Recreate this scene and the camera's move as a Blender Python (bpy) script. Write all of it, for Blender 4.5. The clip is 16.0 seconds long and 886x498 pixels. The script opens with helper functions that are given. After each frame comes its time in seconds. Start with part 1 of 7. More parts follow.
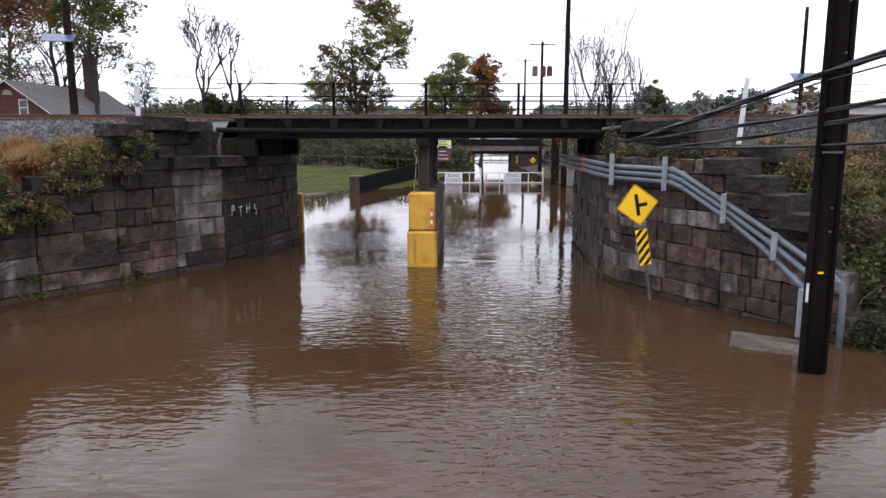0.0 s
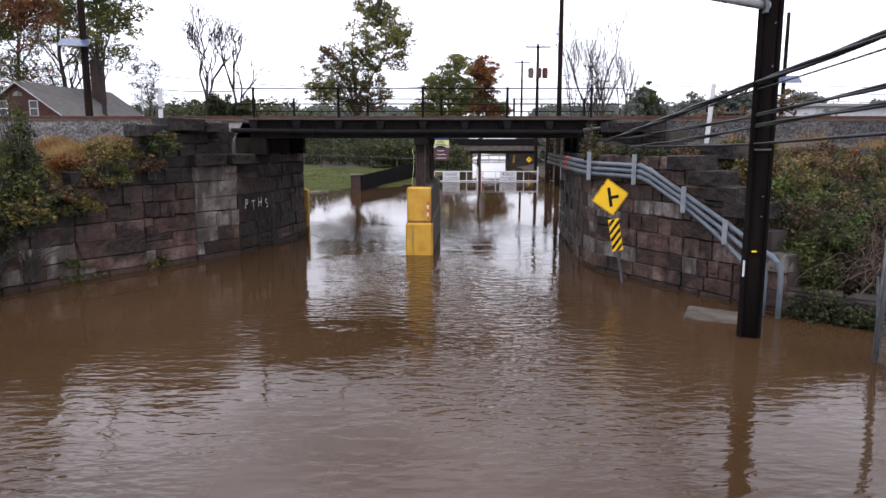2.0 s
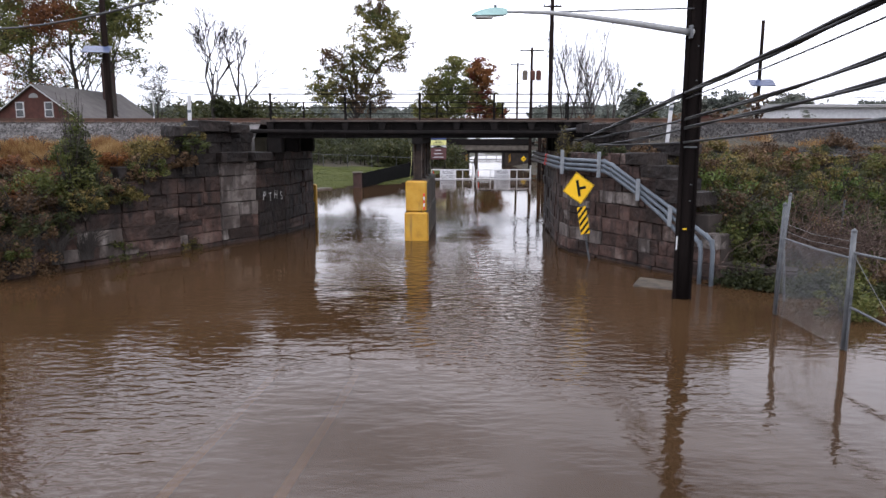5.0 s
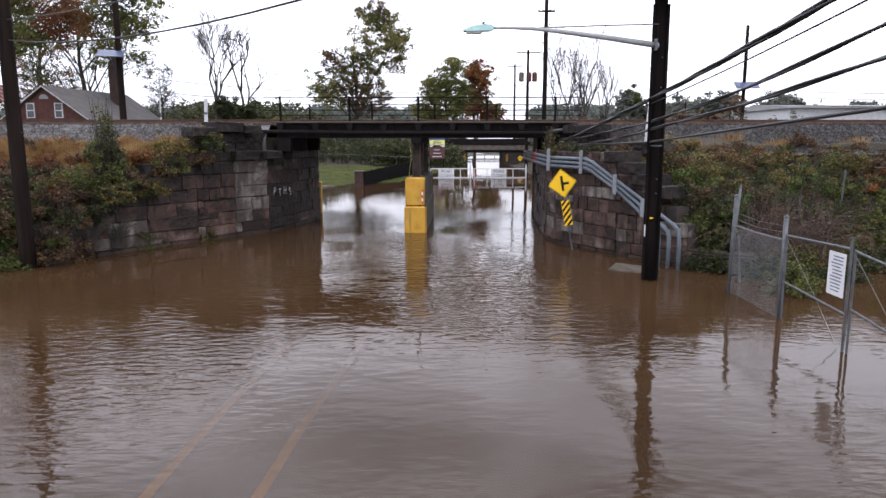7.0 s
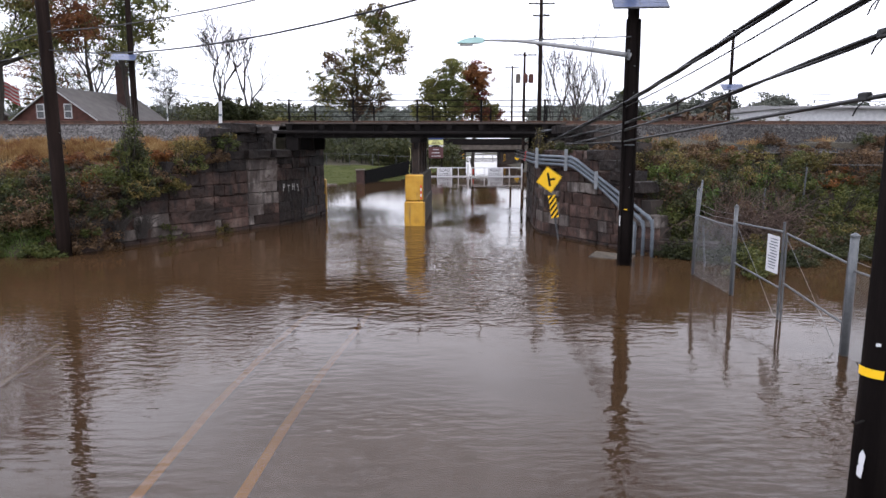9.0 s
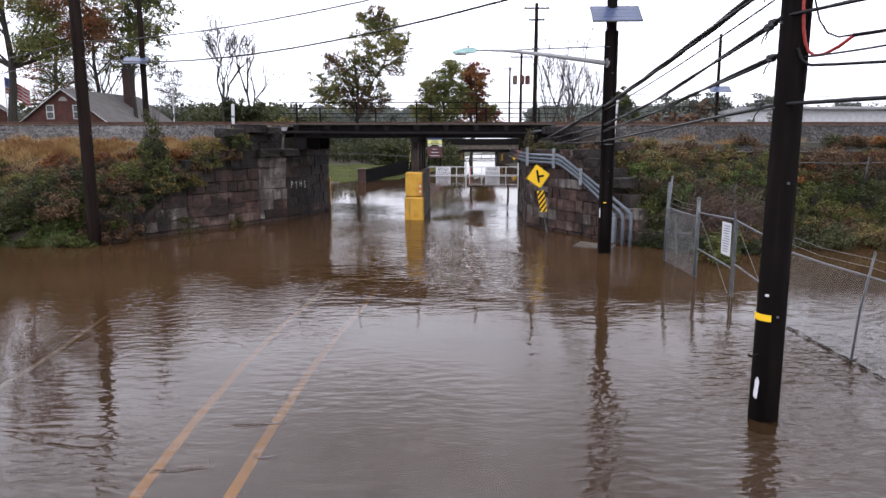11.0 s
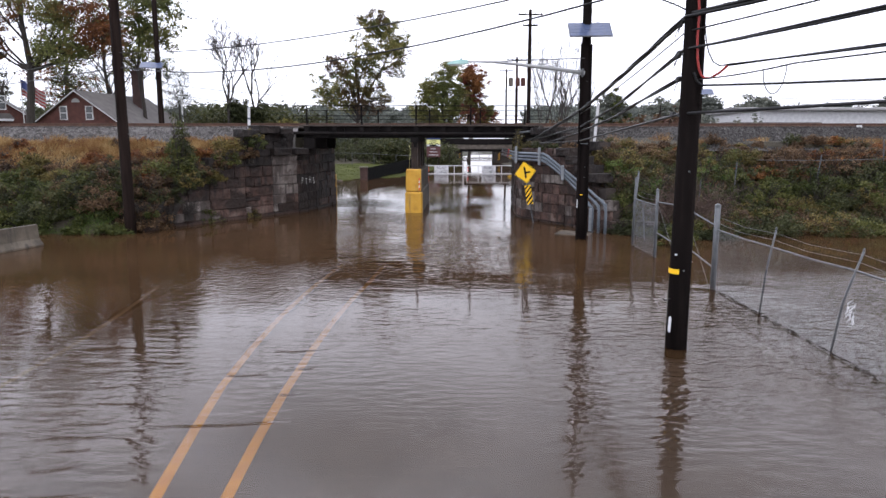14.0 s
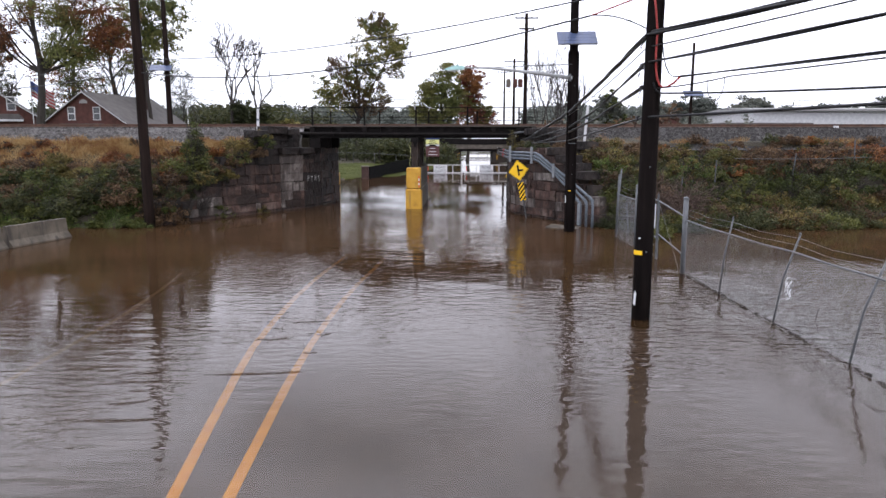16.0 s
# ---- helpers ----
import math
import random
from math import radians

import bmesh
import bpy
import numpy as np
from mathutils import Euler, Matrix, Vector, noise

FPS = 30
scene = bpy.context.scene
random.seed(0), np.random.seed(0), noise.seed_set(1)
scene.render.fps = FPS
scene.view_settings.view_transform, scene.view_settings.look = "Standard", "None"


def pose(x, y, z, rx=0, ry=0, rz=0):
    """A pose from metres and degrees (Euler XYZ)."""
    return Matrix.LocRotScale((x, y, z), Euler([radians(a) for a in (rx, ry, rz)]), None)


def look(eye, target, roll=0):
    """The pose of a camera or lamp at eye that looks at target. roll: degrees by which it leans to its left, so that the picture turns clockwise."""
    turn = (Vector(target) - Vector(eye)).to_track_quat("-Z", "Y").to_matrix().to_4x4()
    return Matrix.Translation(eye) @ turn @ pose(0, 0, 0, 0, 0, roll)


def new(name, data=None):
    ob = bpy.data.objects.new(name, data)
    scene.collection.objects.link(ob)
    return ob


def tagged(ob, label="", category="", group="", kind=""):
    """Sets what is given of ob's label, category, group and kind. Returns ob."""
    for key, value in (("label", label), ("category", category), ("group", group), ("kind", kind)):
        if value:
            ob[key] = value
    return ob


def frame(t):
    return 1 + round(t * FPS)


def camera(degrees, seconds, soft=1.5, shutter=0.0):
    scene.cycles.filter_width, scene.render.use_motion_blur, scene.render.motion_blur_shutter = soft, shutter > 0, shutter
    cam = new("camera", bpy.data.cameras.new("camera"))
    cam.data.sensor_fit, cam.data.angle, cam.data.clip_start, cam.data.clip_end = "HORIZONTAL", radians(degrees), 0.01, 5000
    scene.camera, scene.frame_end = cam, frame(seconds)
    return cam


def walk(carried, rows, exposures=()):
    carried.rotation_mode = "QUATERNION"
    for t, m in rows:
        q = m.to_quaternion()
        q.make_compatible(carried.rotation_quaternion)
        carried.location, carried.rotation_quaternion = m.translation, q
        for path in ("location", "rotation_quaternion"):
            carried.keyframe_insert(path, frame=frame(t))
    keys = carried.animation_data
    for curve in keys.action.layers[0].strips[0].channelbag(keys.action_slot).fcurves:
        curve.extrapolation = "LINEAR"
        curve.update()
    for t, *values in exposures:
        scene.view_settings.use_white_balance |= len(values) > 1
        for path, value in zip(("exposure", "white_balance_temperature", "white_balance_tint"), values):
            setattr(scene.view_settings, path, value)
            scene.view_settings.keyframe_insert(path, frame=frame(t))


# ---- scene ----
# ---------------- camera ----------------
cam = camera(65.8, 16.0)
PATH = [
    (0, 0.000, 0.000, 4.027, -9.10, 0.000),
    (2, 0.145, -2.151, 4.015, -9.10, -0.045),
    (4, 0.277, -4.384, 4.006, -9.10, -0.090),
    (6, 0.394, -6.673, 3.998, -9.10, -0.135),
    (8, 0.497, -8.990, 3.991, -9.10, -0.180),
    (10, 0.586, -11.307, 3.986, -9.10, -0.225),
    (12, 0.662, -13.598, 3.983, -9.10, -0.270),
    (14, 0.723, -15.835, 3.981, -9.10, -0.315),
    (16, 0.771, -17.991, 3.981, -9.10, -0.361),
]
walk(cam, [(t, pose(x, y, z, 90 + p, 0, w)) for t, x, y, z, p, w in PATH])

# ---------------- world and light: bright overcast ----------------
world = bpy.data.worlds.new("sky")
scene.world = world
world.use_nodes = True
wn, wl = world.node_tree.nodes, world.node_tree.links
wn.clear()
w_out, w_bg = wn.new("ShaderNodeOutputWorld"), wn.new("ShaderNodeBackground")
w_sky = wn.new("ShaderNodeTexSky")
w_sky.sky_type, w_sky.sun_disc = "NISHITA", False
w_sky.sun_elevation, w_sky.sun_rotation = radians(48), radians(127)
w_dim = wn.new("ShaderNodeVectorMath")
w_dim.operation = "SCALE"
w_dim.inputs["Scale"].default_value = 0.10
w_co, w_map, w_no, w_ramp = wn.new("ShaderNodeTexCoord"), wn.new("ShaderNodeMapping"), wn.new("ShaderNodeTexNoise"), wn.new("ShaderNodeValToRGB")
w_map.inputs["Scale"].default_value = (1.0, 1.0, 3.2)
w_no.inputs["Scale"].default_value, w_no.inputs["Detail"].default_value = 1.7, 5
w_ramp.color_ramp.elements[0].position, w_ramp.color_ramp.elements[0].color = 0.385, (0.36, 0.37, 0.42, 1)
w_ramp.color_ramp.elements[1].position, w_ramp.color_ramp.elements[1].color = 0.585, (0.965, 0.970, 1.11, 1)
w_mix = wn.new("ShaderNodeMix")
w_mix.data_type = "RGBA"
w_mix.inputs["Factor"].default_value = 0.9
wl.new(w_sky.outputs[0], w_dim.inputs[0])
wl.new(w_co.outputs["Generated"], w_map.inputs[0])
wl.new(w_map.outputs[0], w_no.inputs["Vector"])
wl.new(w_no.outputs["Fac"], w_ramp.inputs[0])
wl.new(w_dim.outputs[0], w_mix.inputs["A"])
wl.new(w_ramp.outputs[0], w_mix.inputs["B"])
wl.new(w_mix.outputs["Result"], w_bg.inputs[0])
# an overcast sky is about three times as bright overhead as at the horizon
w_sep, w_up = wn.new("ShaderNodeSeparateXYZ"), wn.new("ShaderNodeFloatCurve")
for at, level in ((0.0, 0.52), (0.1, 0.59), (0.25, 0.68), (0.5, 0.82), (1.0, 0.92)):
    if at in (0.0, 1.0):
        w_up.mapping.curves[0].points[int(at)].location = (at, level)
    else:
        w_up.mapping.curves[0].points.new(at, level)
w_up.mapping.update()
w_gain = wn.new("ShaderNodeMath")
w_gain.operation = "MULTIPLY"
w_gain.inputs[1].default_value = 3.7
wl.new(w_co.outputs["Generated"], w_sep.inputs[0])
wl.new(w_sep.outputs["Z"], w_up.inputs["Value"])
wl.new(w_up.outputs[0], w_gain.inputs[0])
# and an added slope makes the sky light a little stronger from the west
w_west, w_level = wn.new("ShaderNodeMath"), wn.new("ShaderNodeMath")
w_west.operation, w_level.operation = "MULTIPLY_ADD", "MULTIPLY"
w_west.inputs[1].default_value, w_west.inputs[2].default_value = -0.16, 1.0
wl.new(w_sep.outputs["X"], w_west.inputs[0])
wl.new(w_gain.outputs[0], w_level.inputs[0])
wl.new(w_west.outputs[0], w_level.inputs[1])
wl.new(w_level.outputs[0], w_bg.inputs[1])
wl.new(w_bg.outputs[0], w_out.inputs[0])

sun = new("sun", bpy.data.lights.new("sun", "SUN"))
sun.data.energy, sun.data.angle, sun.data.color = 0.6, radians(25), (1.0, 0.97, 0.93)
sun.matrix_world = look((0, 0, 50), (-24, 18, 12))
scene.view_settings.exposure = 0.0

# ---------------- materials ----------------
def ramp(nodes, stops):
    r = nodes.new("ShaderNodeValToRGB")
    while len(r.color_ramp.elements) < len(stops):
        r.color_ramp.elements.new(0.5)
    for e, (at, c) in zip(r.color_ramp.elements, stops):
        e.position, e.color = at, (*c, 1)
    return r


def mat(name, stops, rough=0.75, scale=2.0, fine=35.0, bump=0.25, metal=0.0, spec=0.4, rand=0.0, island=0.0, stretch=(1, 1, 1), dist=0.02, grain=0.35, stain=None, through_light=0.0, blotch=None, lumps=0.0):
    """A surface with colour stops over large patches, fine grain, relief, and random change of value between pieces."""
    m = bpy.data.materials.new(name)
    m.use_nodes = True
    n, l = m.node_tree.nodes, m.node_tree.links
    b = n["Principled BSDF"]
    geo, mp = n.new("ShaderNodeNewGeometry"), n.new("ShaderNodeMapping")
    mp.inputs["Scale"].default_value = stretch
    l.new(geo.outputs["Position"], mp.inputs[0])
    big, small = n.new("ShaderNodeTexNoise"), n.new("ShaderNodeTexNoise")
    big.inputs["Scale"].default_value, big.inputs["Detail"].default_value, big.inputs["Roughness"].default_value = scale, 4, 0.6
    small.inputs["Scale"].default_value, small.inputs["Detail"].default_value, small.inputs["Roughness"].default_value = fine, 5, 0.65
    l.new(mp.outputs[0], big.inputs["Vector"])
    l.new(mp.outputs[0], small.inputs["Vector"])
    fac = big.outputs["Fac"]
    for share, each in ((rand, True), (island, False)):
        if share:
            src = n.new("ShaderNodeObjectInfo").outputs["Random"] if each else geo.outputs["Random Per Island"]
            mid, add = n.new("ShaderNodeMath"), n.new("ShaderNodeMath")
            mid.operation, add.operation = "SUBTRACT", "MULTIPLY_ADD"
            mid.inputs[1].default_value, add.inputs[1].default_value = 0.5, share
            l.new(src, mid.inputs[0])
            l.new(mid.outputs[0], add.inputs[0])
            l.new(fac, add.inputs[2])
            fac = add.outputs[0]
    r = ramp(n, stops)
    l.new(fac, r.inputs[0])
    col = r.outputs[0]
    if stain:
        # run-down stains: noise drawn out along the vertical
        smap, sno = n.new("ShaderNodeMapping"), n.new("ShaderNodeTexNoise")
        smap.inputs["Scale"].default_value = (3.0, 3.0, 0.35)
        sno.inputs["Scale"].default_value, sno.inputs["Detail"].default_value = 1.3, 5
        l.new(geo.outputs["Position"], smap.inputs[0])
        l.new(smap.outputs[0], sno.inputs["Vector"])
        sr = ramp(n, [(stain[1], (0, 0, 0)), (stain[2], (1, 1, 1))])
        l.new(sno.outputs["Fac"], sr.inputs[0])
        mx = n.new("ShaderNodeMix")
        mx.data_type = "RGBA"
        l.new(sr.outputs[0], mx.inputs["Factor"])
        l.new(col, mx.inputs["A"])
        mx.inputs["B"].default_value = (*stain[0], 1)
        col = mx.outputs["Result"]
    if blotch:
        # soot or wash that spreads over several pieces
        bno = n.new("ShaderNodeTexNoise")
        bno.inputs["Scale"].default_value, bno.inputs["Detail"].default_value, bno.inputs["Roughness"].default_value = blotch[3], 6, 0.68
        l.new(geo.outputs["Position"], bno.inputs["Vector"])
        br_ = ramp(n, [(blotch[1], (0, 0, 0)), (blotch[2], (1, 1, 1))])
        l.new(bno.outputs["Fac"], br_.inputs[0])
        mb = n.new("ShaderNodeMix")
        mb.data_type = "RGBA"
        l.new(br_.outputs[0], mb.inputs["Factor"])
        l.new(col, mb.inputs["A"])
        mb.inputs["B"].default_value = (*blotch[0], 1)
        col = mb.outputs["Result"]
    gr = n.new("ShaderNodeMix")
    gr.data_type, gr.blend_type = "RGBA", "OVERLAY"
    gr.inputs["Factor"].default_value = grain
    l.new(col, gr.inputs["A"])
    l.new(small.outputs["Fac"], gr.inputs["B"])
    l.new(gr.outputs["Result"], b.inputs["Base Color"])
    b.inputs["Metallic"].default_value = metal
    b.inputs["Specular IOR Level"].default_value = spec
    rr = n.new("ShaderNodeMapRange")
    rr.inputs["To Min"].default_value, rr.inputs["To Max"].default_value = max(0.03, rough - 0.15), min(1, rough + 0.15)
    l.new(small.outputs["Fac"], rr.inputs["Value"])
    l.new(rr.outputs[0], b.inputs["Roughness"])
    if bump:
        bp = n.new("ShaderNodeBump")
        bp.inputs["Strength"].default_value, bp.inputs["Distance"].default_value = bump, dist
        l.new(small.outputs["Fac"], bp.inputs["Height"])
        l.new(bp.outputs[0], b.inputs["Normal"])
        if lumps:
            ln, b2 = n.new("ShaderNodeTexNoise"), n.new("ShaderNodeBump")
            ln.inputs["Scale"].default_value, ln.inputs["Detail"].default_value = 4.5, 3
            l.new(geo.outputs["Position"], ln.inputs["Vector"])
            b2.inputs["Strength"].default_value, b2.inputs["Distance"].default_value = 1.0, lumps
            l.new(ln.outputs["Fac"], b2.inputs["Height"])
            l.new(bp.outputs[0], b2.inputs["Normal"])
            l.new(b2.outputs[0], b.inputs["Normal"])
    if through_light:
        out = n["Material Output"]
        tr, ad = n.new("ShaderNodeBsdfTranslucent"), n.new("ShaderNodeMixShader")
        l.new(gr.outputs["Result"], tr.inputs["Color"])
        ad.inputs[0].default_value = through_light
        l.new(b.outputs[0], ad.inputs[1])
        l.new(tr.outputs[0], ad.inputs[2])
        l.new(ad.outputs[0], out.inputs["Surface"])
    return m


STONE = mat("sandstone", [(0.20, (0.020, 0.0125, 0.0105)), (0.40, (0.046, 0.027, 0.0215)), (0.52, (0.084, 0.049, 0.040)), (0.66, (0.110, 0.074, 0.061)), (0.84, (0.175, 0.14, 0.12))],
            rough=0.62, scale=1.3, fine=9, bump=0.32, dist=0.035, rand=0.30, spec=0.22, stain=((0.020, 0.014, 0.012), 0.54, 0.72), grain=0.5, blotch=((0.022, 0.015, 0.0125), 0.45, 0.58, 1.0), lumps=0.085)
STONE_DARK = mat("sooty_sandstone", [(0.25, (0.012, 0.0088, 0.008)), (0.5, (0.029, 0.019, 0.016)), (0.7, (0.060, 0.036, 0.029)), (0.9, (0.10, 0.070, 0.056))],
                 rough=0.6, scale=1.3, fine=9, bump=0.32, dist=0.035, rand=0.26, spec=0.22, stain=((0.012, 0.011, 0.011), 0.5, 0.7), grain=0.5, blotch=((0.050, 0.029, 0.023), 0.54, 0.70, 0.9), lumps=0.085)
STONE_PALE = mat("lime_stained_sandstone", [(0.25, (0.055, 0.044, 0.038)), (0.5, (0.125, 0.105, 0.094)), (0.75, (0.21, 0.187, 0.170))],
                 rough=0.7, scale=1.6, fine=12, bump=0.6, dist=0.04, rand=0.22, stain=((0.040, 0.031, 0.027), 0.48, 0.60), grain=0.45, blotch=((0.050, 0.036, 0.030), 0.49, 0.61, 1.9), lumps=0.07)
STONE_SOOT = mat("blackened_sandstone", [(0.25, (0.0095, 0.008, 0.0075)), (0.55, (0.020, 0.0155, 0.0138)), (0.8, (0.036, 0.027, 0.0235)), (0.95, (0.075, 0.060, 0.052))],
                 rough=0.65, scale=1.5, fine=9, bump=0.35, dist=0.035, rand=0.22, spec=0.2, stain=((0.010, 0.009, 0.009), 0.5, 0.7), grain=0.5, lumps=0.09)
MORTAR = mat("dark_mortar", [(0.3, (0.016, 0.013, 0.011)), (0.7, (0.045, 0.033, 0.027))], rough=0.85, bump=0.4)
STEEL = mat("black_bridge_steel", [(0.3, (0.007, 0.0062, 0.006)), (0.6, (0.013, 0.011, 0.0105)), (0.85, (0.026, 0.018, 0.015))], rough=0.8, scale=3, fine=60, bump=0.15, spec=0.08)
DECKWOOD = mat("deck_timber", [(0.3, (0.028, 0.022, 0.018)), (0.7, (0.065, 0.050, 0.041))], rough=0.8, scale=3, fine=40, bump=0.4, rand=0.3)
RUSTCOL = mat("rusted_column_steel", [(0.3, (0.018, 0.014, 0.013)), (0.55, (0.05, 0.034, 0.026)), (0.75, (0.14, 0.085, 0.05)), (0.9, (0.24, 0.20, 0.17))], rough=0.7, scale=4, fine=40, bump=0.3)
YELLOW = mat("worn_yellow_paint", [(0.25, (0.30, 0.155, 0.016)), (0.5, (0.47, 0.25, 0.022)), (0.8, (0.53, 0.32, 0.05))], rough=0.5, scale=1.8, fine=40, bump=0.2, stain=((0.22, 0.13, 0.035), 0.60, 0.74), grain=0.25)
CONCRETE = mat("stained_concrete", [(0.3, (0.062, 0.050, 0.040)), (0.6, (0.125, 0.106, 0.088)), (0.85, (0.19, 0.17, 0.148))], rough=0.8, scale=1.5, fine=50, bump=0.3, stain=((0.07, 0.06, 0.05), 0.54, 0.72))
PIERSIDE = mat("grimy_concrete", [(0.3, (0.045, 0.036, 0.026)), (0.6, (0.095, 0.078, 0.058)), (0.85, (0.15, 0.127, 0.10))], rough=0.8, scale=1.5, fine=50, bump=0.3, stain=((0.025, 0.02, 0.017), 0.50, 0.70))
CONDUIT = mat("grey_conduit_plastic", [(0.3, (0.065, 0.078, 0.092)), (0.7, (0.115, 0.135, 0.155))], rough=0.45, scale=2, fine=60, bump=0.05)
GALV = mat("galvanised_steel", [(0.3, (0.062, 0.067, 0.072)), (0.7, (0.12, 0.125, 0.13))], rough=0.45, scale=6, fine=50, bump=0.05, metal=0.4)
STRUT = mat("dull_zinc_strut", [(0.3, (0.15, 0.165, 0.18)), (0.7, (0.23, 0.245, 0.26))], rough=0.5, scale=5, fine=50, bump=0.05)
PALEALU = mat("pale_aluminium", [(0.3, (0.24, 0.245, 0.245)), (0.7, (0.34, 0.345, 0.345))], rough=0.5, scale=5, fine=50, bump=0.05)
WIRE = mat("fence_wire", [(0.3, (0.10, 0.102, 0.105)), (0.7, (0.165, 0.165, 0.165))], rough=0.5, metal=0.3, bump=0)
POLEWOOD = mat("creosoted_pole", [(0.3, (0.0055, 0.0044, 0.0042)), (0.6, (0.010, 0.0078, 0.0072)), (0.85, (0.022, 0.0165, 0.0145))], rough=0.75, scale=2, fine=26, bump=0.6, stretch=(3, 3, 0.25), spec=0.02)
POLEBROWN = mat("weathered_pole", [(0.3, (0.008, 0.0055, 0.0047)), (0.6, (0.018, 0.012, 0.010)), (0.85, (0.038, 0.027, 0.023))], rough=0.8, scale=2, fine=26, bump=0.6, stretch=(3, 3, 0.25), spec=0.05)
CABLE = mat("cable_sheath", [(0.3, (0.006, 0.006, 0.0065)), (0.7, (0.014, 0.014, 0.015))], rough=0.5, bump=0, spec=0.25)
REDCABLE = mat("red_cable", [(0.3, (0.20, 0.012, 0.010)), (0.7, (0.30, 0.024, 0.018))], rough=0.5, bump=0)
WHITEPAINT = mat("white_paint", [(0.3, (0.42, 0.42, 0.43)), (0.7, (0.58, 0.58, 0.58))], rough=0.5, bump=0.05, grain=0.2)
CHALK = mat("worn_chalk_paint", [(0.3, (0.16, 0.155, 0.15)), (0.5, (0.34, 0.33, 0.32)), (0.65, (0.48, 0.47, 0.46))], rough=0.8, scale=9, fine=40, bump=0, grain=0.3)
SIGNWHITE = mat("white_sign_face", [(0.3, (0.52, 0.52, 0.54)), (0.7, (0.62, 0.62, 0.63))], rough=0.45, bump=0, grain=0.1)
SIGNYELLOW = mat("sign_yellow", [(0.3, (0.80, 0.47, 0.008)), (0.7, (0.88, 0.54, 0.012))], rough=0.4, bump=0, grain=0.1)
BLACK = mat("black_paint", [(0.3, (0.005, 0.005, 0.005)), (0.7, (0.009, 0.009, 0.009))], rough=0.5, bump=0, spec=0.15)
SCREEN = mat("matt_black_screen", [(0.3, (0.006, 0.006, 0.006)), (0.7, (0.010, 0.010, 0.010))], rough=0.95, bump=0, spec=0.02)
REDPAINT = mat("red_reflector", [(0.3, (0.55, 0.035, 0.02)), (0.7, (0.65, 0.05, 0.03))], rough=0.35, bump=0)
BALLAST = mat("ballast_stone", [(0.25, (0.036, 0.033, 0.031)), (0.5, (0.080, 0.074, 0.071)), (0.8, (0.175, 0.163, 0.156))], rough=0.85, scale=2.5, fine=34, bump=0.9, dist=0.04, island=0.6, grain=0.45)
# darker copy of the ballast colours, for the bed east of the bridge
DARK_BALLAST = mat("dark_ballast", [(0.25, (0.019, 0.017, 0.016)), (0.5, (0.034, 0.031, 0.029)), (0.8, (0.080, 0.073, 0.069))], rough=0.9, scale=2.5, fine=34, bump=0.9, dist=0.04, island=0.6, grain=0.45)
RAILRUST = mat("rusty_rail", [(0.3, (0.045, 0.022, 0.014)), (0.7, (0.10, 0.05, 0.03))], rough=0.7, scale=3, bump=0.1)
SOIL = mat("bank_soil", [(0.3, (0.016, 0.013, 0.008)), (0.5, (0.034, 0.027, 0.014)), (0.75, (0.055, 0.045, 0.022))], rough=0.95, scale=0.7, fine=18, bump=0.8, dist=0.08)
LAWN = mat("lawn_grass", [(0.3, (0.036, 0.043, 0.012)), (0.6, (0.060, 0.068, 0.019)), (0.8, (0.086, 0.088, 0.029))], rough=0.9, scale=0.5, fine=14, bump=0.8, dist=0.06, spec=0.05)
ASPHALT = mat("wet_asphalt", [(0.3, (0.064, 0.062, 0.064)), (0.7, (0.104, 0.100, 0.101))], rough=0.6, scale=0.8, fine=60, bump=0.3)
LINEYELLOW = mat("worn_road_yellow", [(0.3, (0.52, 0.25, 0.018)), (0.7, (0.70, 0.37, 0.03))], rough=0.6, scale=3, fine=50, bump=0.1)
LINEWHITE = mat("worn_road_white", [(0.3, (0.16, 0.13, 0.08)), (0.7, (0.26, 0.22, 0.14))], rough=0.6, scale=3, fine=50, bump=0.1)
DRYGRASS = mat("dry_grass", [(0.28, (0.11, 0.045, 0.016)), (0.42, (0.20, 0.10, 0.034)), (0.55, (0.28, 0.17, 0.065)), (0.72, (0.40, 0.29, 0.135))], rough=0.8, scale=0.9, bump=0, island=0.32, through_light=0.3)
GREENGRASS = mat("green_grass", [(0.2, (0.036, 0.060, 0.012)), (0.5, (0.080, 0.125, 0.024)), (0.8, (0.13, 0.19, 0.042))], rough=0.8, scale=0.8, bump=0, island=0.5, through_light=0.3)


def leaves(name, stops):
    return mat(name, stops, rough=0.6, scale=0.9, bump=0, island=0.50, rand=0.34, grain=0.15, spec=0.3, through_light=0.35)


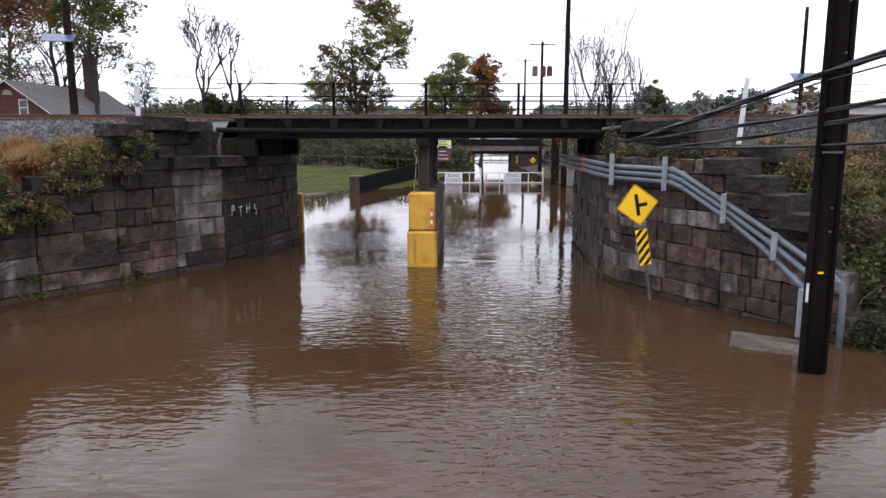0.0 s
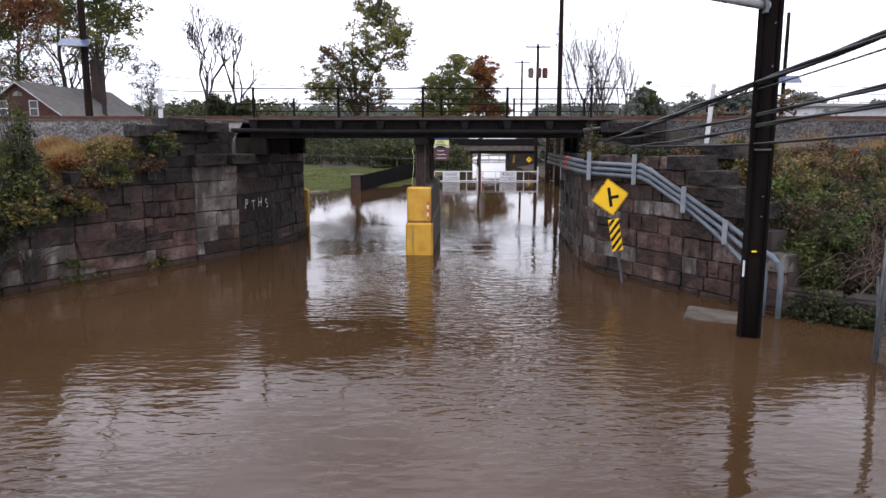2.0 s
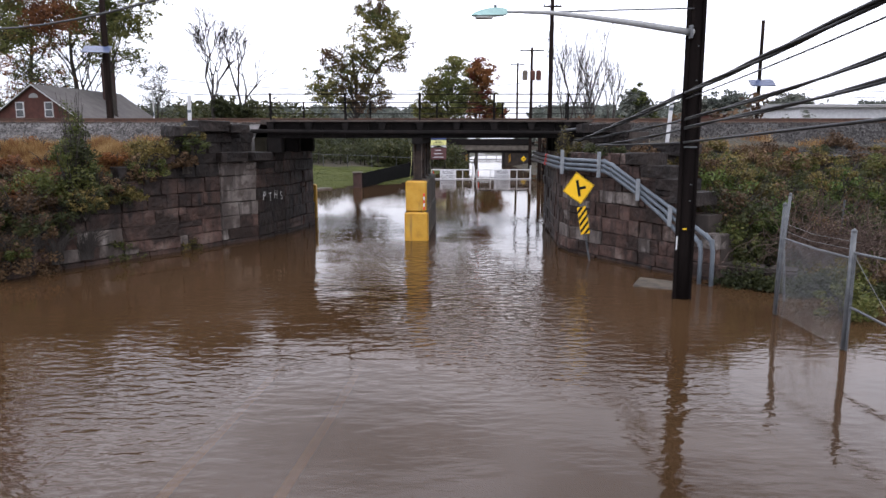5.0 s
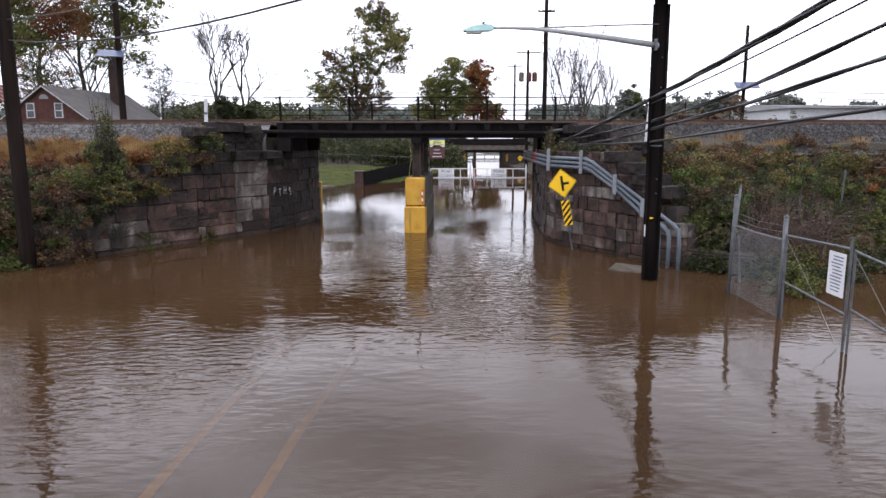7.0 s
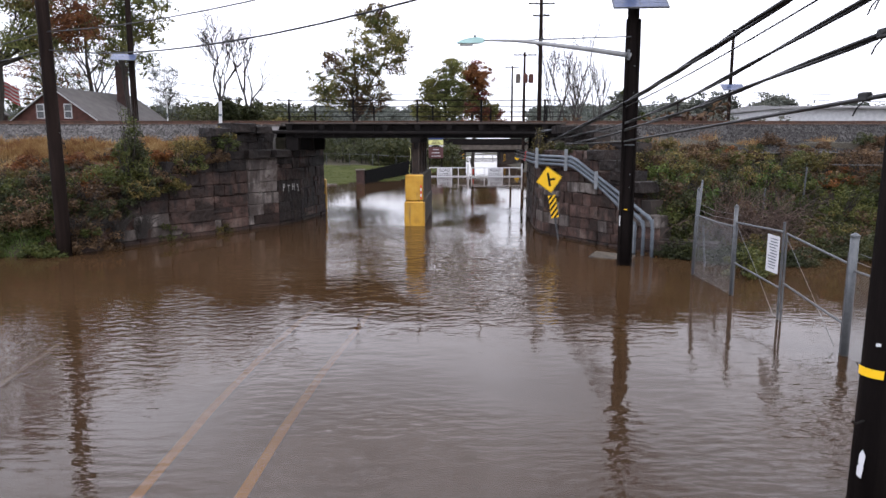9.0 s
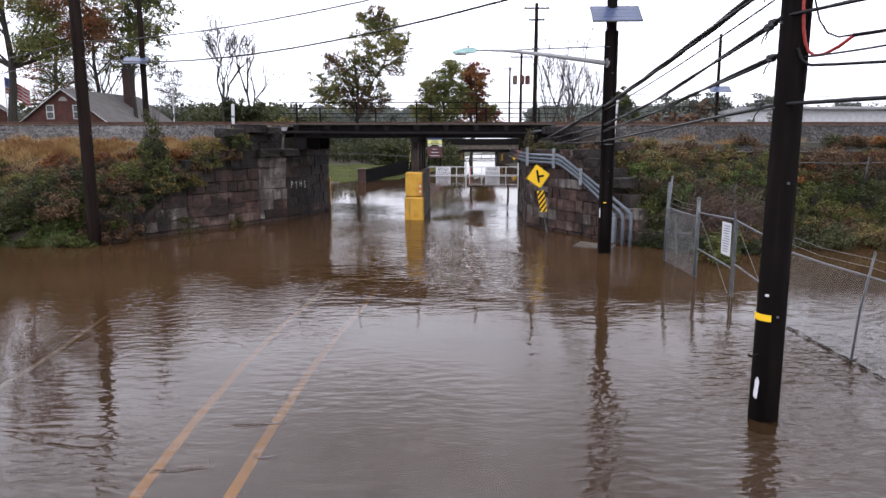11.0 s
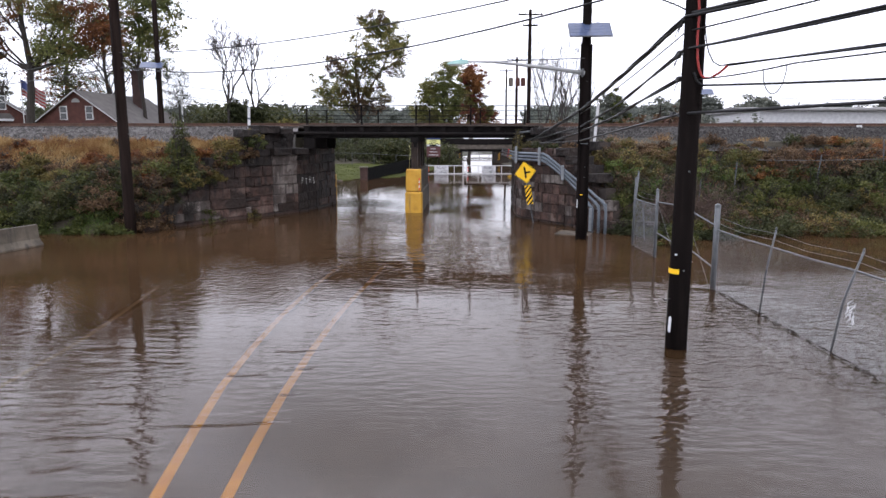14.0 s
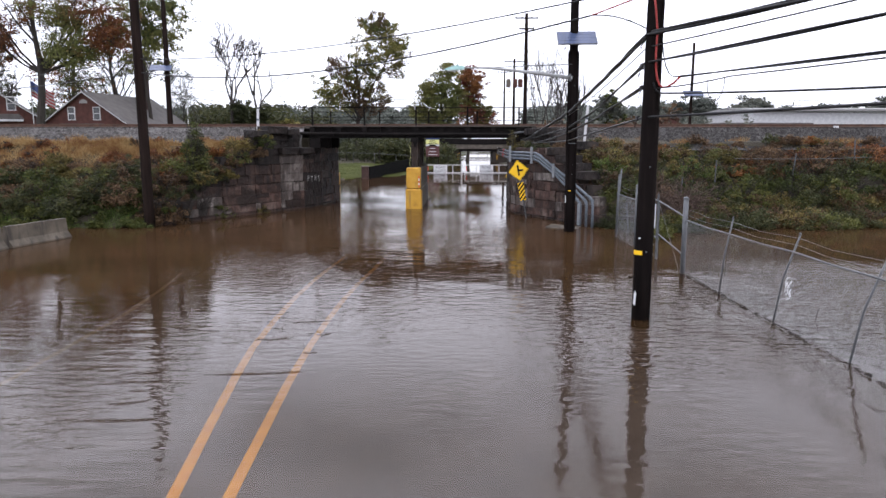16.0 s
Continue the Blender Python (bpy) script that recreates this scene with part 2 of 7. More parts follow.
LEAF = {
    "green": leaves("green_leaves", [(0.15, (0.0240, 0.0336, 0.0079)), (0.5, (0.0648, 0.0784, 0.0182)), (0.85, (0.1320, 0.1288, 0.0374))]),
    "bright": leaves("bright_green_leaves", [(0.15, (0.0263, 0.0488, 0.0090)), (0.5, (0.0675, 0.1050, 0.0225)), (0.85, (0.1350, 0.1650, 0.0450))]),
    "dark": leaves("dark_leaves", [(0.15, (0.019, 0.0235, 0.0085)), (0.5, (0.044, 0.051, 0.018)), (0.85, (0.088, 0.086, 0.033))]),
    "olive": leaves("olive_leaves", [(0.15, (0.0480, 0.0442, 0.0123)), (0.5, (0.1152, 0.0920, 0.0264)), (0.85, (0.2112, 0.1564, 0.0528))]),
    "rust": leaves("rust_leaves", [(0.15, (0.0698, 0.0232, 0.0089)), (0.5, (0.1550, 0.0581, 0.0186)), (0.85, (0.2635, 0.1162, 0.0372))]),
    "red": leaves("red_leaves", [(0.15, (0.0630, 0.0126, 0.0105)), (0.5, (0.1400, 0.0315, 0.0245)), (0.85, (0.2100, 0.0770, 0.0420))]),
    "brown": leaves("brown_leaves", [(0.15, (0.0400, 0.0230, 0.0129)), (0.5, (0.1000, 0.0595, 0.0313)), (0.85, (0.1900, 0.1200, 0.0644))]),
    "turning": leaves("turning_leaves", [(0.15, (0.0754, 0.0825, 0.0216)), (0.5, (0.1625, 0.1575, 0.0456)), (0.85, (0.2860, 0.2375, 0.0816))]),
    "crown": leaves("thinning_leaves", [(0.15, (0.0504, 0.0676, 0.0182)), (0.5, (0.1190, 0.1365, 0.0390)), (0.85, (0.2100, 0.2080, 0.0715))]),
    # far leaves carry the distance haze in their pale grey-green colour
    "far": leaves("haze_tinted_leaves", [(0.15, (0.0750, 0.0870, 0.0775)), (0.5, (0.1170, 0.1290, 0.1085)), (0.85, (0.1725, 0.1725, 0.1395))]),
}
BARK = mat("bark", [(0.3, (0.015, 0.012, 0.010)), (0.7, (0.044, 0.036, 0.030))], rough=0.9, scale=3, fine=30, bump=0.6, stretch=(3, 3, 0.4))
BARKGREY = mat("grey_bark", [(0.3, (0.025, 0.021, 0.019)), (0.7, (0.055, 0.047, 0.042))], rough=0.9, scale=3, fine=30, bump=0.3, stretch=(3, 3, 0.4))
BARKBROWN = mat("brown_vine_bark", [(0.3, (0.045, 0.028, 0.021)), (0.7, (0.10, 0.066, 0.05))], rough=0.9, scale=3, fine=30, bump=0.3)
BRICKRED = mat("red_brick", [(0.3, (0.055, 0.021, 0.016)), (0.7, (0.10, 0.038, 0.029))], rough=0.85, scale=2, fine=30, bump=0.2)
BRICKBROWN = mat("sooty_brick", [(0.3, (0.030, 0.016, 0.013)), (0.7, (0.060, 0.030, 0.024))], rough=0.85, scale=2, fine=30, bump=0.2)
SHINGLE = mat("grey_shingle", [(0.3, (0.075, 0.068, 0.066)), (0.7, (0.115, 0.105, 0.10))], rough=0.9, scale=1.0, fine=12, bump=0.2)
GLASS = mat("dark_window_glass", [(0.3, (0.02, 0.022, 0.025)), (0.7, (0.04, 0.042, 0.045))], rough=0.12, bump=0, spec=0.8)
SOLAR = mat("solar_cells", [(0.3, (0.035, 0.05, 0.10)), (0.7, (0.06, 0.08, 0.15))], rough=0.3, bump=0, spec=0.45)
TEAL = mat("teal_lamp_housing", [(0.3, (0.26, 0.42, 0.40)), (0.7, (0.36, 0.54, 0.51))], rough=0.45, bump=0.05)
LENS = mat("lamp_glass", [(0.3, (0.5, 0.52, 0.5)), (0.7, (0.65, 0.66, 0.64))], rough=0.2, bump=0)
BLUE = mat("flag_blue", [(0.3, (0.03, 0.045, 0.14)), (0.7, (0.05, 0.07, 0.18))], rough=0.8, bump=0)
FLAGRED = mat("flag_red", [(0.3, (0.22, 0.018, 0.022)), (0.7, (0.30, 0.03, 0.032))], rough=0.8, bump=0)
MAROON = mat("maroon_panel", [(0.3, (0.055, 0.020, 0.020)), (0.7, (0.10, 0.035, 0.035))], rough=0.5, bump=0)
PALEYELLOW = mat("pale_yellow_panel", [(0.3, (0.62, 0.62, 0.22)), (0.7, (0.75, 0.74, 0.32))], rough=0.5, bump=0)
SIDING = mat("pale_siding", [(0.3, (0.21, 0.205, 0.205)), (0.7, (0.30, 0.295, 0.29))], rough=0.7, scale=0.4, bump=0.05)


def water_material():
    """Muddy flood water: silt that hides the bed where it is deep, lets it show through where it is shallow, and a rippled gloss."""
    m = bpy.data.materials.new("muddy_water")
    m.use_nodes = True
    n, l = m.node_tree.nodes, m.node_tree.links
    n.clear()
    out, geo = n.new("ShaderNodeOutputMaterial"), n.new("ShaderNodeNewGeometry")

    def noise_at(scale, detail, stretch, rough=0.5):
        mp, no = n.new("ShaderNodeMapping"), n.new("ShaderNodeTexNoise")
        mp.inputs["Scale"].default_value = stretch
        no.inputs["Scale"].default_value, no.inputs["Detail"].default_value, no.inputs["Roughness"].default_value = scale, detail, rough
        l.new(geo.outputs["Position"], mp.inputs[0])
        l.new(mp.outputs[0], no.inputs["Vector"])
        return no.outputs["Fac"]

    def math_node(op, a, b):
        k = n.new("ShaderNodeMath")
        k.operation = op
        for i, v in enumerate((a, b)):
            if isinstance(v, (int, float)):
                k.inputs[i].default_value = v
            else:
                l.new(v, k.inputs[i])
        return k.outputs[0]

    silt = ramp(n, [(0.3, (0.042, 0.0225, 0.0105)), (0.7, (0.058, 0.0325, 0.016))])
    l.new(noise_at(0.25, 4, (1, 1, 1)), silt.inputs[0])
    # wind ripples drawn out across the road, in patches, over a slow swell
    ripple = noise_at(4.6, 2.4, (0.60, 1.25, 1), 0.5)
    swell = noise_at(0.8, 2, (0.7, 1.3, 1))
    patch = n.new("ShaderNodeMapRange")
    patch.inputs["From Min"].default_value, patch.inputs["From Max"].default_value = 0.44, 0.62
    patch.inputs["To Min"].default_value, patch.inputs["To Max"].default_value = 0.14, 1.25
    l.new(noise_at(0.12, 2, (1, 0.8, 1)), patch.inputs["Value"])
    sep = n.new("ShaderNodeSeparateXYZ")
    l.new(geo.outputs["Position"], sep.inputs[0])
    # choppy before the bridge, smooth in its lee, calm over the shallow road
    lee = n.new("ShaderNodeMapRange")
    lee.inputs["From Min"].default_value, lee.inputs["From Max"].default_value = 21.0, 36.0
    lee.inputs["To Min"].default_value, lee.inputs["To Max"].default_value = 1.0, 0.10
    l.new(sep.outputs["Y"], lee.inputs["Value"])
    calm = n.new("ShaderNodeMapRange")
    calm.inputs["From Min"].default_value, calm.inputs["From Max"].default_value = -9.0, 7.0
    calm.inputs["To Min"].default_value, calm.inputs["To Max"].default_value = 0.42, 1.10
    l.new(sep.outputs["Y"], calm.inputs["Value"])
    # along the west bank: rippled over the road, sheltered under the wall; sheltered behind the fence too
    def span(source, a, b, low, high):
        k = n.new("ShaderNodeMapRange")
        k.inputs["From Min"].default_value, k.inputs["From Max"].default_value = a, b
        k.inputs["To Min"].default_value, k.inputs["To Max"].default_value = low, high
        l.new(source, k.inputs["Value"])
        return k.outputs[0]

    west = math_node("MULTIPLY", span(sep.outputs["X"], -8.0, -2.0, 1.0, 0.0), span(sep.outputs["Y"], -8.0, 3.0, 0.50, -0.85))
    east = math_node("MULTIPLY", span(sep.outputs["X"], 3.2, 7.0, 0.0, 1.0), span(sep.outputs["Y"], 0.0, 6.5, 0.0, -0.95))
    height = math_node("MULTIPLY", math_node("ADD", math_node("MULTIPLY", ripple, patch.outputs[0]), math_node("MULTIPLY", swell, 0.42)), math_node("MULTIPLY", lee.outputs[0], math_node("MAXIMUM", math_node("ADD", math_node("MINIMUM", calm.outputs[0], 1.55), math_node("ADD", west, east)), 0.2)))
    # smooth along the crown of the road, livelier over its sides
    off = n.new("ShaderNodeMath")
    off.operation = "ABSOLUTE"
    l.new(math_node("SUBTRACT", sep.outputs["X"], 0.2), off.inputs[0])
    side = math_node("MAXIMUM", span(off.outputs[0], 1.5, 4.5, 0.45, 1.0), span(sep.outputs["Y"], -2.5, 3.5, 0.0, 1.15))
    fence_side = math_node("MULTIPLY", math_node("MULTIPLY", span(sep.outputs["X"], 2.5, 5.5, 0.0, 1.2), span(sep.outputs["Y"], -13.0, -7.0, 0.0, 1.0)), span(sep.outputs["Y"], 2.0, 6.5, 1.0, 0.0))
    height = math_node("MULTIPLY", height, math_node("ADD", side, fence_side))
    # long-crested wavelets that run over the shallow west side of the road
    crest = noise_at(2.6, 2, (0.24, 1.5, 1))
    zone = math_node("MULTIPLY", math_node("MULTIPLY", span(sep.outputs["X"], -1.0, -3.5, 0.0, 1.0), span(sep.outputs["Y"], -15.0, -11.0, 0.3, 1.0)), span(sep.outputs["Y"], -5.0, 1.0, 1.0, 0.0))
    height = math_node("ADD", height, math_node("MULTIPLY", math_node("MULTIPLY", crest, 0.42), zone))
    bp = n.new("ShaderNodeBump")
    bp.inputs["Strength"].default_value, bp.inputs["Distance"].default_value = 1.0, 0.036
    l.new(height, bp.inputs["Height"])
    mud, clear, body = n.new("ShaderNodeBsdfDiffuse"), n.new("ShaderNodeBsdfTransparent"), n.new("ShaderNodeMixShader")
    clear.inputs[0].default_value = (0.92, 0.83, 0.74, 1)
    l.new(silt.outputs[0], mud.inputs["Color"])
    # depth of water over the sloping road decides how much silt hides it
    deep = n.new("ShaderNodeMapRange")
    deep.inputs["From Min"].default_value, deep.inputs["From Max"].default_value = -11.0, 6.5
    deep.inputs["To Min"].default_value, deep.inputs["To Max"].default_value = 0.12, 1.0
    l.new(sep.outputs["Y"], deep.inputs["Value"])
    l.new(deep.outputs[0], body.inputs[0])
    l.new(clear.outputs[0], body.inputs[1])
    l.new(mud.outputs[0], body.inputs[2])
    gloss, fres, mix = n.new("ShaderNodeBsdfGlossy"), n.new("ShaderNodeFresnel"), n.new("ShaderNodeMixShader")
    gloss.inputs["Roughness"].default_value = 0.04
    fres.inputs["IOR"].default_value = 1.33
    l.new(bp.outputs[0], gloss.inputs["Normal"])
    l.new(bp.outputs[0], fres.inputs["Normal"])
    l.new(fres.outputs[0], mix.inputs[0])
    l.new(body.outputs[0], mix.inputs[1])
    l.new(gloss.outputs[0], mix.inputs[2])
    l.new(mix.outputs[0], out.inputs["Surface"])
    return m


WATER = water_material()

# ---------------- building helpers ----------------
rng = np.random.default_rng(7)


class Shape:
    """Collects vertices and faces of one mesh."""

    def __init__(self):
        self.v, self.f, self.smooth = [], [], False

    def add(self, verts, faces):
        k = len(self.v)
        self.v += [tuple(p) for p in verts]
        self.f += [tuple(i + k for i in face) for face in faces]
        return self

    def box(self, x0, y0, z0, x1, y1, z1, m=None):
        vs = [Vector((x, y, z)) for x in (x0, x1) for y in (y0, y1) for z in (z0, z1)]
        if m:
            vs = [m @ v for v in vs]
        return self.add(vs, [(0, 1, 3, 2), (4, 6, 7, 5), (0, 4, 5, 1), (2, 3, 7, 6), (0, 2, 6, 4), (1, 5, 7, 3)])

    def slab(self, x0, y0, z0, x1, y1, z1, c=0.02, m=None):
        """A box whose long edges are chamfered by c."""
        vs, fs = [], []
        ring = [(x0 + c, y0), (x1 - c, y0), (x1, y0 + c), (x1, y1 - c), (x1 - c, y1), (x0 + c, y1), (x0, y1 - c), (x0, y0 + c)]
        cx, cy = (x0 + x1) / 2, (y0 + y1) / 2
        for z, s in ((z0, c), (z0 + c, 0), (z1 - c, 0), (z1, c)):
            for x, y in ring:
                vs.append(Vector((x - math.copysign(s, x - cx) if s else x, y - math.copysign(s, y - cy) if s else y, z)))
        for k in range(3):
            for i in range(8):
                j = (i + 1) % 8
                fs.append((k * 8 + i, k * 8 + j, k * 8 + 8 + j, k * 8 + 8 + i))
        fs += [tuple(range(7, -1, -1)), tuple(range(24, 32))]
        if m:
            vs = [m @ v for v in vs]
        return self.add(vs, fs)

    def tube(self, points, radii, n=8, caps=True):
        pts = [Vector(p) for p in points]
        if isinstance(radii, (int, float)):
            radii = [radii] * len(pts)
        vs, fs = [], []
        side = None
        for i, p in enumerate(pts):
            way = (pts[min(i + 1, len(pts) - 1)] - pts[max(i - 1, 0)]).normalized()
            if side is None:
                side = way.orthogonal().normalized()
            side = (side - way * side.dot(way)).normalized()
            up = way.cross(side)
            for k in range(n):
                a = 2 * math.pi * k / n
                vs.append(p + (side * math.cos(a) + up * math.sin(a)) * radii[i])
        for i in range(len(pts) - 1):
            for k in range(n):
                j = (k + 1) % n
                fs.append((i * n + k, i * n + j, i * n + n + j, i * n + n + k))
        if caps:
            fs += [tuple(range(n - 1, -1, -1)), tuple(range((len(pts) - 1) * n, len(pts) * n))]
        return self.add(vs, fs)

    def prism(self, outline, z0, z1, m=None):
        """A flat outline in x, y drawn up from z0 to z1."""
        k = len(outline)
        vs = [Vector((x, y, z0)) for x, y in outline] + [Vector((x, y, z1)) for x, y in outline]
        if m:
            vs = [m @ v for v in vs]
        return self.add(vs, [tuple(range(k - 1, -1, -1)), tuple(range(k, 2 * k))] + [(i, (i + 1) % k, k + (i + 1) % k, k + i) for i in range(k)])

    def mesh(self, name, material):
        me = bpy.data.meshes.new(name)
        me.from_pydata(self.v, [], self.f)
        if self.smooth:
            me.polygons.foreach_set("use_smooth", [True] * len(me.polygons))
        me.materials.append(material)
        me.update()
        return me


def thing(name, at, label, category, group="", kind=""):
    ob = new(name)
    ob.location = at
    return tagged(ob, label, category, group, kind)


def part(name, shape, material, parent, label=""):
    """One mesh, written in world coordinates, under a thing or a part of one."""
    ob = new(name, shape.mesh(name, material))
    return under(ob, parent, label)


def under(ob, parent, label=""):
    ob.parent = parent
    base = parent.location if parent.type == "EMPTY" else Vector((0, 0, 0))
    ob.matrix_parent_inverse = Matrix.Translation(-base)
    if label:
        tagged(ob, label)
    return ob


def whole(name, shape, material, label, category, group="", kind=""):
    return tagged(new(name, shape.mesh(name, material)), label, category, group, kind)


def quads(name, centres, ways, ups, material):
    """Many small leaf blades as one mesh: centre, half length, half width vectors."""
    c, a, b = np.asarray(centres), np.asarray(ways), np.asarray(ups)
    k = len(c)
    v = np.stack([c - a, c + b - 0.2 * a, c + a, c - b - 0.2 * a], 1).reshape(-1, 3)
    me = bpy.data.meshes.new(name)
    me.vertices.add(4 * k)
    me.vertices.foreach_set("co", v.ravel().astype(np.float32))
    me.loops.add(4 * k)
    me.loops.foreach_set("vertex_index", np.arange(4 * k, dtype=np.int32))
    me.polygons.add(k)
    me.polygons.foreach_set("loop_start", np.arange(0, 4 * k, 4, dtype=np.int32))
    me.materials.append(material)
    me.update(calc_edges=True)
    me.validate()
    return me


def unit(k):
    v = rng.normal(size=(k, 3))
    return v / np.linalg.norm(v, axis=1)[:, None]


def lerp_line(pts, y):
    """x (or z) at y along points sorted by y."""
    ys, xs = [p[0] for p in pts], [p[1] for p in pts]
    return np.interp(y, ys, xs)


def words(text, size, m, material, parent, name="lettering"):
    cu = bpy.data.curves.new(name, "FONT")
    cu.body, cu.size, cu.align_x, cu.align_y, cu.extrude = text, size, "CENTER", "CENTER", 0.002
    tmp = new("tmp", cu)
    bpy.context.view_layer.update()
    me = bpy.data.meshes.new_from_object(tmp.evaluated_get(bpy.context.evaluated_depsgraph_get()))
    bpy.data.objects.remove(tmp)
    me.transform(m)
    me.materials.clear()
    me.materials.append(material)
    return under(new(name, me), parent)

# ---------------- ground, road and water ----------------
LEFT_FOOT = [(-12.15, 13.8), (-11.4, 15.4), (-10.3, 17.2), (-9.05, 18.9), (-8.03, 20.45), (-7.02, 21.9)]
LEFT_FACE = [(-7.02, 21.9), (-6.36, 23.8), (-5.74, 27.2)]
RIGHT_FACE = [(5.32, 28.0), (5.0, 24.0), (4.76, 20.2)]
RIGHT_FOOT = [(4.76, 20.2), (4.92, 18.9), (5.40, 17.9), (6.54, 15.9), (7.36, 14.6), (8.1, 13.5), (9.0, 12.6), (9.7, 12.2)]
BANK = [(-60, -0.7), (12.6, -0.7), (13.6, 0.05), (14.6, 0.95), (15.6, 1.65), (16.6, 2.3), (17.6, 2.9), (19.2, 3.6), (21.0, 3.85), (22.5, 4.05), (31, 4.05), (33, 3.3), (38, 0.6), (46, 0.15), (60, 0.35), (80, 0.8), (110, 1.6), (180, 3), (330, 5), (520, 15), (800, 24), (1600, 30)]


def corridor(y):
    """The edges of the flooded road, between the walls and on past the bridge."""
    left = lerp_line([(-60, -40), (11.0, -40), (12.5, -14.2)] + [(13.6, -13.4)] + [(b, a - 0.55) for a, b in LEFT_FOOT[1:]] + [(23.8, -6.9), (27.2, -6.3), (31, -7.5), (36, -12), (48, -11.5), (53, -6.5), (58, -2.6), (66, -1.2), (100, 3.6), (135, 5), (200, 12), (230, 13)], y)
    right = lerp_line([(-60, 70), (11.4, 70), (12.6, 10.0), (13.5, 8.7), (14.6, 7.95), (15.9, 7.1), (17.9, 5.95), (18.9, 5.5), (20.2, 5.35), (24, 5.6), (28, 5.9), (31, 7.5), (40, 10.5), (66, 10.6), (100, 11.0), (135, 15.5), (200, 24), (230, 24)], y)
    return left, right


def ground_height(x, y):
    left, right = corridor(y)
    bank = lerp_line(BANK, y + 0.4 * np.sin(x * 0.31) * (np.abs(y - 14) < 5) - (1.1 * min(1.0, max(0.0, (x - 9.0) / 2.5)) if y < 20 else 0))
    wob = noise.noise(Vector((x * 0.25, y * 0.25, 0.0)))
    if y < 210 and left < x < right:
        return float(np.interp(y, [-60, -20, -10, 0, 8, 20, 60, 110, 210], [-0.08, -0.08, -0.10, -0.24, -0.5, -0.85, -0.6, -0.5, -0.4]))
    gap = min(abs(x - left), abs(x - right))
    z = bank
    if y > 40:
        z = np.interp(gap, [0, 3, 25], [0.03, 0.25, 1.0]) * max(bank, 0.35)
        if x < left:
            z = min(z, 1.6 + (y - 80) * 0.02) if y < 110 else z
    if y > 12:
        z += 0.16 * wob if y < 60 else 0.5 * wob * min(1, (y - 60) / 60)
    if y > 250:
        z += (y - 250) * 0.018 * noise.noise(Vector((x * 0.004, y * 0.004, 3.0)))
    if y > 210 and 0.02 < x / y < 0.13:
        z = 0.6
    if 22.4 < y < 31:
        z = min(z, 4.08)
    return float(z)


def steps(*spans):
    out = []
    for a, b, d in spans:
        out += list(np.arange(a, b, d))
    return out + [spans[-1][1]]


gx = steps((-1500, -400, 100), (-400, -100, 20), (-100, -40, 3), (-40, -16, 0.8), (-16, 14, 0.33), (14, 40, 0.8), (40, 100, 3), (100, 400, 20), (400, 1500, 100))
gy = steps((-60, -20, 5), (-20, 11, 2), (11, 30, 0.33), (30, 66, 1.0), (66, 140, 3), (140, 300, 10), (300, 600, 25), (600, 1600, 100))
ground = Shape()
ground.v = [(x, y, ground_height(x, y)) for y in gy for x in gx]
nx = len(gx)
ground.f = [(j * nx + i, j * nx + i + 1, j * nx + nx + i + 1, j * nx + nx + i) for j in range(len(gy) - 1) for i in range(nx - 1)]
ground.smooth = True
ground_ob = whole("ground", ground, SOIL, "brown earth of the banks, fields and low hills", "ground", kind="structure")
ground_ob.data.materials.append(LAWN)
for poly in ground_ob.data.polygons:
    c = poly.center
    if (46 < c.y < 84 and -70 < c.x < 3) or (c.y > 140):
        poly.material_index = 1

water = Shape().add([(-400, -60, 0), (400, -60, 0), (400, 260, 0), (-400, 260, 0)], [(0, 1, 2, 3)])
whole("water", water, WATER, "muddy brown flood water with wind ripples over the road", "water", kind="structure")

# small steep wavelets standing where the flow runs over the crown of the road
wavelet_rng = random.Random(31)
for (xa, ya), (xb, yb), high in (((-2.46, -3.33), (-1.57, -3.20), 0.011), ((-2.90, -4.67), (-2.17, -4.54), 0.012), ((-3.25, -6.75), (-1.39, -6.57), 0.016), ((-1.79, -5.54), (-1.50, -5.47), 0.011), ((-4.64, -7.07), (-3.70, -7.06), 0.012), ((-4.22, -7.50), (-3.81, -7.44), 0.010), ((-4.24, -8.07), (-3.69, -7.89), 0.012), ((-4.33, -8.68), (-3.13, -8.60), 0.014), ((-4.92, -3.79), (-3.80, -4.05), 0.010), ((-4.64, -6.67), (-3.91, -6.61), 0.010), ((-1.75, -4.30), (-1.45, -4.24), 0.008)):
    wavelet = Shape()
    k = 14
    for i in range(k + 1):
        f = i / k
        swell_h = high * math.sin(math.pi * f) ** 0.6 * wavelet_rng.uniform(0.7, 1.1)
        x, y = xa + (xb - xa) * f, ya + (yb - ya) * f - 0.05 * math.sin(math.pi * f) + wavelet_rng.uniform(-0.012, 0.012)
        wavelet.v += [(x, y - 0.030, -0.003), (x, y - 0.008, swell_h), (x, y + 0.01, swell_h * 0.9), (x, y + 0.09, -0.003)]
    wavelet.f = [(4 * i + a, 4 * i + 4 + a, 4 * i + 5 + a, 4 * i + 1 + a) for i in range(k) for a in range(3)]
    wavelet.smooth = True
    whole("wavelet", wavelet, WATER, "short steep wavelet on the shallow flood water", "wavelet", "wavelets", kind="structure")


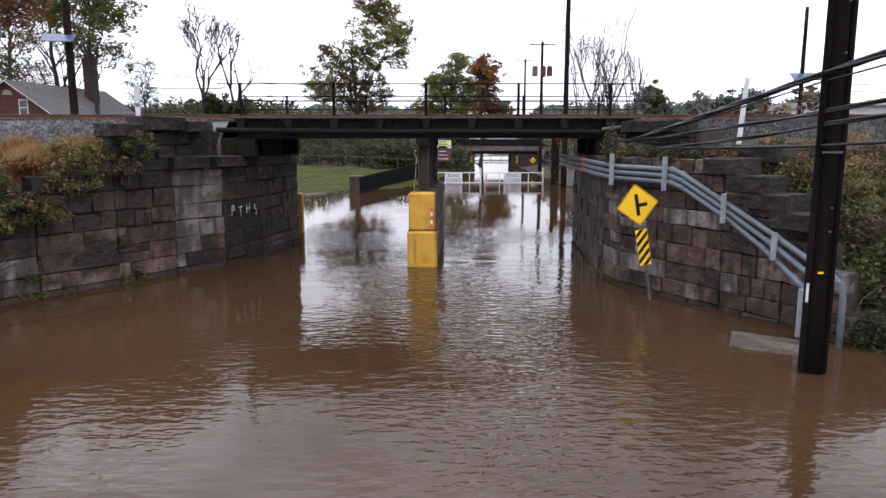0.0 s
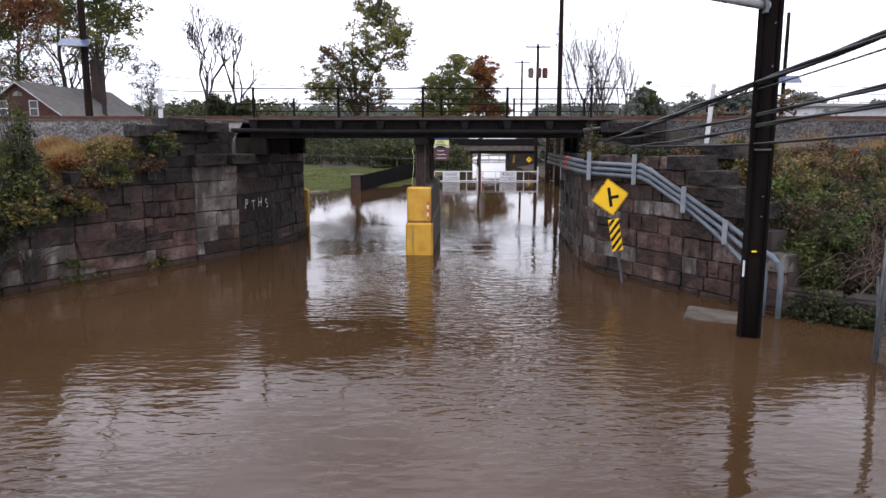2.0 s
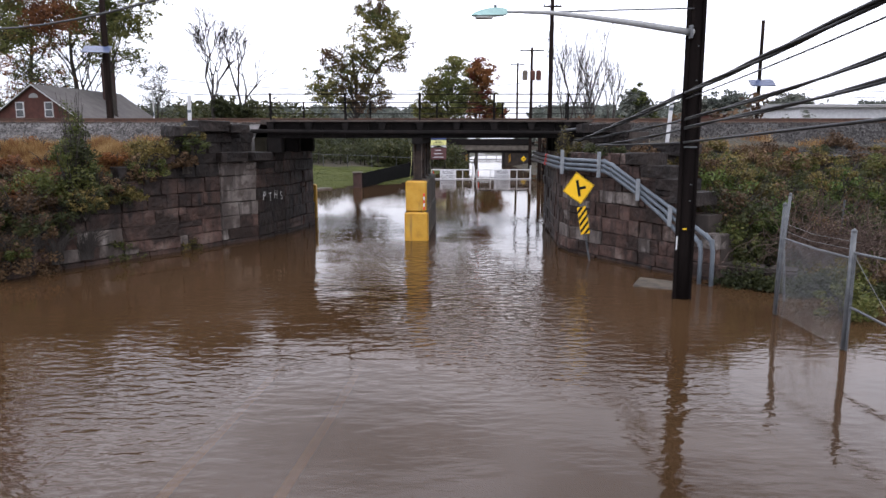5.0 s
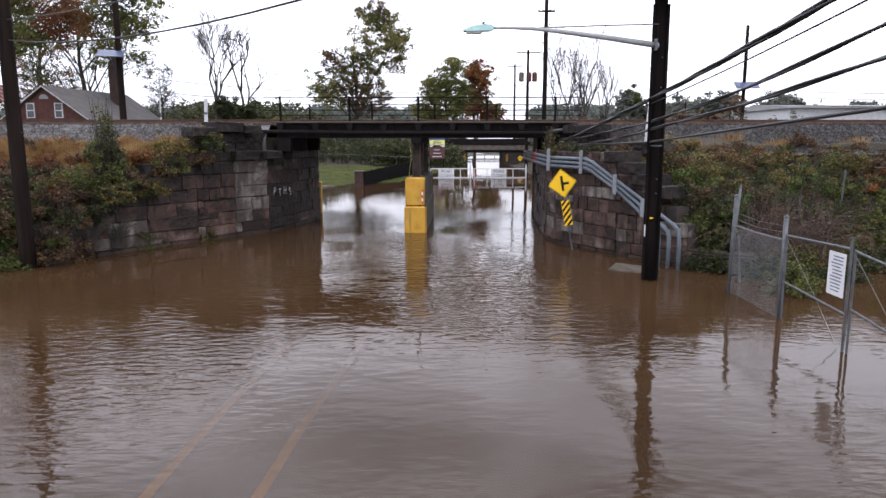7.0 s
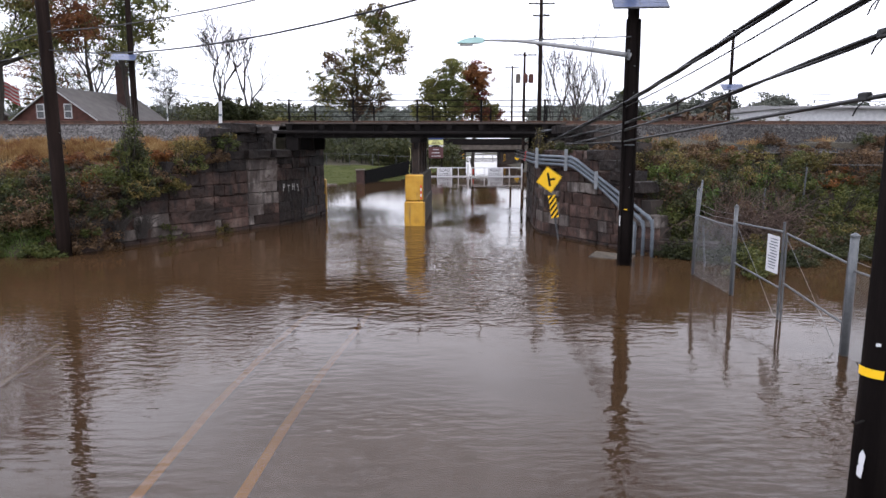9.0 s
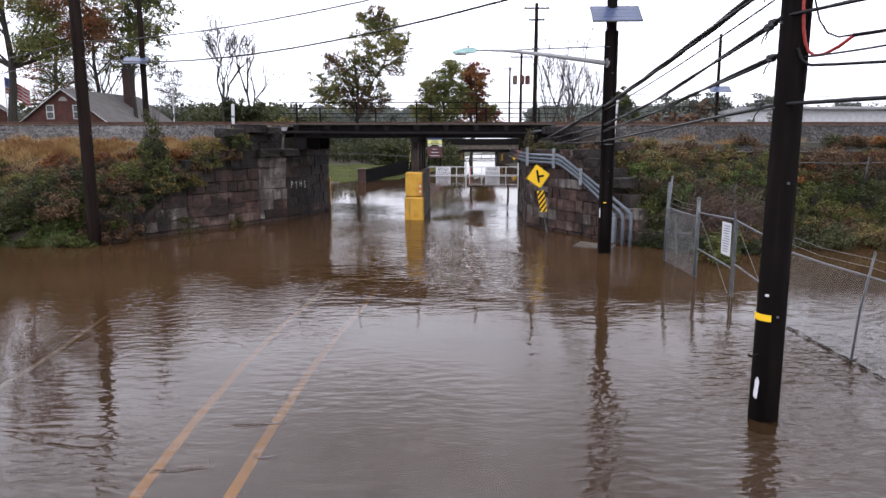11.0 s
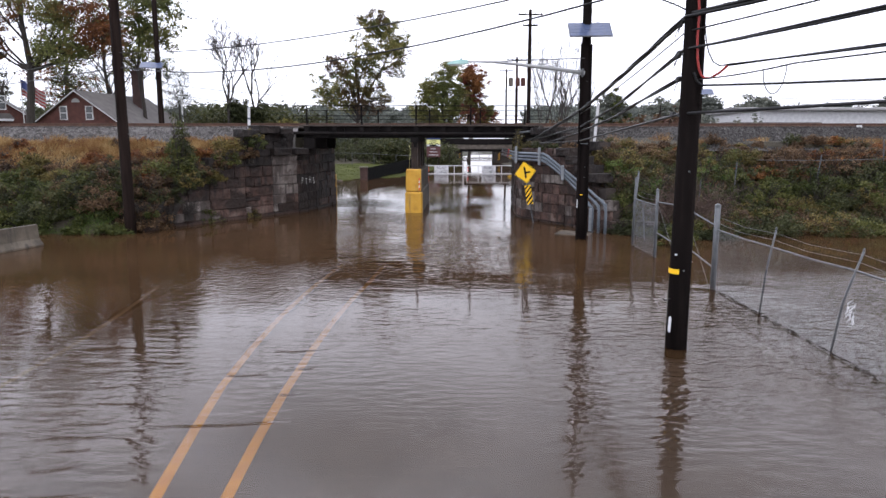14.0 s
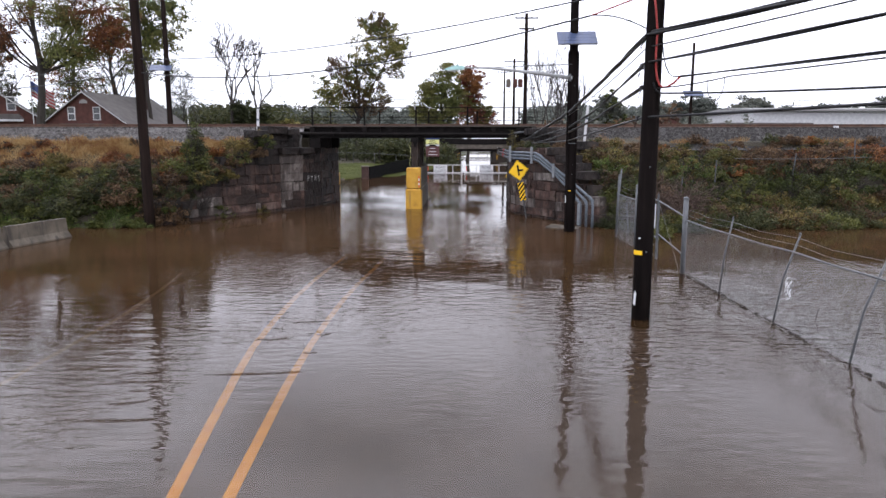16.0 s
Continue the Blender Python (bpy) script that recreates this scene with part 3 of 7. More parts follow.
def ribbon(pts, width, lift):
    s = Shape()
    for (x0, y0), (x1, y1) in zip(pts, pts[1:]):
        d = Vector((x1 - x0, y1 - y0, 0)).normalized().cross(Vector((0, 0, 1))) * width / 2
        z0, z1 = (np.interp(y, [-60, -20, -10, 0, 8, 20, 60], [-0.08, -0.08, -0.10, -0.24, -0.5, -0.85, -0.6]) + lift for y in (y0, y1))
        s.add([(x0 - d.x, y0 - d.y, z0), (x1 - d.x, y1 - d.y, z1), (x1 + d.x, y1 + d.y, z1), (x0 + d.x, y0 + d.y, z0)], [(0, 1, 2, 3)])
    return s


road = Shape()
for y0, y1 in zip(range(-60, 120, 4), range(-56, 124, 4)):
    za, zb = (float(np.interp(y, [-60, -20, -10, 0, 8, 20, 60, 110, 210], [-0.08, -0.08, -0.10, -0.24, -0.5, -0.85, -0.6, -0.5, -0.4])) + 0.02 for y in (y0, y1))
    half = 7.2 if y0 < 10 else 4.4
    ca, cb = (0.2 + max(0, y - 25) * 0.08 for y in (y0, y1))
    road.add([(ca - half, y0, za), (ca + half, y0, za), (cb + half, y1, zb), (cb - half, y1, zb)], [(0, 1, 2, 3)])
whole("road", road, ASPHALT, "flooded asphalt road under shallow muddy water", "road", kind="structure")
LINE_A = [(-1.75, -24), (-2.0, -13), (-2.27, -10.7), (-2.5, -8.8), (-2.76, -6.6), (-2.94, -4.8), (-3.03, -2.6), (-3.06, 0), (-3.03, 3), (-2.7, 10)]
LINE_B = [(-1.45, -24), (-1.55, -13), (-1.63, -10.5), (-1.78, -7), (-1.82, -5), (-1.81, -3), (-1.75, -0.7), (-1.63, 2), (-1.4, 5), (-1.05, 12)]
for pts, lab in ((LINE_A, "faded yellow line on the flooded road"), (LINE_B, "faded yellow line on the flooded road")):
    whole("road_marking", ribbon(pts, 0.15, 0.05), LINEYELLOW, lab, "road marking", kind="structure")
whole("road_marking", ribbon([(-6.5, -24), (-6.65, -5), (-6.75, -2), (-7.1, 1), (-7.6, 4)], 0.12, 0.05), LINEWHITE, "faint white edge line on the flooded road", "road marking", kind="structure")

# ---------------- stone walls ----------------
def block_mesh(seed, material):
    """A rough-faced stone of unit size: x along the wall, +y its face, z up."""
    r = random.Random(seed)
    s, n = Shape(), 4
    along = (-0.5, -0.468, 0.468, 0.5)
    for j in range(n):
        for i in range(n):
            edge = i in (0, n - 1) or j in (0, n - 1)
            u, w = along[i] + r.uniform(-0.018, 0.018), (-0.5, -0.445, 0.445, 0.5)[j] + r.uniform(-0.035, 0.035)
            if not edge:
                u, w = u + r.uniform(-0.02, 0.02), w + r.uniform(-0.02, 0.02)
            s.v.append((u * 0.99, (0.43 + r.uniform(-0.05, 0.03)) if edge else (0.49 + r.uniform(-0.05, 0.045)), w * 0.99))
    for j in range(n - 1):
        for i in range(n - 1):
            a = j * n + i
            s.f.append((a, a + n, a + n + 1, a + 1))
    rim = [0, 1, 2, 3, 7, 11, 15, 14, 13, 12, 8, 4]
    k = len(s.v)
    s.v += [(s.v[i][0], -0.5, s.v[i][2]) for i in rim]
    for i in range(12):
        j = (i + 1) % 12
        s.f.append((rim[i], rim[j], k + j, k + i))
    return s.mesh("stone_block", material)


BLOCKS = {key: [block_mesh(100 + i, m) for i in range(10)] for key, m in (("mid", STONE), ("dark", STONE_DARK), ("pale", STONE_PALE), ("soot", STONE_SOOT))}


def lay_block(parent, at, angle, length, depth, height, kind, r):
    ob = new("stone_block", r.choice(BLOCKS[kind]))
    ob.matrix_basis = Matrix.Translation(at) @ Matrix.Rotation(angle, 4, "Z") @ pose(0, 0, 0, r.uniform(-0.8, 0.8), r.uniform(-0.4, 0.4), r.uniform(-0.8, 0.8)) @ Matrix.Diagonal((length, depth, height, 1))
    ob.parent = parent
    return ob


def stone_wall(name, foot, courses, top, kind_at, seed, label, thick=0.75, size=1.0):
    """Coursed blocks along a foot line; the face is on the right of the way along it. top(x, y): the height there."""
    r = random.Random(seed)
    core = Shape()
    segs = [(Vector((*a, 0)), Vector((*b, 0))) for a, b in zip(foot, foot[1:])]
    for a, b in segs:
        way = (b - a).normalized()
        out = Vector((way.y, -way.x, 0))
        ln = (b - a).length
        k = max(1, int(ln / 0.4))
        for i in range(k):
            p, q = a + way * ln * i / k, a + way * ln * (i + 1) / k
            m = (p + q) / 2
            t = top(m.x, m.y) - 0.06
            corners = [p - out * 0.16, q - out * 0.16, q - out * thick, p - out * thick]
            core.prism([(c.x, c.y) for c in corners], -0.9, t)
    wall = whole(name, core, MORTAR, label, "wall", kind="structure")
    for ci, (za, zb) in enumerate(courses):
        for a, b in segs:
            way = (b - a).normalized()
            out = Vector((way.y, -way.x, 0))
            ln, s = (b - a).length, 0.0
            first = True
            while s < ln - 0.02:
                want = r.choice((0.42, 0.55, 0.75, 0.95, 1.15, 1.4, 1.5)) * r.uniform(0.85, 1.15) * (0.6 if first and ci % 2 else 1.0) * size
                first = False
                e = ln if ln - s < want + 0.4 else s + want
                m = a + way * (s + e) / 2
                t = top(m.x, m.y)
                if zb <= t + 0.12:
                    z1 = min(zb, t)
                    push = r.uniform(-0.03, 0.035)
                    at = m + out * (-0.28 + push)
                    rise = r.uniform(0.35, 0.62) if r.random() < 0.13 and z1 - za > 0.4 else 1.0
                    for lo, hi in ((za, za + (z1 - za) * rise), (za + (z1 - za) * rise, z1)):
                        if hi - lo > 0.05:
                            lay_block(wall, (at.x, at.y, (lo + hi) / 2 + r.uniform(-0.015, 0.015)), math.atan2(way.y, way.x) + math.pi, e - s - r.uniform(0.0, 0.016), 0.55, hi - lo - r.uniform(-0.006, 0.012), kind_at(m.x, m.y, (lo + hi) / 2, r), r)
                s = e
    return wall


def courses(z0, heights):
    out = []
    for h in heights:
        out.append((z0, z0 + h))
        z0 += h
    return out


def left_top(x, y):
    return 3.46 if y > 20.35 else 4.2 if y > 19.0 else 3.6 if y > 18.3 else 3.1 if y > 17.4 else 2.6 if y > 16.5 else 2.05 if y > 15.5 else 1.5 if y > 14.4 else 0.95


def left_kind(x, y, z, r):
    if z < 0.05:
        return "dark"
    if 20.45 < y < 21.9 and 0.9 < z < 3.3:
        return "pale"
    if z > 2.7:
        return "soot" if r.random() < 0.85 else "dark"
    if z < 0.95:
        return "mid" if r.random() < 0.82 else "pale"
    if z < 1.5:
        return "mid" if r.random() < 0.5 else "dark"
    return "dark" if r.random() < 0.92 else "mid"


ROWS_L = courses(-0.4, [0.55, 0.42, 0.5, 0.52, 0.48, 0.55, 0.5, 0.36, 0.4, 0.36])
# outward is towards the road: lines run so that the road lies on their right
stone_wall("wall_west_wing", LEFT_FOOT, ROWS_L, left_top, left_kind, 3, "coursed brown sandstone wing wall with dark soot and pale lime stains", size=1.2)
stone_wall("wall_west_abutment", LEFT_FACE, ROWS_L, lambda x, y: 3.46, lambda x, y, z, r: ("soot" if r.random() < 0.6 else "dark") if r.random() < (0.92 if y < 25.4 else 0.5) else "mid", 4, "dark sooty sandstone abutment under the railway bridge", thick=1.6)


def right_top(x, y):
    return 3.55 if y > 16.1 else 3.2 if y > 15.4 else 2.8 if y > 15.0 else 2.48 if y > 14.55 else 1.9 if y > 14.0 else 1.35 if y > 13.4 else 0.6


ROWS_R = courses(-0.4, [0.5, 0.38, 0.45, 0.5, 0.46, 0.42, 0.45, 0.42, 0.38])
stone_wall("wall_east_abutment", RIGHT_FACE, ROWS_R, lambda x, y: 3.5, lambda x, y, z, r: "dark" if r.random() < 0.6 else "mid", 5, "dark sandstone abutment under the railway bridge", thick=1.6)
stone_wall("wall_east_wing", RIGHT_FOOT, ROWS_R, right_top, lambda x, y, z, r: "dark" if y < 13.4 or z < 0.05 else "pale" if r.random() < (0.22 if y > 16.2 else 0.06) and 0.5 < z < 2.5 else "mid" if r.random() < 0.75 or z < 1.7 else "dark", 6, "stepped brown sandstone wing wall with mossy joints", thick=0.8, size=0.78)

# upper walls behind the bearing shelves
UP_L = courses(3.44, [0.44, 0.42])
stone_wall("wall_west_upper", [(-8.9, 19.7), (-7.75, 21.3), (-7.3, 22.75)], UP_L, lambda x, y: 4.32, lambda x, y, z, r: "soot", 8, "sooty stone parapet at the end of the bridge", thick=0.9)
stone_wall("wall_east_upper", [(6.05, 22.75), (6.15, 20.9), (7.3, 18.3), (8.2, 16.9)], UP_L, lambda x, y: 4.32 if y > 19.2 else 3.9, lambda x, y, z, r: "soot", 9, "sooty stone parapet at the end of the bridge", thick=0.9)
coping_rng = random.Random(12)


def coping(name, spots, label):
    k = thing(name, spots[0][0], label, "wall coping", kind="structure")
    for at, ang, dims in spots:
        ob = lay_block(k, at, radians(ang), *dims, "soot", coping_rng)
        ob.matrix_parent_inverse = Matrix.Translation(-Vector(spots[0][0]))


coping("west_coping", [((-8.35, 20.30, 4.48), 234, (1.35, 0.95, 0.40)), ((-7.72, 21.3, 4.42), 237, (1.0, 0.9, 0.34)), ((-7.85, 20.92, 3.34), 236, (1.25, 0.95, 0.36)), ((-7.1, 22.0, 3.34), 242, (1.0, 0.95, 0.34)), ((-9.0, 19.35, 4.28), 234, (1.0, 0.9, 0.36))], "heavy dark coping stones on the west wall")
coping("east_coping", [((6.2, 21.9, 4.42), 90, (1.3, 0.9, 0.36)), ((6.55, 20.2, 4.40), 113, (1.4, 0.9, 0.34)), ((6.75, 16.15, 3.40), 122, (0.95, 0.9, 0.38)), ((7.1, 15.6, 3.03), 122, (0.95, 0.95, 0.38)), ((7.45, 15.1, 2.66), 122, (0.95, 0.95, 0.38)), ((7.75, 14.65, 2.30), 122, (0.95, 0.95, 0.38))], "stepped coping stones on the east wing wall")

# ---------------- railway bridge ----------------
bridge = thing("railway_bridge", (-0.6, 26, 3.5), "black steel plate girder railway bridge with pipe railings", "bridge", kind="structure")
X0, X1 = -6.85, 6.3


def girder(y):
    s = Shape()
    s.box(X0, y - 0.02, 4.09, X1, y + 0.02, 4.66)
    s.box(X0, y - 0.16, 4.06, X1, y + 0.16, 4.10)
    s.box(X0, y - 0.16, 4.64, X1, y + 0.16, 4.69)
    s.box(X0, y - 0.07, 4.11, X1, y - 0.045, 4.2)
    s.box(X0, y - 0.07, 4.53, X1, y - 0.045, 4.62)
    return s


for y in (23.15, 25.0, 27.2, 29.6):
    g_ob = part("girder", girder(y), STEEL, bridge)
    for k in range(14):
        x = X0 + 0.35 + k * (X1 - X0 - 0.7) / 13
        part("stiffener", Shape().box(x - 0.012, y - 0.14, 4.11, x + 0.012, y + 0.14, 4.63), STEEL, g_ob)
for k in range(9):
    x = X0 + 0.6 + k * 1.55
    part("cross_beam", Shape().box(x - 0.08, 23.2, 4.22, x + 0.08, 29.55, 4.45), STEEL, bridge)
part("deck_edge", Shape().slab(X0 - 0.2, 22.86, 4.70, X1 + 0.2, 23.12, 4.78, 0.012), DECKWOOD, bridge, "weathered timber deck edge")
part("deck", Shape().box(X0, 23.1, 4.69, X1, 29.75, 4.74), STEEL, bridge)
part("pipe", Shape().tube([(X0 - 0.6, 22.86, 4.33), (-3, 22.9, 4.28), (2, 22.9, 4.28), (5.3, 22.86, 4.26), (6.6, 22.7, 4.42)], 0.085, 10), STEEL, bridge, "black service pipe along the girder")
part("pipe", Shape().tube([(5.2, 22.75, 4.35), (6.0, 22.65, 4.44), (6.75, 22.4, 4.52)], 0.055, 8), GALV, bridge, "bent grey conduit end")


def railing(name, y, xs, z, ends, label):
    r = thing(name, (xs[0], y, 4.72), label, "railing")
    for x in xs:
        post = part("post", Shape().box(x - 0.045, y - 0.008, 4.45, x + 0.045, y + 0.008, z + 0.04).box(x - 0.008, y - 0.045, 4.45, x + 0.008, y + 0.045, z + 0.02), STEEL, r)
        part("brace", Shape().tube([(x, y + 0.02, z - 0.35), (x, y + 0.5, 4.76)], 0.014, 5), STEEL, post)
    for dz in (0, 0.55):
        part("rail", Shape().tube([(ends[0], y, z - dz), (ends[1], y, z - dz)], 0.021, 7), STEEL, r)
    return r


railing("near_railing", 23.0, [-6.65, -3.6, -0.56, 2.48, 5.5], 5.82, (-7.4, 6.6), "black iron pipe railing on the bridge's near edge")
railing("far_railing", 29.6, [-6.6, -3.25, 0.1, 3.4, 6.6], 5.82, (-8.5, 8.0), "black iron pipe railing on the bridge's far edge")

for x, z in ((-4.9, 4.30), (-2.6, 4.33), (-0.45, 4.31), (-0.25, 4.24), (0.6, 4.30), (3.35, 4.29), (5.1, 4.2), (5.35, 4.16)):
    part("tag_plate", Shape().slab(x - 0.06, 22.965, z - 0.025, x + 0.06, 22.985, z + 0.025, 0.004), SIGNWHITE, bridge, "small white tag plate")
for k in range(15):
    x = X0 + 0.5 + k * 0.9
    part("pipe_hanger", Shape().box(x - 0.02, 22.86, 4.18, x + 0.02, 23.0, 4.42), STEEL, bridge)

for x in (-6.65, -5.1, -3.6, -2.1, -0.56, 0.95, 2.48, 4.0, 5.5):
    part("deck_bracket", Shape().prism([(-0.16, 0), (0.16, 0), (0.09, -0.3), (-0.09, -0.3)], 0, 0.09, pose(x, 22.98, 4.69, 90, 0, 0)), STEEL, bridge)

# centre pier
pier = thing("bridge_pier", (-0.65, 21.6, -0.85), "yellow-nosed concrete pier in the road carrying rusty steel columns", "bridge pier", kind="structure")
pm = Matrix.Translation((-0.66, 21.62, 0)) @ Matrix.Rotation(radians(-2.2), 4, "Z")
part("base_block", Shape().slab(-0.46, 0.0, -0.9, 0.44, 7.2, 1.18, 0.05, pm), PIERSIDE, pier, "stained grey concrete pier body")
part("upper_block", Shape().slab(-0.41, 0.06, 1.18, 0.41, 7.1, 2.34, 0.05, pm), PIERSIDE, pier)
part("lower_nose", Shape().slab(-0.48, -0.1, -0.9, 0.46, 0.42, 1.14, 0.06, pm), YELLOW, pier, "worn yellow painted lower nose")
part("upper_nose", Shape().slab(-0.43, -0.05, 1.16, 0.40, 0.45, 2.37, 0.05, pm), YELLOW, pier, "worn yellow painted upper nose")
for k in range(5):
    part("reflector", Shape().box(0.27, -0.062, 1.24 + k * 0.13, 0.33, -0.05, 1.37 + k * 0.13, pm), REDPAINT if k % 2 == 0 else SIGNWHITE, pier, "red and white reflector strip")
for k, yy in enumerate((0.75, 2.9, 5.0, 6.7)):
    col = part("column", Shape().box(-0.15, yy - 0.012, 2.34, 0.15, yy + 0.012, 4.06, pm).box(-0.165, yy - 0.2, 2.34, -0.14, yy + 0.2, 4.06, pm).box(0.14, yy - 0.2, 2.34, 0.165, yy + 0.2, 4.06, pm), RUSTCOL, pier, "rusty riveted steel column")
    part("base_plate", Shape().box(-0.24, yy - 0.3, 2.34, 0.24, yy + 0.3, 2.385, pm), RUSTCOL, col)
    for z in (2.75, 3.15, 3.55, 3.95):
        for sx in (-0.18, 0.165):
            part("rivet_plate", Shape().box(sx, yy - 0.17, z - 0.05, sx + 0.015, yy + 0.17, z + 0.05, pm), RUSTCOL, col)
part("cap_beam", Shape().box(-0.2, 0.4, 3.82, 0.2, 7.0, 4.06, pm), STEEL, pier)
part("bracket", Shape().prism([(-0.2, 0), (0.12, 0), (0.04, -0.5), (-0.12, -0.5)], -0.02, 0.02, pm @ pose(0.1, 0.5, 4.05, 90, 0, 0)), STEEL, pier)
part("loose_cable", Shape().tube([(-0.86, 21.75, 2.36), (-0.92, 21.72, 2.5), (-0.86, 21.72, 2.95), (-0.84, 21.74, 3.45), (-0.9, 21.76, 3.62), (-0.84, 21.8, 3.7)], 0.0045, 6), PALEYELLOW, pier, "loose yellow strap")
for x, y in ((-6.55, 23.2), (-6.2, 25.0), (-6.0, 27.2), (5.4, 23.2), (5.5, 25), (5.6, 27.2)):
    part("bearing", Shape().slab(x - 0.3, y - 0.25, 3.44, x + 0.3, y + 0.25, 4.06, 0.03), STEEL, bridge)

# ---------------- track ----------------
prof = [(19.3, 3.42), (20.9, 3.80), (22.0, 4.02), (23.6, 4.62), (29.4, 4.62), (31.5, 3.7)]
for xa, xb, gravel in ((-160, X0 - 0.4, BALLAST), (X1 + 0.5, 160, DARK_BALLAST)):
    bed = Shape()
    xs = [xa] + [x for x in np.arange(-60, 60, 1.0) if xa < x < xb] + [xb]
    k = len(bed.v)
    for x in xs:
        for y, z in prof:
            end = 0.9 if (x > -10.5 and x < 10) else 0
            bed.v.append((x, max(y, 22.6) if end else y + 0.25 * math.sin(x * 0.7), z + 0.06 * noise.noise(Vector((x, y, 0)))))
    for i in range(len(xs) - 1):
        for j in range(len(prof) - 1):
            a = k + i * len(prof) + j
            bed.f.append((a, a + 1, a + 1 + len(prof), a + len(prof)))
    bed.smooth = True
    whole("track_bed", bed, gravel, "grey crushed stone bed of the railway" if gravel == BALLAST else "dark gravel bed of the railway", "track bed", kind="structure")
bits_n = 30000
bx = np.where(rng.random(bits_n) < 0.5, rng.uniform(-34, -8.2, bits_n), rng.uniform(7.6, 36, bits_n))
by = np.where(bx < 0, rng.uniform(20.6, 23.8, bits_n), rng.uniform(19.5, 23.8, bits_n))
bz = np.interp(by, [p[0] for p in prof], [p[1] for p in prof]) + 0.02
heaps = {True: Shape(), False: Shape()}
for x, y, z in zip(bx, by + 0.25 * np.sin(bx * 0.7), bz):
    a, h = rng.uniform(0.035, 0.085), rng.uniform(0.03, 0.065)
    t = rng.uniform(0, 6.28, 3)
    heaps[bool(x < 0)].add([(x + a * math.cos(q), y + a * math.sin(q), z - 0.03) for q in (t[0], t[0] + 2.1, t[0] + 4.2)] + [(x + rng.uniform(-0.02, 0.02), y + rng.uniform(-0.02, 0.02), z + h)], [(0, 1, 3), (1, 2, 3), (2, 0, 3)])
whole("ballast", heaps[True], BALLAST, "loose grey ballast stones on the shoulder", "gravel", kind="stuff")
whole("ballast", heaps[False], DARK_BALLAST, "loose dark ballast stones on the shoulder", "gravel", kind="stuff")
for k, yc in enumerate((25.0, 26.5)):
    rail = Shape()
    z = 4.74
    half = [(0.075, 0), (0.075, 0.012), (0.012, 0.03), (0.01, 0.125), (0.036, 0.135), (0.036, 0.165), (0.028, 0.172)]
    rail.prism([(yc + a, z + b) for a, b in half] + [(yc - a, z + b) for a, b in half[::-1]], -160, 160, Matrix(((0, 0, 1, 0), (1, 0, 0, 0), (0, 1, 0, 0), (0, 0, 0, 1))))
    whole("rail", rail, RAILRUST, "rusty steel railway rail", "rail", "rails of the track", kind="structure")
tie_mesh = Shape().slab(-0.11, -1.25, 4.60, 0.11, 1.25, 4.74, 0.015).mesh("tie", DECKWOOD)
for i in range(150):
    x = -46 + i * 0.62
    ob = new("railway_tie", tie_mesh)
    ob.location = (x, 25.75, 0)
    tagged(ob, "weathered timber railway tie under the rails", "railway tie", "ties of the track", kind="structure")

# ---------------- poles, wires and lamps ----------------
def utility_pole(base, height, r0, r1, label, wood, lean=(0, 0)):
    x, y = base
    p = thing("utility_pole", (x, y, -0.6), label, "utility pole")
    n = 7
    pts = [(x + lean[0] * k / n, y + lean[1] * k / n, -0.6 + (height + 0.6) * k / n) for k in range(n + 1)]
    s = Shape().tube(pts, [r0 + (r1 - r0) * k / n for k in range(n + 1)], 16)
    s.smooth = True
    part("pole", s, wood, p)
    return p


def bolts(p, base, r, zs, seed):
    q = random.Random(seed)
    for z in zs:
        a = radians(q.choice((190, 200, 340, 350, 270)))
        c = Vector((base[0] + r * math.cos(a), base[1] + r * math.sin(a), z))
        part("bolt", Shape().tube([c, c + Vector((math.cos(a), math.sin(a), 0)) * 0.03], 0.018, 6), GALV, p)


P1, P3, PL = (6.47, 11.56), (5.30, -3.06), (-12.5, 13.36)
pole1 = utility_pole(P1, 12.2, 0.20, 0.165, "tall black creosoted pole with a street lamp and solar panel", POLEWOOD, (-0.05, 0.05))
bolts(pole1, P1, 0.19, [1.9, 2.5, 2.9, 3.75, 4.7, 5.4, 5.9, 6.2, 6.9], 3)
riser = Shape().tube([(6.26, 11.50, -0.6), (6.25, 11.50, 4.2), (6.25, 11.5, 7.6)], 0.055, 10)
part("riser_guard", riser, POLEWOOD, pole1, "black cable guard strapped to the pole")
part("riser_guard", Shape().tube([(6.62, 11.42, -0.6), (6.60, 11.44, 7.6)], 0.045, 8), POLEWOOD, pole1)
for z in (1.75, 3.8, 5.2):
    part("strap", Shape().tube([(6.46, 11.56, z), (6.46, 11.56, z + 0.03)], 0.215, 16), GALV if z == 3.8 else POLEWOOD, pole1)
part("ground_wire_cover", Shape().box(6.215, 11.43, 1.27, 6.245, 11.47, 1.60), WHITEPAINT, pole1, "white plastic ground wire cover")
part("tag", Shape().box(6.32, 11.335, 1.785, 6.42, 11.345, 1.82), SIGNYELLOW, pole1, "small yellow tag")

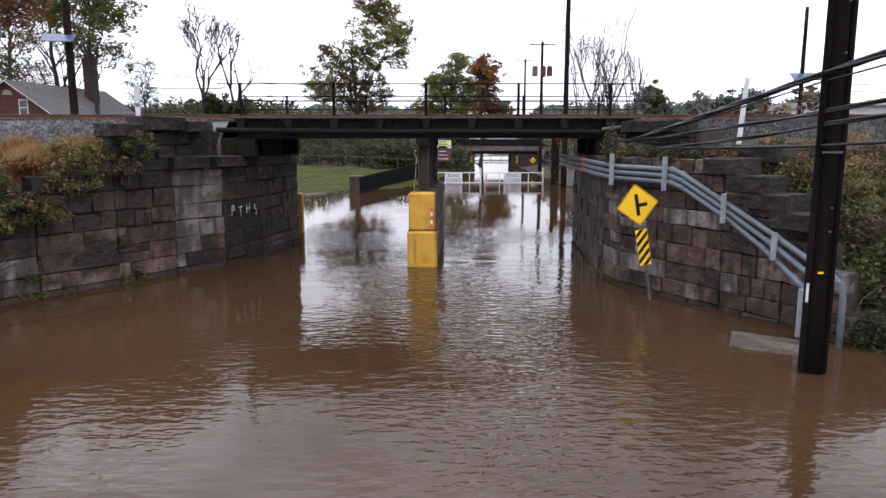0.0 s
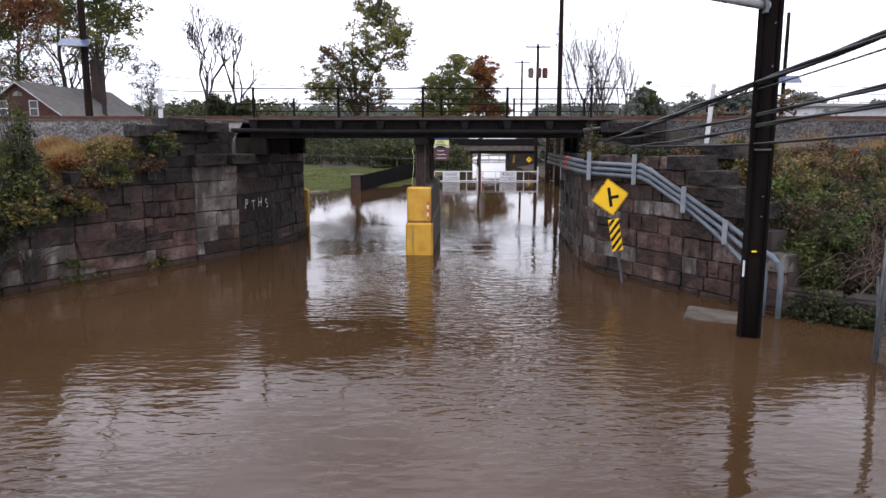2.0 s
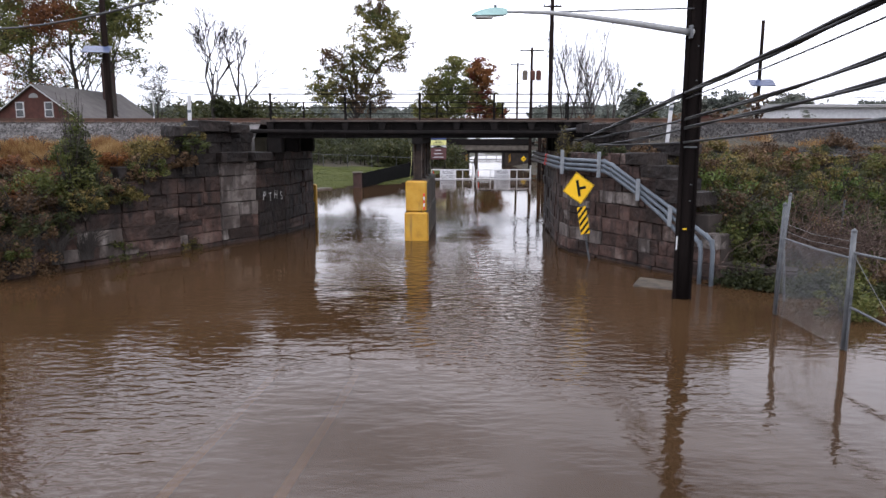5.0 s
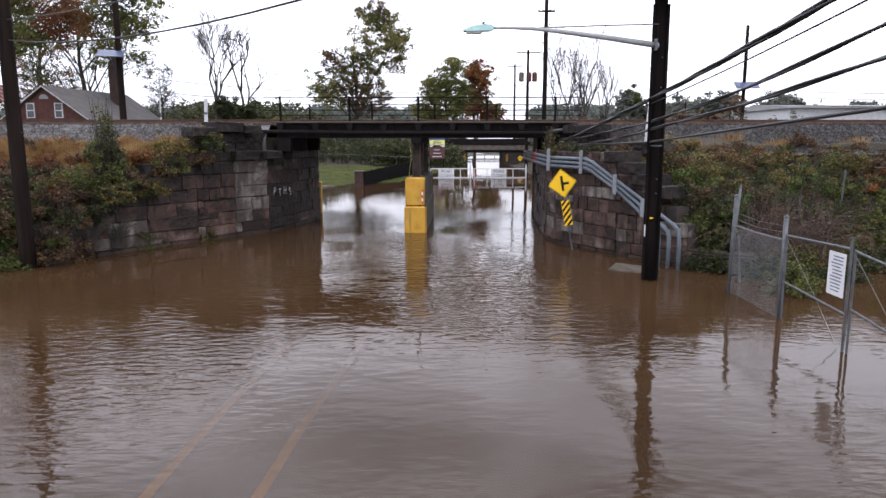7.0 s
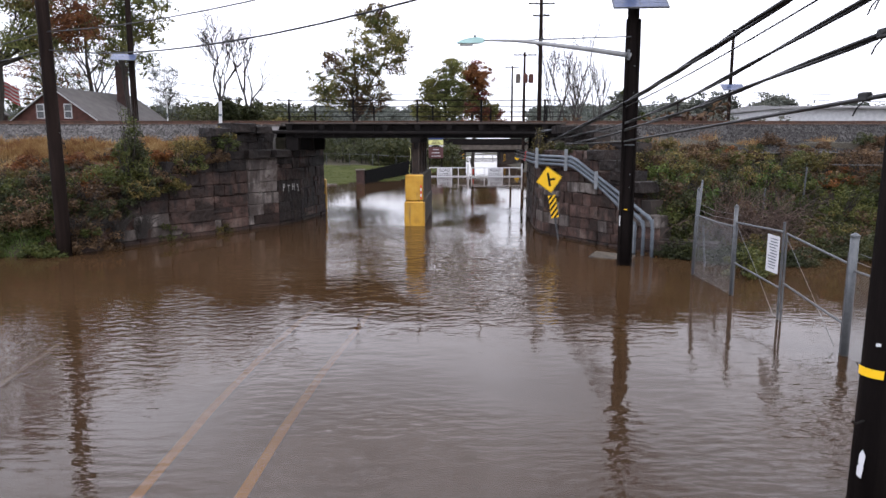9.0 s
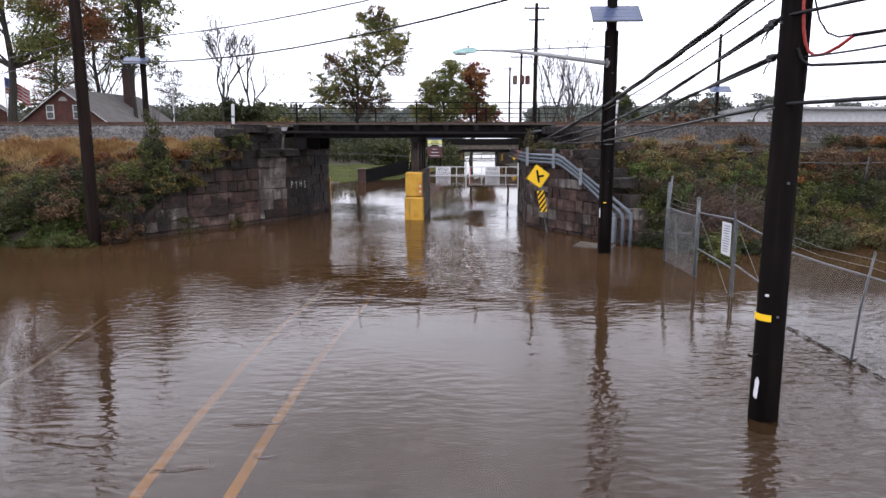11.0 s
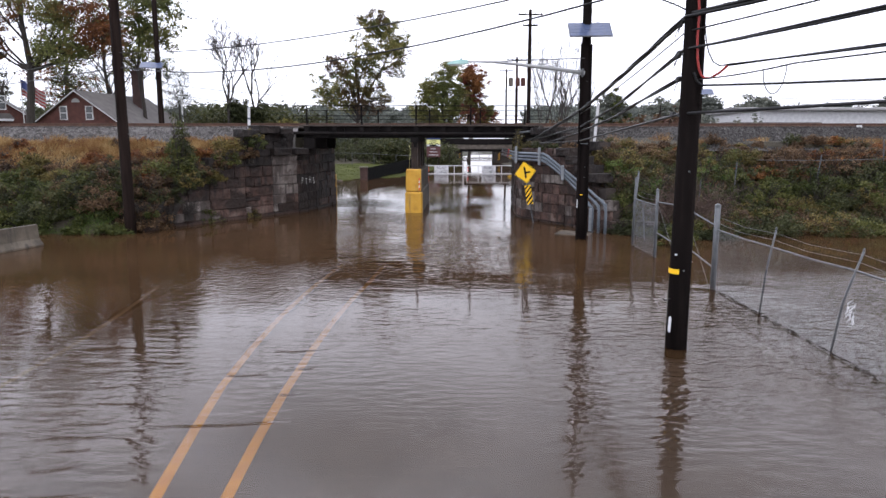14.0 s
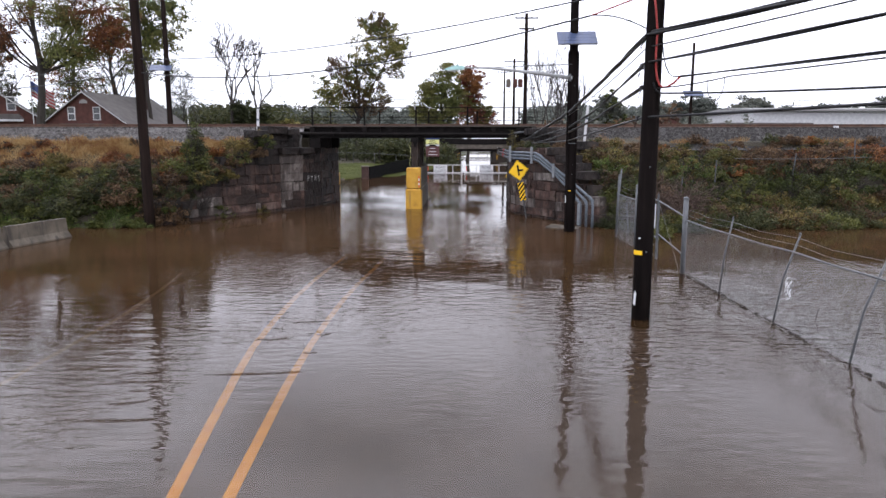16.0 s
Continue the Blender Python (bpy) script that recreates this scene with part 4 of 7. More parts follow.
# street lamp on a long arm
lamp = thing("street_lamp", (6.3, 11.5, 6.6), "teal cobra head street lamp on a long grey tapered arm", "street lamp")
arm = Shape().tube([(6.35, 11.45, 6.52), (4.9, 11.15, 6.68), (3.6, 10.9, 6.80), (2.8, 10.78, 6.86), (2.1, 10.68, 6.86), (1.75, 10.65, 6.85)], [0.085, 0.075, 0.06, 0.05, 0.035, 0.03], 10)
arm.smooth = True
part("arm", arm, PALEALU, lamp)
part("stay_rod", Shape().tube([(6.35, 11.45, 7.08), (4.6, 11.1, 6.98), (3.0, 10.8, 6.88)], 0.018, 6), GALV, lamp)
part("mount_plate", Shape().box(6.24, 11.3, 6.38, 6.3, 11.5, 6.68), GALV, lamp)
head = Shape()
prof_h = [(1.82, 0.06, 6.80, 6.90), (1.72, 0.10, 6.77, 6.93), (1.5, 0.15, 6.76, 6.93), (1.25, 0.17, 6.755, 6.88), (1.08, 0.14, 6.76, 6.82), (1.02, 0.08, 6.77, 6.80)]
for x, w, za, zb in prof_h:
    y = 10.62
    head.v += [(x, y - w, za), (x, y - w * 0.75, zb), (x, y + w * 0.75, zb), (x, y + w, za)]
for i in range(len(prof_h) - 1):
    for j in range(4):
        a, b = i * 4 + j, i * 4 + (j + 1) % 4
        head.f.append((a, b, b + 4, a + 4))
head.f += [(3, 2, 1, 0), (20, 21, 22, 23)]
hd = part("lamp_head", head, TEAL, lamp, "teal painted lamp housing")
part("lens", Shape().slab(1.1, 10.50, 6.70, 1.5, 10.74, 6.757, 0.02), LENS, hd)
part("photocell", Shape().tube([(1.55, 10.62, 6.92), (1.55, 10.62, 7.0)], 0.035, 8), GALV, hd)


def solar_panel(at, w, h, turn, tilt, label, cols, rows):
    p = thing("solar_panel", at, label, "solar panel")
    m = Matrix.Translation(at) @ Matrix.Rotation(radians(turn), 4, "Z") @ Matrix.Rotation(radians(tilt), 4, "X")
    part("frame", Shape().box(-w / 2, -h / 2, -0.03, w / 2, h / 2, 0.012, m), GALV, p, "bare aluminium frame")
    cw, ch = (w - 0.06) / cols, (h - 0.06) / rows
    for i in range(cols):
        for j in range(rows):
            x, y = -w / 2 + 0.03 + i * cw, -h / 2 + 0.03 + j * ch
            part("solar_cell", Shape().box(x + 0.006, y + 0.006, 0.012, x + cw - 0.006, y + ch - 0.006, 0.017, m), SOLAR, p)
    for s in (-0.3, 0.3):
        part("bracket", Shape().tube([m @ Vector((s * w, 0, -0.03)), m @ Vector((s * w * 0.4, 0.0, -0.12)), m @ Vector((0, 0.1, -0.2))], 0.02, 6), STEEL, p)
    return p


solar_panel((6.46, 11.15, 8.10), 1.62, 1.05, -4, 36, "aluminium framed solar panel tilted towards the road on the pole", 6, 4)

pole3 = utility_pole(P3, 10.5, 0.205, 0.16, "black creosoted pole with a yellow band and red cable", POLEWOOD, (0.04, 0))
bolts(pole3, P3, 0.19, [1.55, 1.7, 2.6, 3.4, 4.4, 4.9, 5.5, 6.1], 5)
strip = Shape()
for k in range(9):
    a = radians(-198 + 84 * k / 8)
    for r_ in (0.203, 0.2095):
        for z in (1.475, 1.57):
            strip.v.append((5.303 + r_ * math.cos(a), -3.06 + r_ * math.sin(a), z))
strip.f = [(4 * k + a, 4 * k + b, 4 * k + 4 + b, 4 * k + 4 + a) for k in range(8) for a, b in ((0, 1), (1, 3), (3, 2), (2, 0))]
part("band", strip, SIGNYELLOW, pole3, "yellow reflective band")
part("tag", Shape().box(5.14, -3.215, 1.83, 5.18, -3.185, 1.86), SIGNWHITE, pole3, "small white tag")
for z, dx in ((0.50, -0.175), (0.36, -0.18)):
    part("scuff", Shape().prism([(-0.03, 0), (0.02, -0.03), (0.035, 0.1), (0.0, 0.16), (-0.03, 0.1)], 0, 0.008, pose(5.30 + dx, -3.06 - math.sqrt(0.205 ** 2 - dx ** 2) - 0.006, z, 90, 0, -58)), SIGNWHITE, pole3, "pale torn notice remnant")
part("bent_nail", Shape().tube([(5.12, -3.14, 0.98), (5.0, -3.2, 0.97), (4.96, -3.2, 1.0)], 0.015, 5), STEEL, pole3)
part("cable_guard", Shape().tube([(5.42, -3.22, 4.6), (5.44, -3.22, 8.5)], 0.03, 8), POLEWOOD, pole3)
red = Shape().tube([(5.16, -3.28, 7.2), (5.26, -3.30, 6.6), (5.31, -3.29, 6.2), (5.30, -3.29, 5.7), (5.32, -3.30, 5.4), (5.35, -3.31, 5.22), (5.39, -3.33, 5.11), (5.44, -3.38, 5.05), (5.50, -3.50, 5.05), (5.57, -3.7, 5.12), (5.62, -3.9, 5.22)], 0.021, 7)
red.smooth = True
part("red_cable", red, REDCABLE, pole3, "bright red cable looped down the pole")

poleL = utility_pole(PL, 11.5, 0.235, 0.19, "weathered brown utility pole in the bushes at the bank", POLEBROWN, (-0.05, 0))
bolts(poleL, PL, 0.22, [2.6, 4.2, 6.9, 7.5], 8)


def sag(a, b, drop, n=14):
    a, b = Vector(a), Vector(b)
    return [a.lerp(b, k / n) - Vector((0, 0, drop * 4 * (k / n) * (1 - k / n))) for k in range(n + 1)]


def overhead_wire(runs, r, label, group="", strands=1, mat_=None):
    pts = []
    for a, b, d in runs:
        q = sag(a, b, d)
        pts += q if not pts else q[1:]
    w = thing("overhead_wire", pts[0], label, "overhead wire", group)
    for k in range(strands):
        ang = 2.1 * k
        wob = [p + Vector((math.cos(ang + i * 0.8), 0, math.sin(ang + i * 0.8))) * (r * 1.1 if strands > 1 else 0) for i, p in enumerate(pts)]
        s = Shape().tube(wob, r, 6)
        s.smooth = True
        part("strand", s, mat_ or CABLE, w)
    return w


N3 = Vector((12.0, -20.8, 0))
GROUP = "cables along the road"
for zb, sb, z1, s1_, z3, sn, zn, r, k in ((3.80, 0.02, 5.10, 0.06, 6.17, 0.1, 6.5, 0.030, 3), (3.82, 0.02, 4.97, 0.08, 5.90, 0.1, 6.6, 0.014, 1), (3.95, 0.06, 4.48, 0.15, 5.60, 0.1, 6.3, 0.021, 2), (3.74, 0.14, 4.27, 0.08, 5.12, 0.0, None, 0.022, 2), (3.80, 0.04, 3.92, 0.0, 4.45, 0.08, 4.8, 0.026, 1)):
    a, b, c = (5.6, 22.7, zb), (P1[0] - 0.2, P1[1], z1), (P3[0] - 0.12, P3[1], z3)
    runs = [(a, b, sb), (b, c, s1_)] + ([(c, (12.0, -20.8, zn), sn)] if zn else [])
    overhead_wire(runs, r, "black sagging cable bundle slung from pole to pole" if k > 1 else "black sagging cable slung from pole to pole", GROUP, k)
overhead_wire([((5.28, -3.27, 5.16), (5.33, -3.28, 5.02), 0.0), ((5.33, -3.28, 5.02), (5.44, -3.33, 4.935), 0.015), ((5.44, -3.33, 4.935), (P3[0] + 0.3, P3[1] - 0.5, 4.92), 0.0), ((P3[0] + 0.3, P3[1] - 0.5, 4.92), (12.0, -20.8, 4.9), 0.25)], 0.019, "black sagging cable slung from pole to pole", GROUP, 1)
overhead_wire([((5.62, -3.9, 5.22), (12.0, -20.8, 5.5), 0.1)], 0.015, "black sagging cable bundle slung from pole to pole", GROUP, 2)
overhead_wire([((5.35, -3.3, 5.04), (6.1, -5.2, 5.12), 0.03), ((6.1, -5.2, 5.12), (12.0, -20.8, 5.5), 0.1)], 0.012, "thin black cable slung beside a bundle", GROUP, 1)
overhead_wire([((-48, 46, 8.6), (PL[0], PL[1], 7.5), 0.3), ((PL[0], PL[1], 7.5), (P3[0], P3[1], 7.18), 0.45), ((P3[0], P3[1], 7.15), (12, -20.8, 8.4), 0.2)], 0.017, "black cable crossing high over the road", "wires over the road")
overhead_wire([((-48, 46, 8.0), (PL[0], PL[1], 6.92), 0.3), ((PL[0], PL[1], 6.92), (4.2, -2.05, 6.72), 0.68)], 0.02, "black cable crossing high over the road", "wires over the road")
overhead_wire([((4.2, -2.05, 6.72), (P3[0] - 0.1, P3[1], 6.25), -0.1)], 0.014, "thin slack black cable tail beside the pole", "wires over the road")
overhead_wire([((4.2, -2.05, 6.72), (5.0, -2.8, 6.95), 0.0), ((5.0, -2.8, 6.95), (P3[0] - 0.1, P3[1] - 0.2, 7.1), -0.03)], 0.017, "red cable sleeve running into the pole", "wires over the road", 1, REDCABLE)
loop = thing("overhead_wire", (5.45, -3.21, 6.0), "thin black drop loop hanging from the pole", "overhead wire", "wires over the road")
part("strand", Shape().tube([(5.45, -3.21, 6.0), (5.47, -3.25, 5.75), (5.50, -3.33, 5.50), (5.54, -3.47, 5.32), (5.58, -3.66, 5.24), (5.63, -3.9, 5.235)], 0.012, 6), CABLE, loop)
LOOPA, LOOPB = Vector((5.35, -3.3, 5.04)).lerp(Vector((6.1, -5.2, 5.12)), 0.71), Vector((5.35, -3.3, 5.04)).lerp(Vector((6.1, -5.2, 5.12)), 0.93)
loop = thing("overhead_wire", LOOPA, "thin black drop loop hanging from a cable", "overhead wire", "wires over the road")
part("strand", Shape().tube([LOOPA.lerp(LOOPB, 0.5 - 0.5 * math.cos(math.pi * k / 12)) - Vector((0, 0, 0.42 * math.sin(math.pi * k / 12))) for k in range(13)], 0.008, 6), CABLE, loop)
for x, y, z in ((5.21, -2.75, 6.13), (5.24, -2.5, 6.10), (5.2, -2.7, 5.56), (5.22, -2.55, 5.53), (5.2, -2.72, 5.09), (5.22, -2.45, 4.45)):
    clamp = thing("cable_clamp", (x, y, z), "small dark cable clamp near the pole", "cable clamp", "cable clamps")
    part("body", Shape().slab(x - 0.035, y - 0.09, z - 0.05, x + 0.035, y + 0.09, z + 0.05, 0.012), CABLE, clamp)
    part("tail", Shape().tube([(x, y, z - 0.04), (x - 0.02, y + 0.1, z - 0.12), (x - 0.01, y + 0.18, z - 0.2)], 0.009, 5), CABLE, clamp)
# thin wires far off
overhead_wire([((-22.6, 42.8, 8.6), (12.1, 58, 9.6), 1.3)], 0.02, "thin far wire across the sky", "far wires")
overhead_wire([((-37, 75, 10.8), (-9.3, 30, 6.2), 0.5)], 0.022, "thin far wire across the sky", "far wires")
for z in (9.4, 8.9, 8.3):
    overhead_wire([((10.3, 57.5, z), (26, 52, z - 1.2), 0.5), ((26, 52, z - 1.2), (70, 40, z - 1), 0.8)], 0.018, "thin far wire across the sky", "far wires")
for z in (15.7, 15.0):
    overhead_wire([((10.2, 58, z), (60, 20, z + 4), 0.6)], 0.016, "thin far wire across the sky", "far wires")


def far_pole(base, height, r, arms, label):
    p = utility_pole(base, height, r, r * 0.72, label, POLEBROWN)
    x, y = base
    for dz, half in arms:
        a = part("crossarm", Shape().slab(x - half, y - 0.2, height - dz - 0.07, x + half, y - 0.08, height - dz + 0.07, 0.01), POLEBROWN, p)
        for k in (-0.9, -0.4, 0.4, 0.9):
            part("insulator", Shape().tube([(x + k * half, y - 0.14, height - dz + 0.07), (x + k * half, y - 0.14, height - dz + 0.28)], [0.05, 0.03], 6), CONDUIT, a)
    return p


far_pole((10.15, 57.8), 17.2, 0.24, [(0.5, 1.25), (1.6, 0.8)], "tall brown utility pole with crossarms beyond the railway")
px_ = far_pole((11.6, 82.6), 15.3, 0.22, [(0.4, 1.5)], "brown utility pole with three transformer cans")
for dx in (-0.85, 0.1, 0.85):
    can = Shape().tube([(11.6 + dx, 82.3, 11.3), (11.6 + dx, 82.3, 11.4), (11.6 + dx, 82.3, 12.35), (11.6 + dx, 82.3, 12.5)], [0.28, 0.33, 0.33, 0.2], 12)
    part("transformer", can, CONCRETE if dx < 0 else BRICKRED, px_, "weathered transformer can")
far_pole((12.6, 108), 16.2, 0.2, [(0.35, 1.2)], "slender far utility pole with a crossarm")
rp = far_pole((25.0, 49), 13.0, 0.17, [], "slender utility pole with a small solar panel")
solar_panel((25.0, 48.5, 8.3), 1.8, 1.1, -6, 30, "small solar panel on the far pole", 4, 2)
far_pole((-22.6, 42.8), 16.5, 0.26, [], "dark utility pole with a small solar panel beyond the track")
solar_panel((-22.9, 42.2, 10.0), 1.8, 1.1, 10, 30, "small solar panel on the pole beyond the track", 4, 2)
far_pole((30.5, 78), 8.5, 0.12, [], "short far wooden post")


def white_post(at, height, tilt, label):
    p = thing("marker_post", at, label, "marker post", "white posts beside the track")
    m = Matrix.Translation(at) @ Matrix.Rotation(radians(tilt), 4, "Y")
    part("post", Shape().slab(-0.07, -0.03, -0.3, 0.07, 0.03, height, 0.008, m), WHITEPAINT, p)
    part("band", Shape().box(-0.072, -0.034, height * 0.62, 0.072, -0.031, height * 0.68, m), CONDUIT, p)


white_post((-9.6, 21.9, 3.95), 1.75, 2, "white painted marker post leaning in the dry grass")
white_post((9.0, 21.1, 3.85), 2.0, 4, "white painted marker post leaning beside the ballast")
white_post((-30.8, 70, 1.5), 8.0, 0, "tall thin white post by the house")

# ---------------- warning sign ----------------
sign = thing("warning_sign", (5.26, 17.0, -0.5), "yellow diamond side-road sign on a leaning post in the water", "road sign")
sm = Matrix.Translation((5.26, 16.95, 0)) @ Matrix.Rotation(radians(-10.2), 4, "Y") @ Matrix.Rotation(radians(4), 4, "Z")
upright = sm @ pose(0, 0, 0, 90, 0, 0)  # local x right, y up, z towards the viewer
part("post", Shape().box(-0.03, 0.0, -0.6, -0.022, 0.035, 2.95, sm).box(0.022, 0.0, -0.6, 0.03, 0.035, 2.95, sm).box(-0.022, 0.0, -0.6, 0.022, 0.006, 2.95, sm), GALV, sign, "galvanised channel post")


def rounded(half, r, n=5):
    pts = []
    for cx, cy, a0 in ((half - r, half - r, 0), (-half + r, half - r, 90), (-half + r, -half + r, 180), (half - r, -half + r, 270)):
        pts += [(cx + r * math.cos(radians(a0 + 90 * k / n)), cy + r * math.sin(radians(a0 + 90 * k / n))) for k in range(n + 1)]
    return pts


dm = upright @ Matrix.Translation((0, 2.46, 0.012)) @ Matrix.Rotation(radians(45), 4, "Z")
plate = part("plate", Shape().prism(rounded(0.381, 0.05), 0, 0.004, dm), BLACK, sign, "yellow diamond plate with black border")
part("face", Shape().prism(rounded(0.352, 0.035), 0.004, 0.0065, dm), SIGNYELLOW, plate)
gm = upright @ Matrix.Translation((0, 2.46, 0.012))
part("edge", Shape().prism(rounded(0.379, 0.05), 0.0042, 0.0055, dm), SIGNYELLOW, plate)
part("border", Shape().prism(rounded(0.366, 0.042), 0.0056, 0.0062, dm), BLACK, plate)
part("symbol", Shape().prism([(-0.055, -0.27), (0.035, -0.27), (0.035, -0.06), (0.24, -0.06), (0.24, 0.03), (0.035, 0.03), (0.035, 0.27), (-0.055, 0.27)], 0.0066, 0.009, gm), BLACK, plate, "black side-road symbol")
om = upright @ Matrix.Translation((0, 1.38, 0.012))
obj_plate = part("marker_plate", Shape().prism([(-0.153, -0.457), (0.153, -0.457), (0.153, 0.457), (-0.153, 0.457)], 0, 0.004, om), SIGNYELLOW, sign, "yellow plate with black diagonal stripes")


def clip_band(c0, c1, hw, hh):
    """The part of a rising diagonal band y - x in [c0, c1] inside a plate."""
    poly = [(-hw, -hh), (hw, -hh), (hw, hh), (-hw, hh)]
    for sgn, c in ((1, c0), (-1, c1)):
        out = []
        for (ax, ay), (bx_, by_) in zip(poly, poly[1:] + poly[:1]):
            da, db = sgn * (ay - ax - c), sgn * (by_ - bx_ - c)
            if da >= 0:
                out.append((ax, ay))
            if da * db < 0:
                t = da / (da - db)
                out.append((ax + t * (bx_ - ax), ay + t * (by_ - ay)))
        poly = out
        if not poly:
            return None
    return poly


for k in range(-4, 5):
    band = clip_band(k * 0.216 - 0.054, k * 0.216 + 0.054, 0.148, 0.452)
    if band and len(band) > 2:
        part("stripe", Shape().prism(band, 0.0045, 0.006, om), BLACK, obj_plate)

# ---------------- conduits on the east wing wall ----------------
conduits = thing("conduit_run", (5.8, 17.2, 3.2), "three grey plastic conduits strapped down the stone wall", "conduit")
for k in range(3):
    o, d = 0.10 + 0.02 * k, -0.155 * k
    pts = [(4.75 - o, 27.0, 3.40 + d), (4.72 - o, 22.5, 3.36 + d), (4.64 - o, 20.2, 3.34 + d), (4.78 - o * 0.8, 18.85, 3.30 + d), (5.25 - o * 0.7, 17.8, 3.30 + d), (5.75 - o * 0.7, 16.98, 3.28 + d), (5.92 - o * 0.7, 16.72, 3.18 + d), (6.45, 15.62, 2.60 + d), (7.08 - 0.08 * k, 14.40 + 0.12 * k, 1.98 + d + 0.02 * k), (7.66 - 0.22 * k, 13.22 + 0.29 * k, 1.36 + d * 0.5), (7.74 - 0.22 * k, 13.02 + 0.29 * k, 1.22 + d * 0.5), (7.76 - 0.22 * k, 12.96 + 0.29 * k, 0.95), (7.76 - 0.22 * k, 12.96 + 0.29 * k, -0.6)]
    s = Shape().tube(pts, 0.062, 10)
    s.smooth = True
    c = part("conduit", s, CONDUIT, conduits)
    for i in (3, 5, 6, 8, 9, 10):
        p, q = Vector(pts[i]), Vector(pts[i + 1])
        w = (q - p).normalized()
        part("coupling", Shape().tube([p - w * 0.07, p + w * 0.10], 0.072, 10), CONDUIT, c)
for x, y, z, hh in ((4.62, 18.72, 3.22, 0.42), (5.55, 17.16, 3.18, 0.42), (6.40, 15.55, 2.48, 0.34), (7.02, 14.35, 1.80, 0.30), (7.30, 13.62, 0.55, 0.5)):
    part("strut", Shape().slab(x - 0.13, y - 0.15, z - hh, x - 0.01, y - 0.10, z + hh, 0.01), STRUT, conduits, "galvanised strut channel")
for k in range(3):
    part("end_ring", Shape().tube([(4.60 - 0.02 * k, 22.4, 3.36 - 0.155 * k), (4.60 - 0.02 * k, 22.5, 3.36 - 0.155 * k)], 0.075, 10), REDPAINT, conduits, "red tape ring")
whole("concrete_slab", Shape().slab(-0.62, -0.62, -0.6, 0.80, 0.5, 0.035, 0.02, pose(6.42, 13.22, 0, 0.8, 2.2, -25)), PIERSIDE, "pale concrete slab just above the flood water", "slab")

# ---------------- fence ----------------
FX = 8.08


def fence_post(fence, y, top, r, lean=0.0, name="post", x=FX):
    s = Shape().tube([(x, y, -0.7), (x + lean * 0.45, y, top * 0.5), (x + lean, y, top)], r, 10)
    s.smooth = True
    p = part(name, s, GALV, fence)
    part("cap", Shape().tube([(x + lean, y, top), (x + lean, y, top + 0.03), (x + lean, y, top + 0.07)], [r * 1.15, r * 1.1, r * 0.3], 10), GALV, p)
    return p


def mesh_panel(ya, yb, top_a, top_b, lean_a, lean_b, z0=-0.35, pitch=0.058, x=FX):
    """Woven diagonal wires between two posts."""
    s = Shape()
    ln = yb - ya
    for sgn in (1, -1):
        k = 0
        h = max(top_a, top_b) - z0
        while k * pitch < abs(ln) + h:
            # line along u from 0..ln, w from 0..h
            u0 = k * pitch - (h if sgn > 0 else 0) 
            if sgn > 0:
                a_u, a_w, b_u, b_w = u0, 0.0, u0 + h, h
            else:
                a_u, a_w, b_u, b_w = u0, 0.0, u0 - h, h
            L = abs(ln)
            t0, t1 = 0.0, 1.0
            du = b_u - a_u
            if du > 0:
                t0, t1 = max(t0, -a_u / du), min(t1, (L - a_u) / du)
            else:
                t0, t1 = max(t0, (L - a_u) / du), min(t1, -a_u / du)
            if t1 > t0 + 1e-3:
                pts = []
                for t in (t0, t1):
                    u, w = a_u + du * t, a_w + (b_w - a_w) * t
                    f = u / L
                    top = top_a + (top_b - top_a) * f
                    lean = lean_a + (lean_b - lean_a) * f
                    z = z0 + w * (top - z0) / h
                    pts.append((x + lean * max(0, z) / top + 0.01 * sgn, ya + ln * f, z))
                s.tube(pts, 0.0021, 3, False)
            k += 1
    return s


fence = thing("chain_link_fence", (FX, 8, -0.7), "sagging galvanised chain-link fence standing in flood water", "fence")
posts = [(9.97, 2.52, 0.045, 0.06), (7.2, 2.28, 0.05, 0.0), (2.15, 2.24, 0.075, 0.0), (-0.45, 1.95, 0.022, 0.30), (-3.3, 1.92, 0.022, 0.55), (-6.15, 1.88, 0.022, 0.6), (-9.0, 1.85, 0.024, 0.55), (-11.8, 1.85, 0.024, 0.5), (-14.6, 1.85, 0.035, 0.4), (-17.4, 1.85, 0.035, 0.4)]
for y, top, r, lean in posts:
    fence_post(fence, y, top, r, lean)
fence_post(fence, 9.85, 2.75, 0.032, 0.16, "brace_post", FX - 0.06)
spans = [(9.97, 7.2, 1.78, 1.78, 0.04, 0.0)]
for (ya, ta, _, la), (yb, tb, _, lb) in zip(posts[2:], posts[3:]):
    spans.append((ya, yb, 1.62 if ya > 1 else 1.55, 1.55, la * 0.8, lb * 0.8))
for ya, yb, ta, tb, la, lb in spans:
    part("chain_link_mesh", mesh_panel(ya, yb, ta, tb, la, lb), WIRE, fence, "woven wire mesh with caught debris")
    part("top_rail", Shape().tube([(FX + la, ya, ta), (FX + (la + lb) / 2 + 0.03, (ya + yb) / 2, (ta + tb) / 2 - 0.03), (FX + lb, yb, tb)], 0.022, 7), GALV, fence)
    for dz, off in ((0.16, 0.05), (0.30, 0.12)):
        w = Shape().tube([(FX + la + off, ya, ta + dz), (FX + (la + lb) / 2 + off + 0.02, ya * 0.6 + yb * 0.4, (ta + tb) / 2 + dz - 0.07), (FX + lb + off, yb, tb + dz)], 0.006, 4)
        wire = part("barbed_wire", w, WIRE, fence)
wr = random.Random(4)
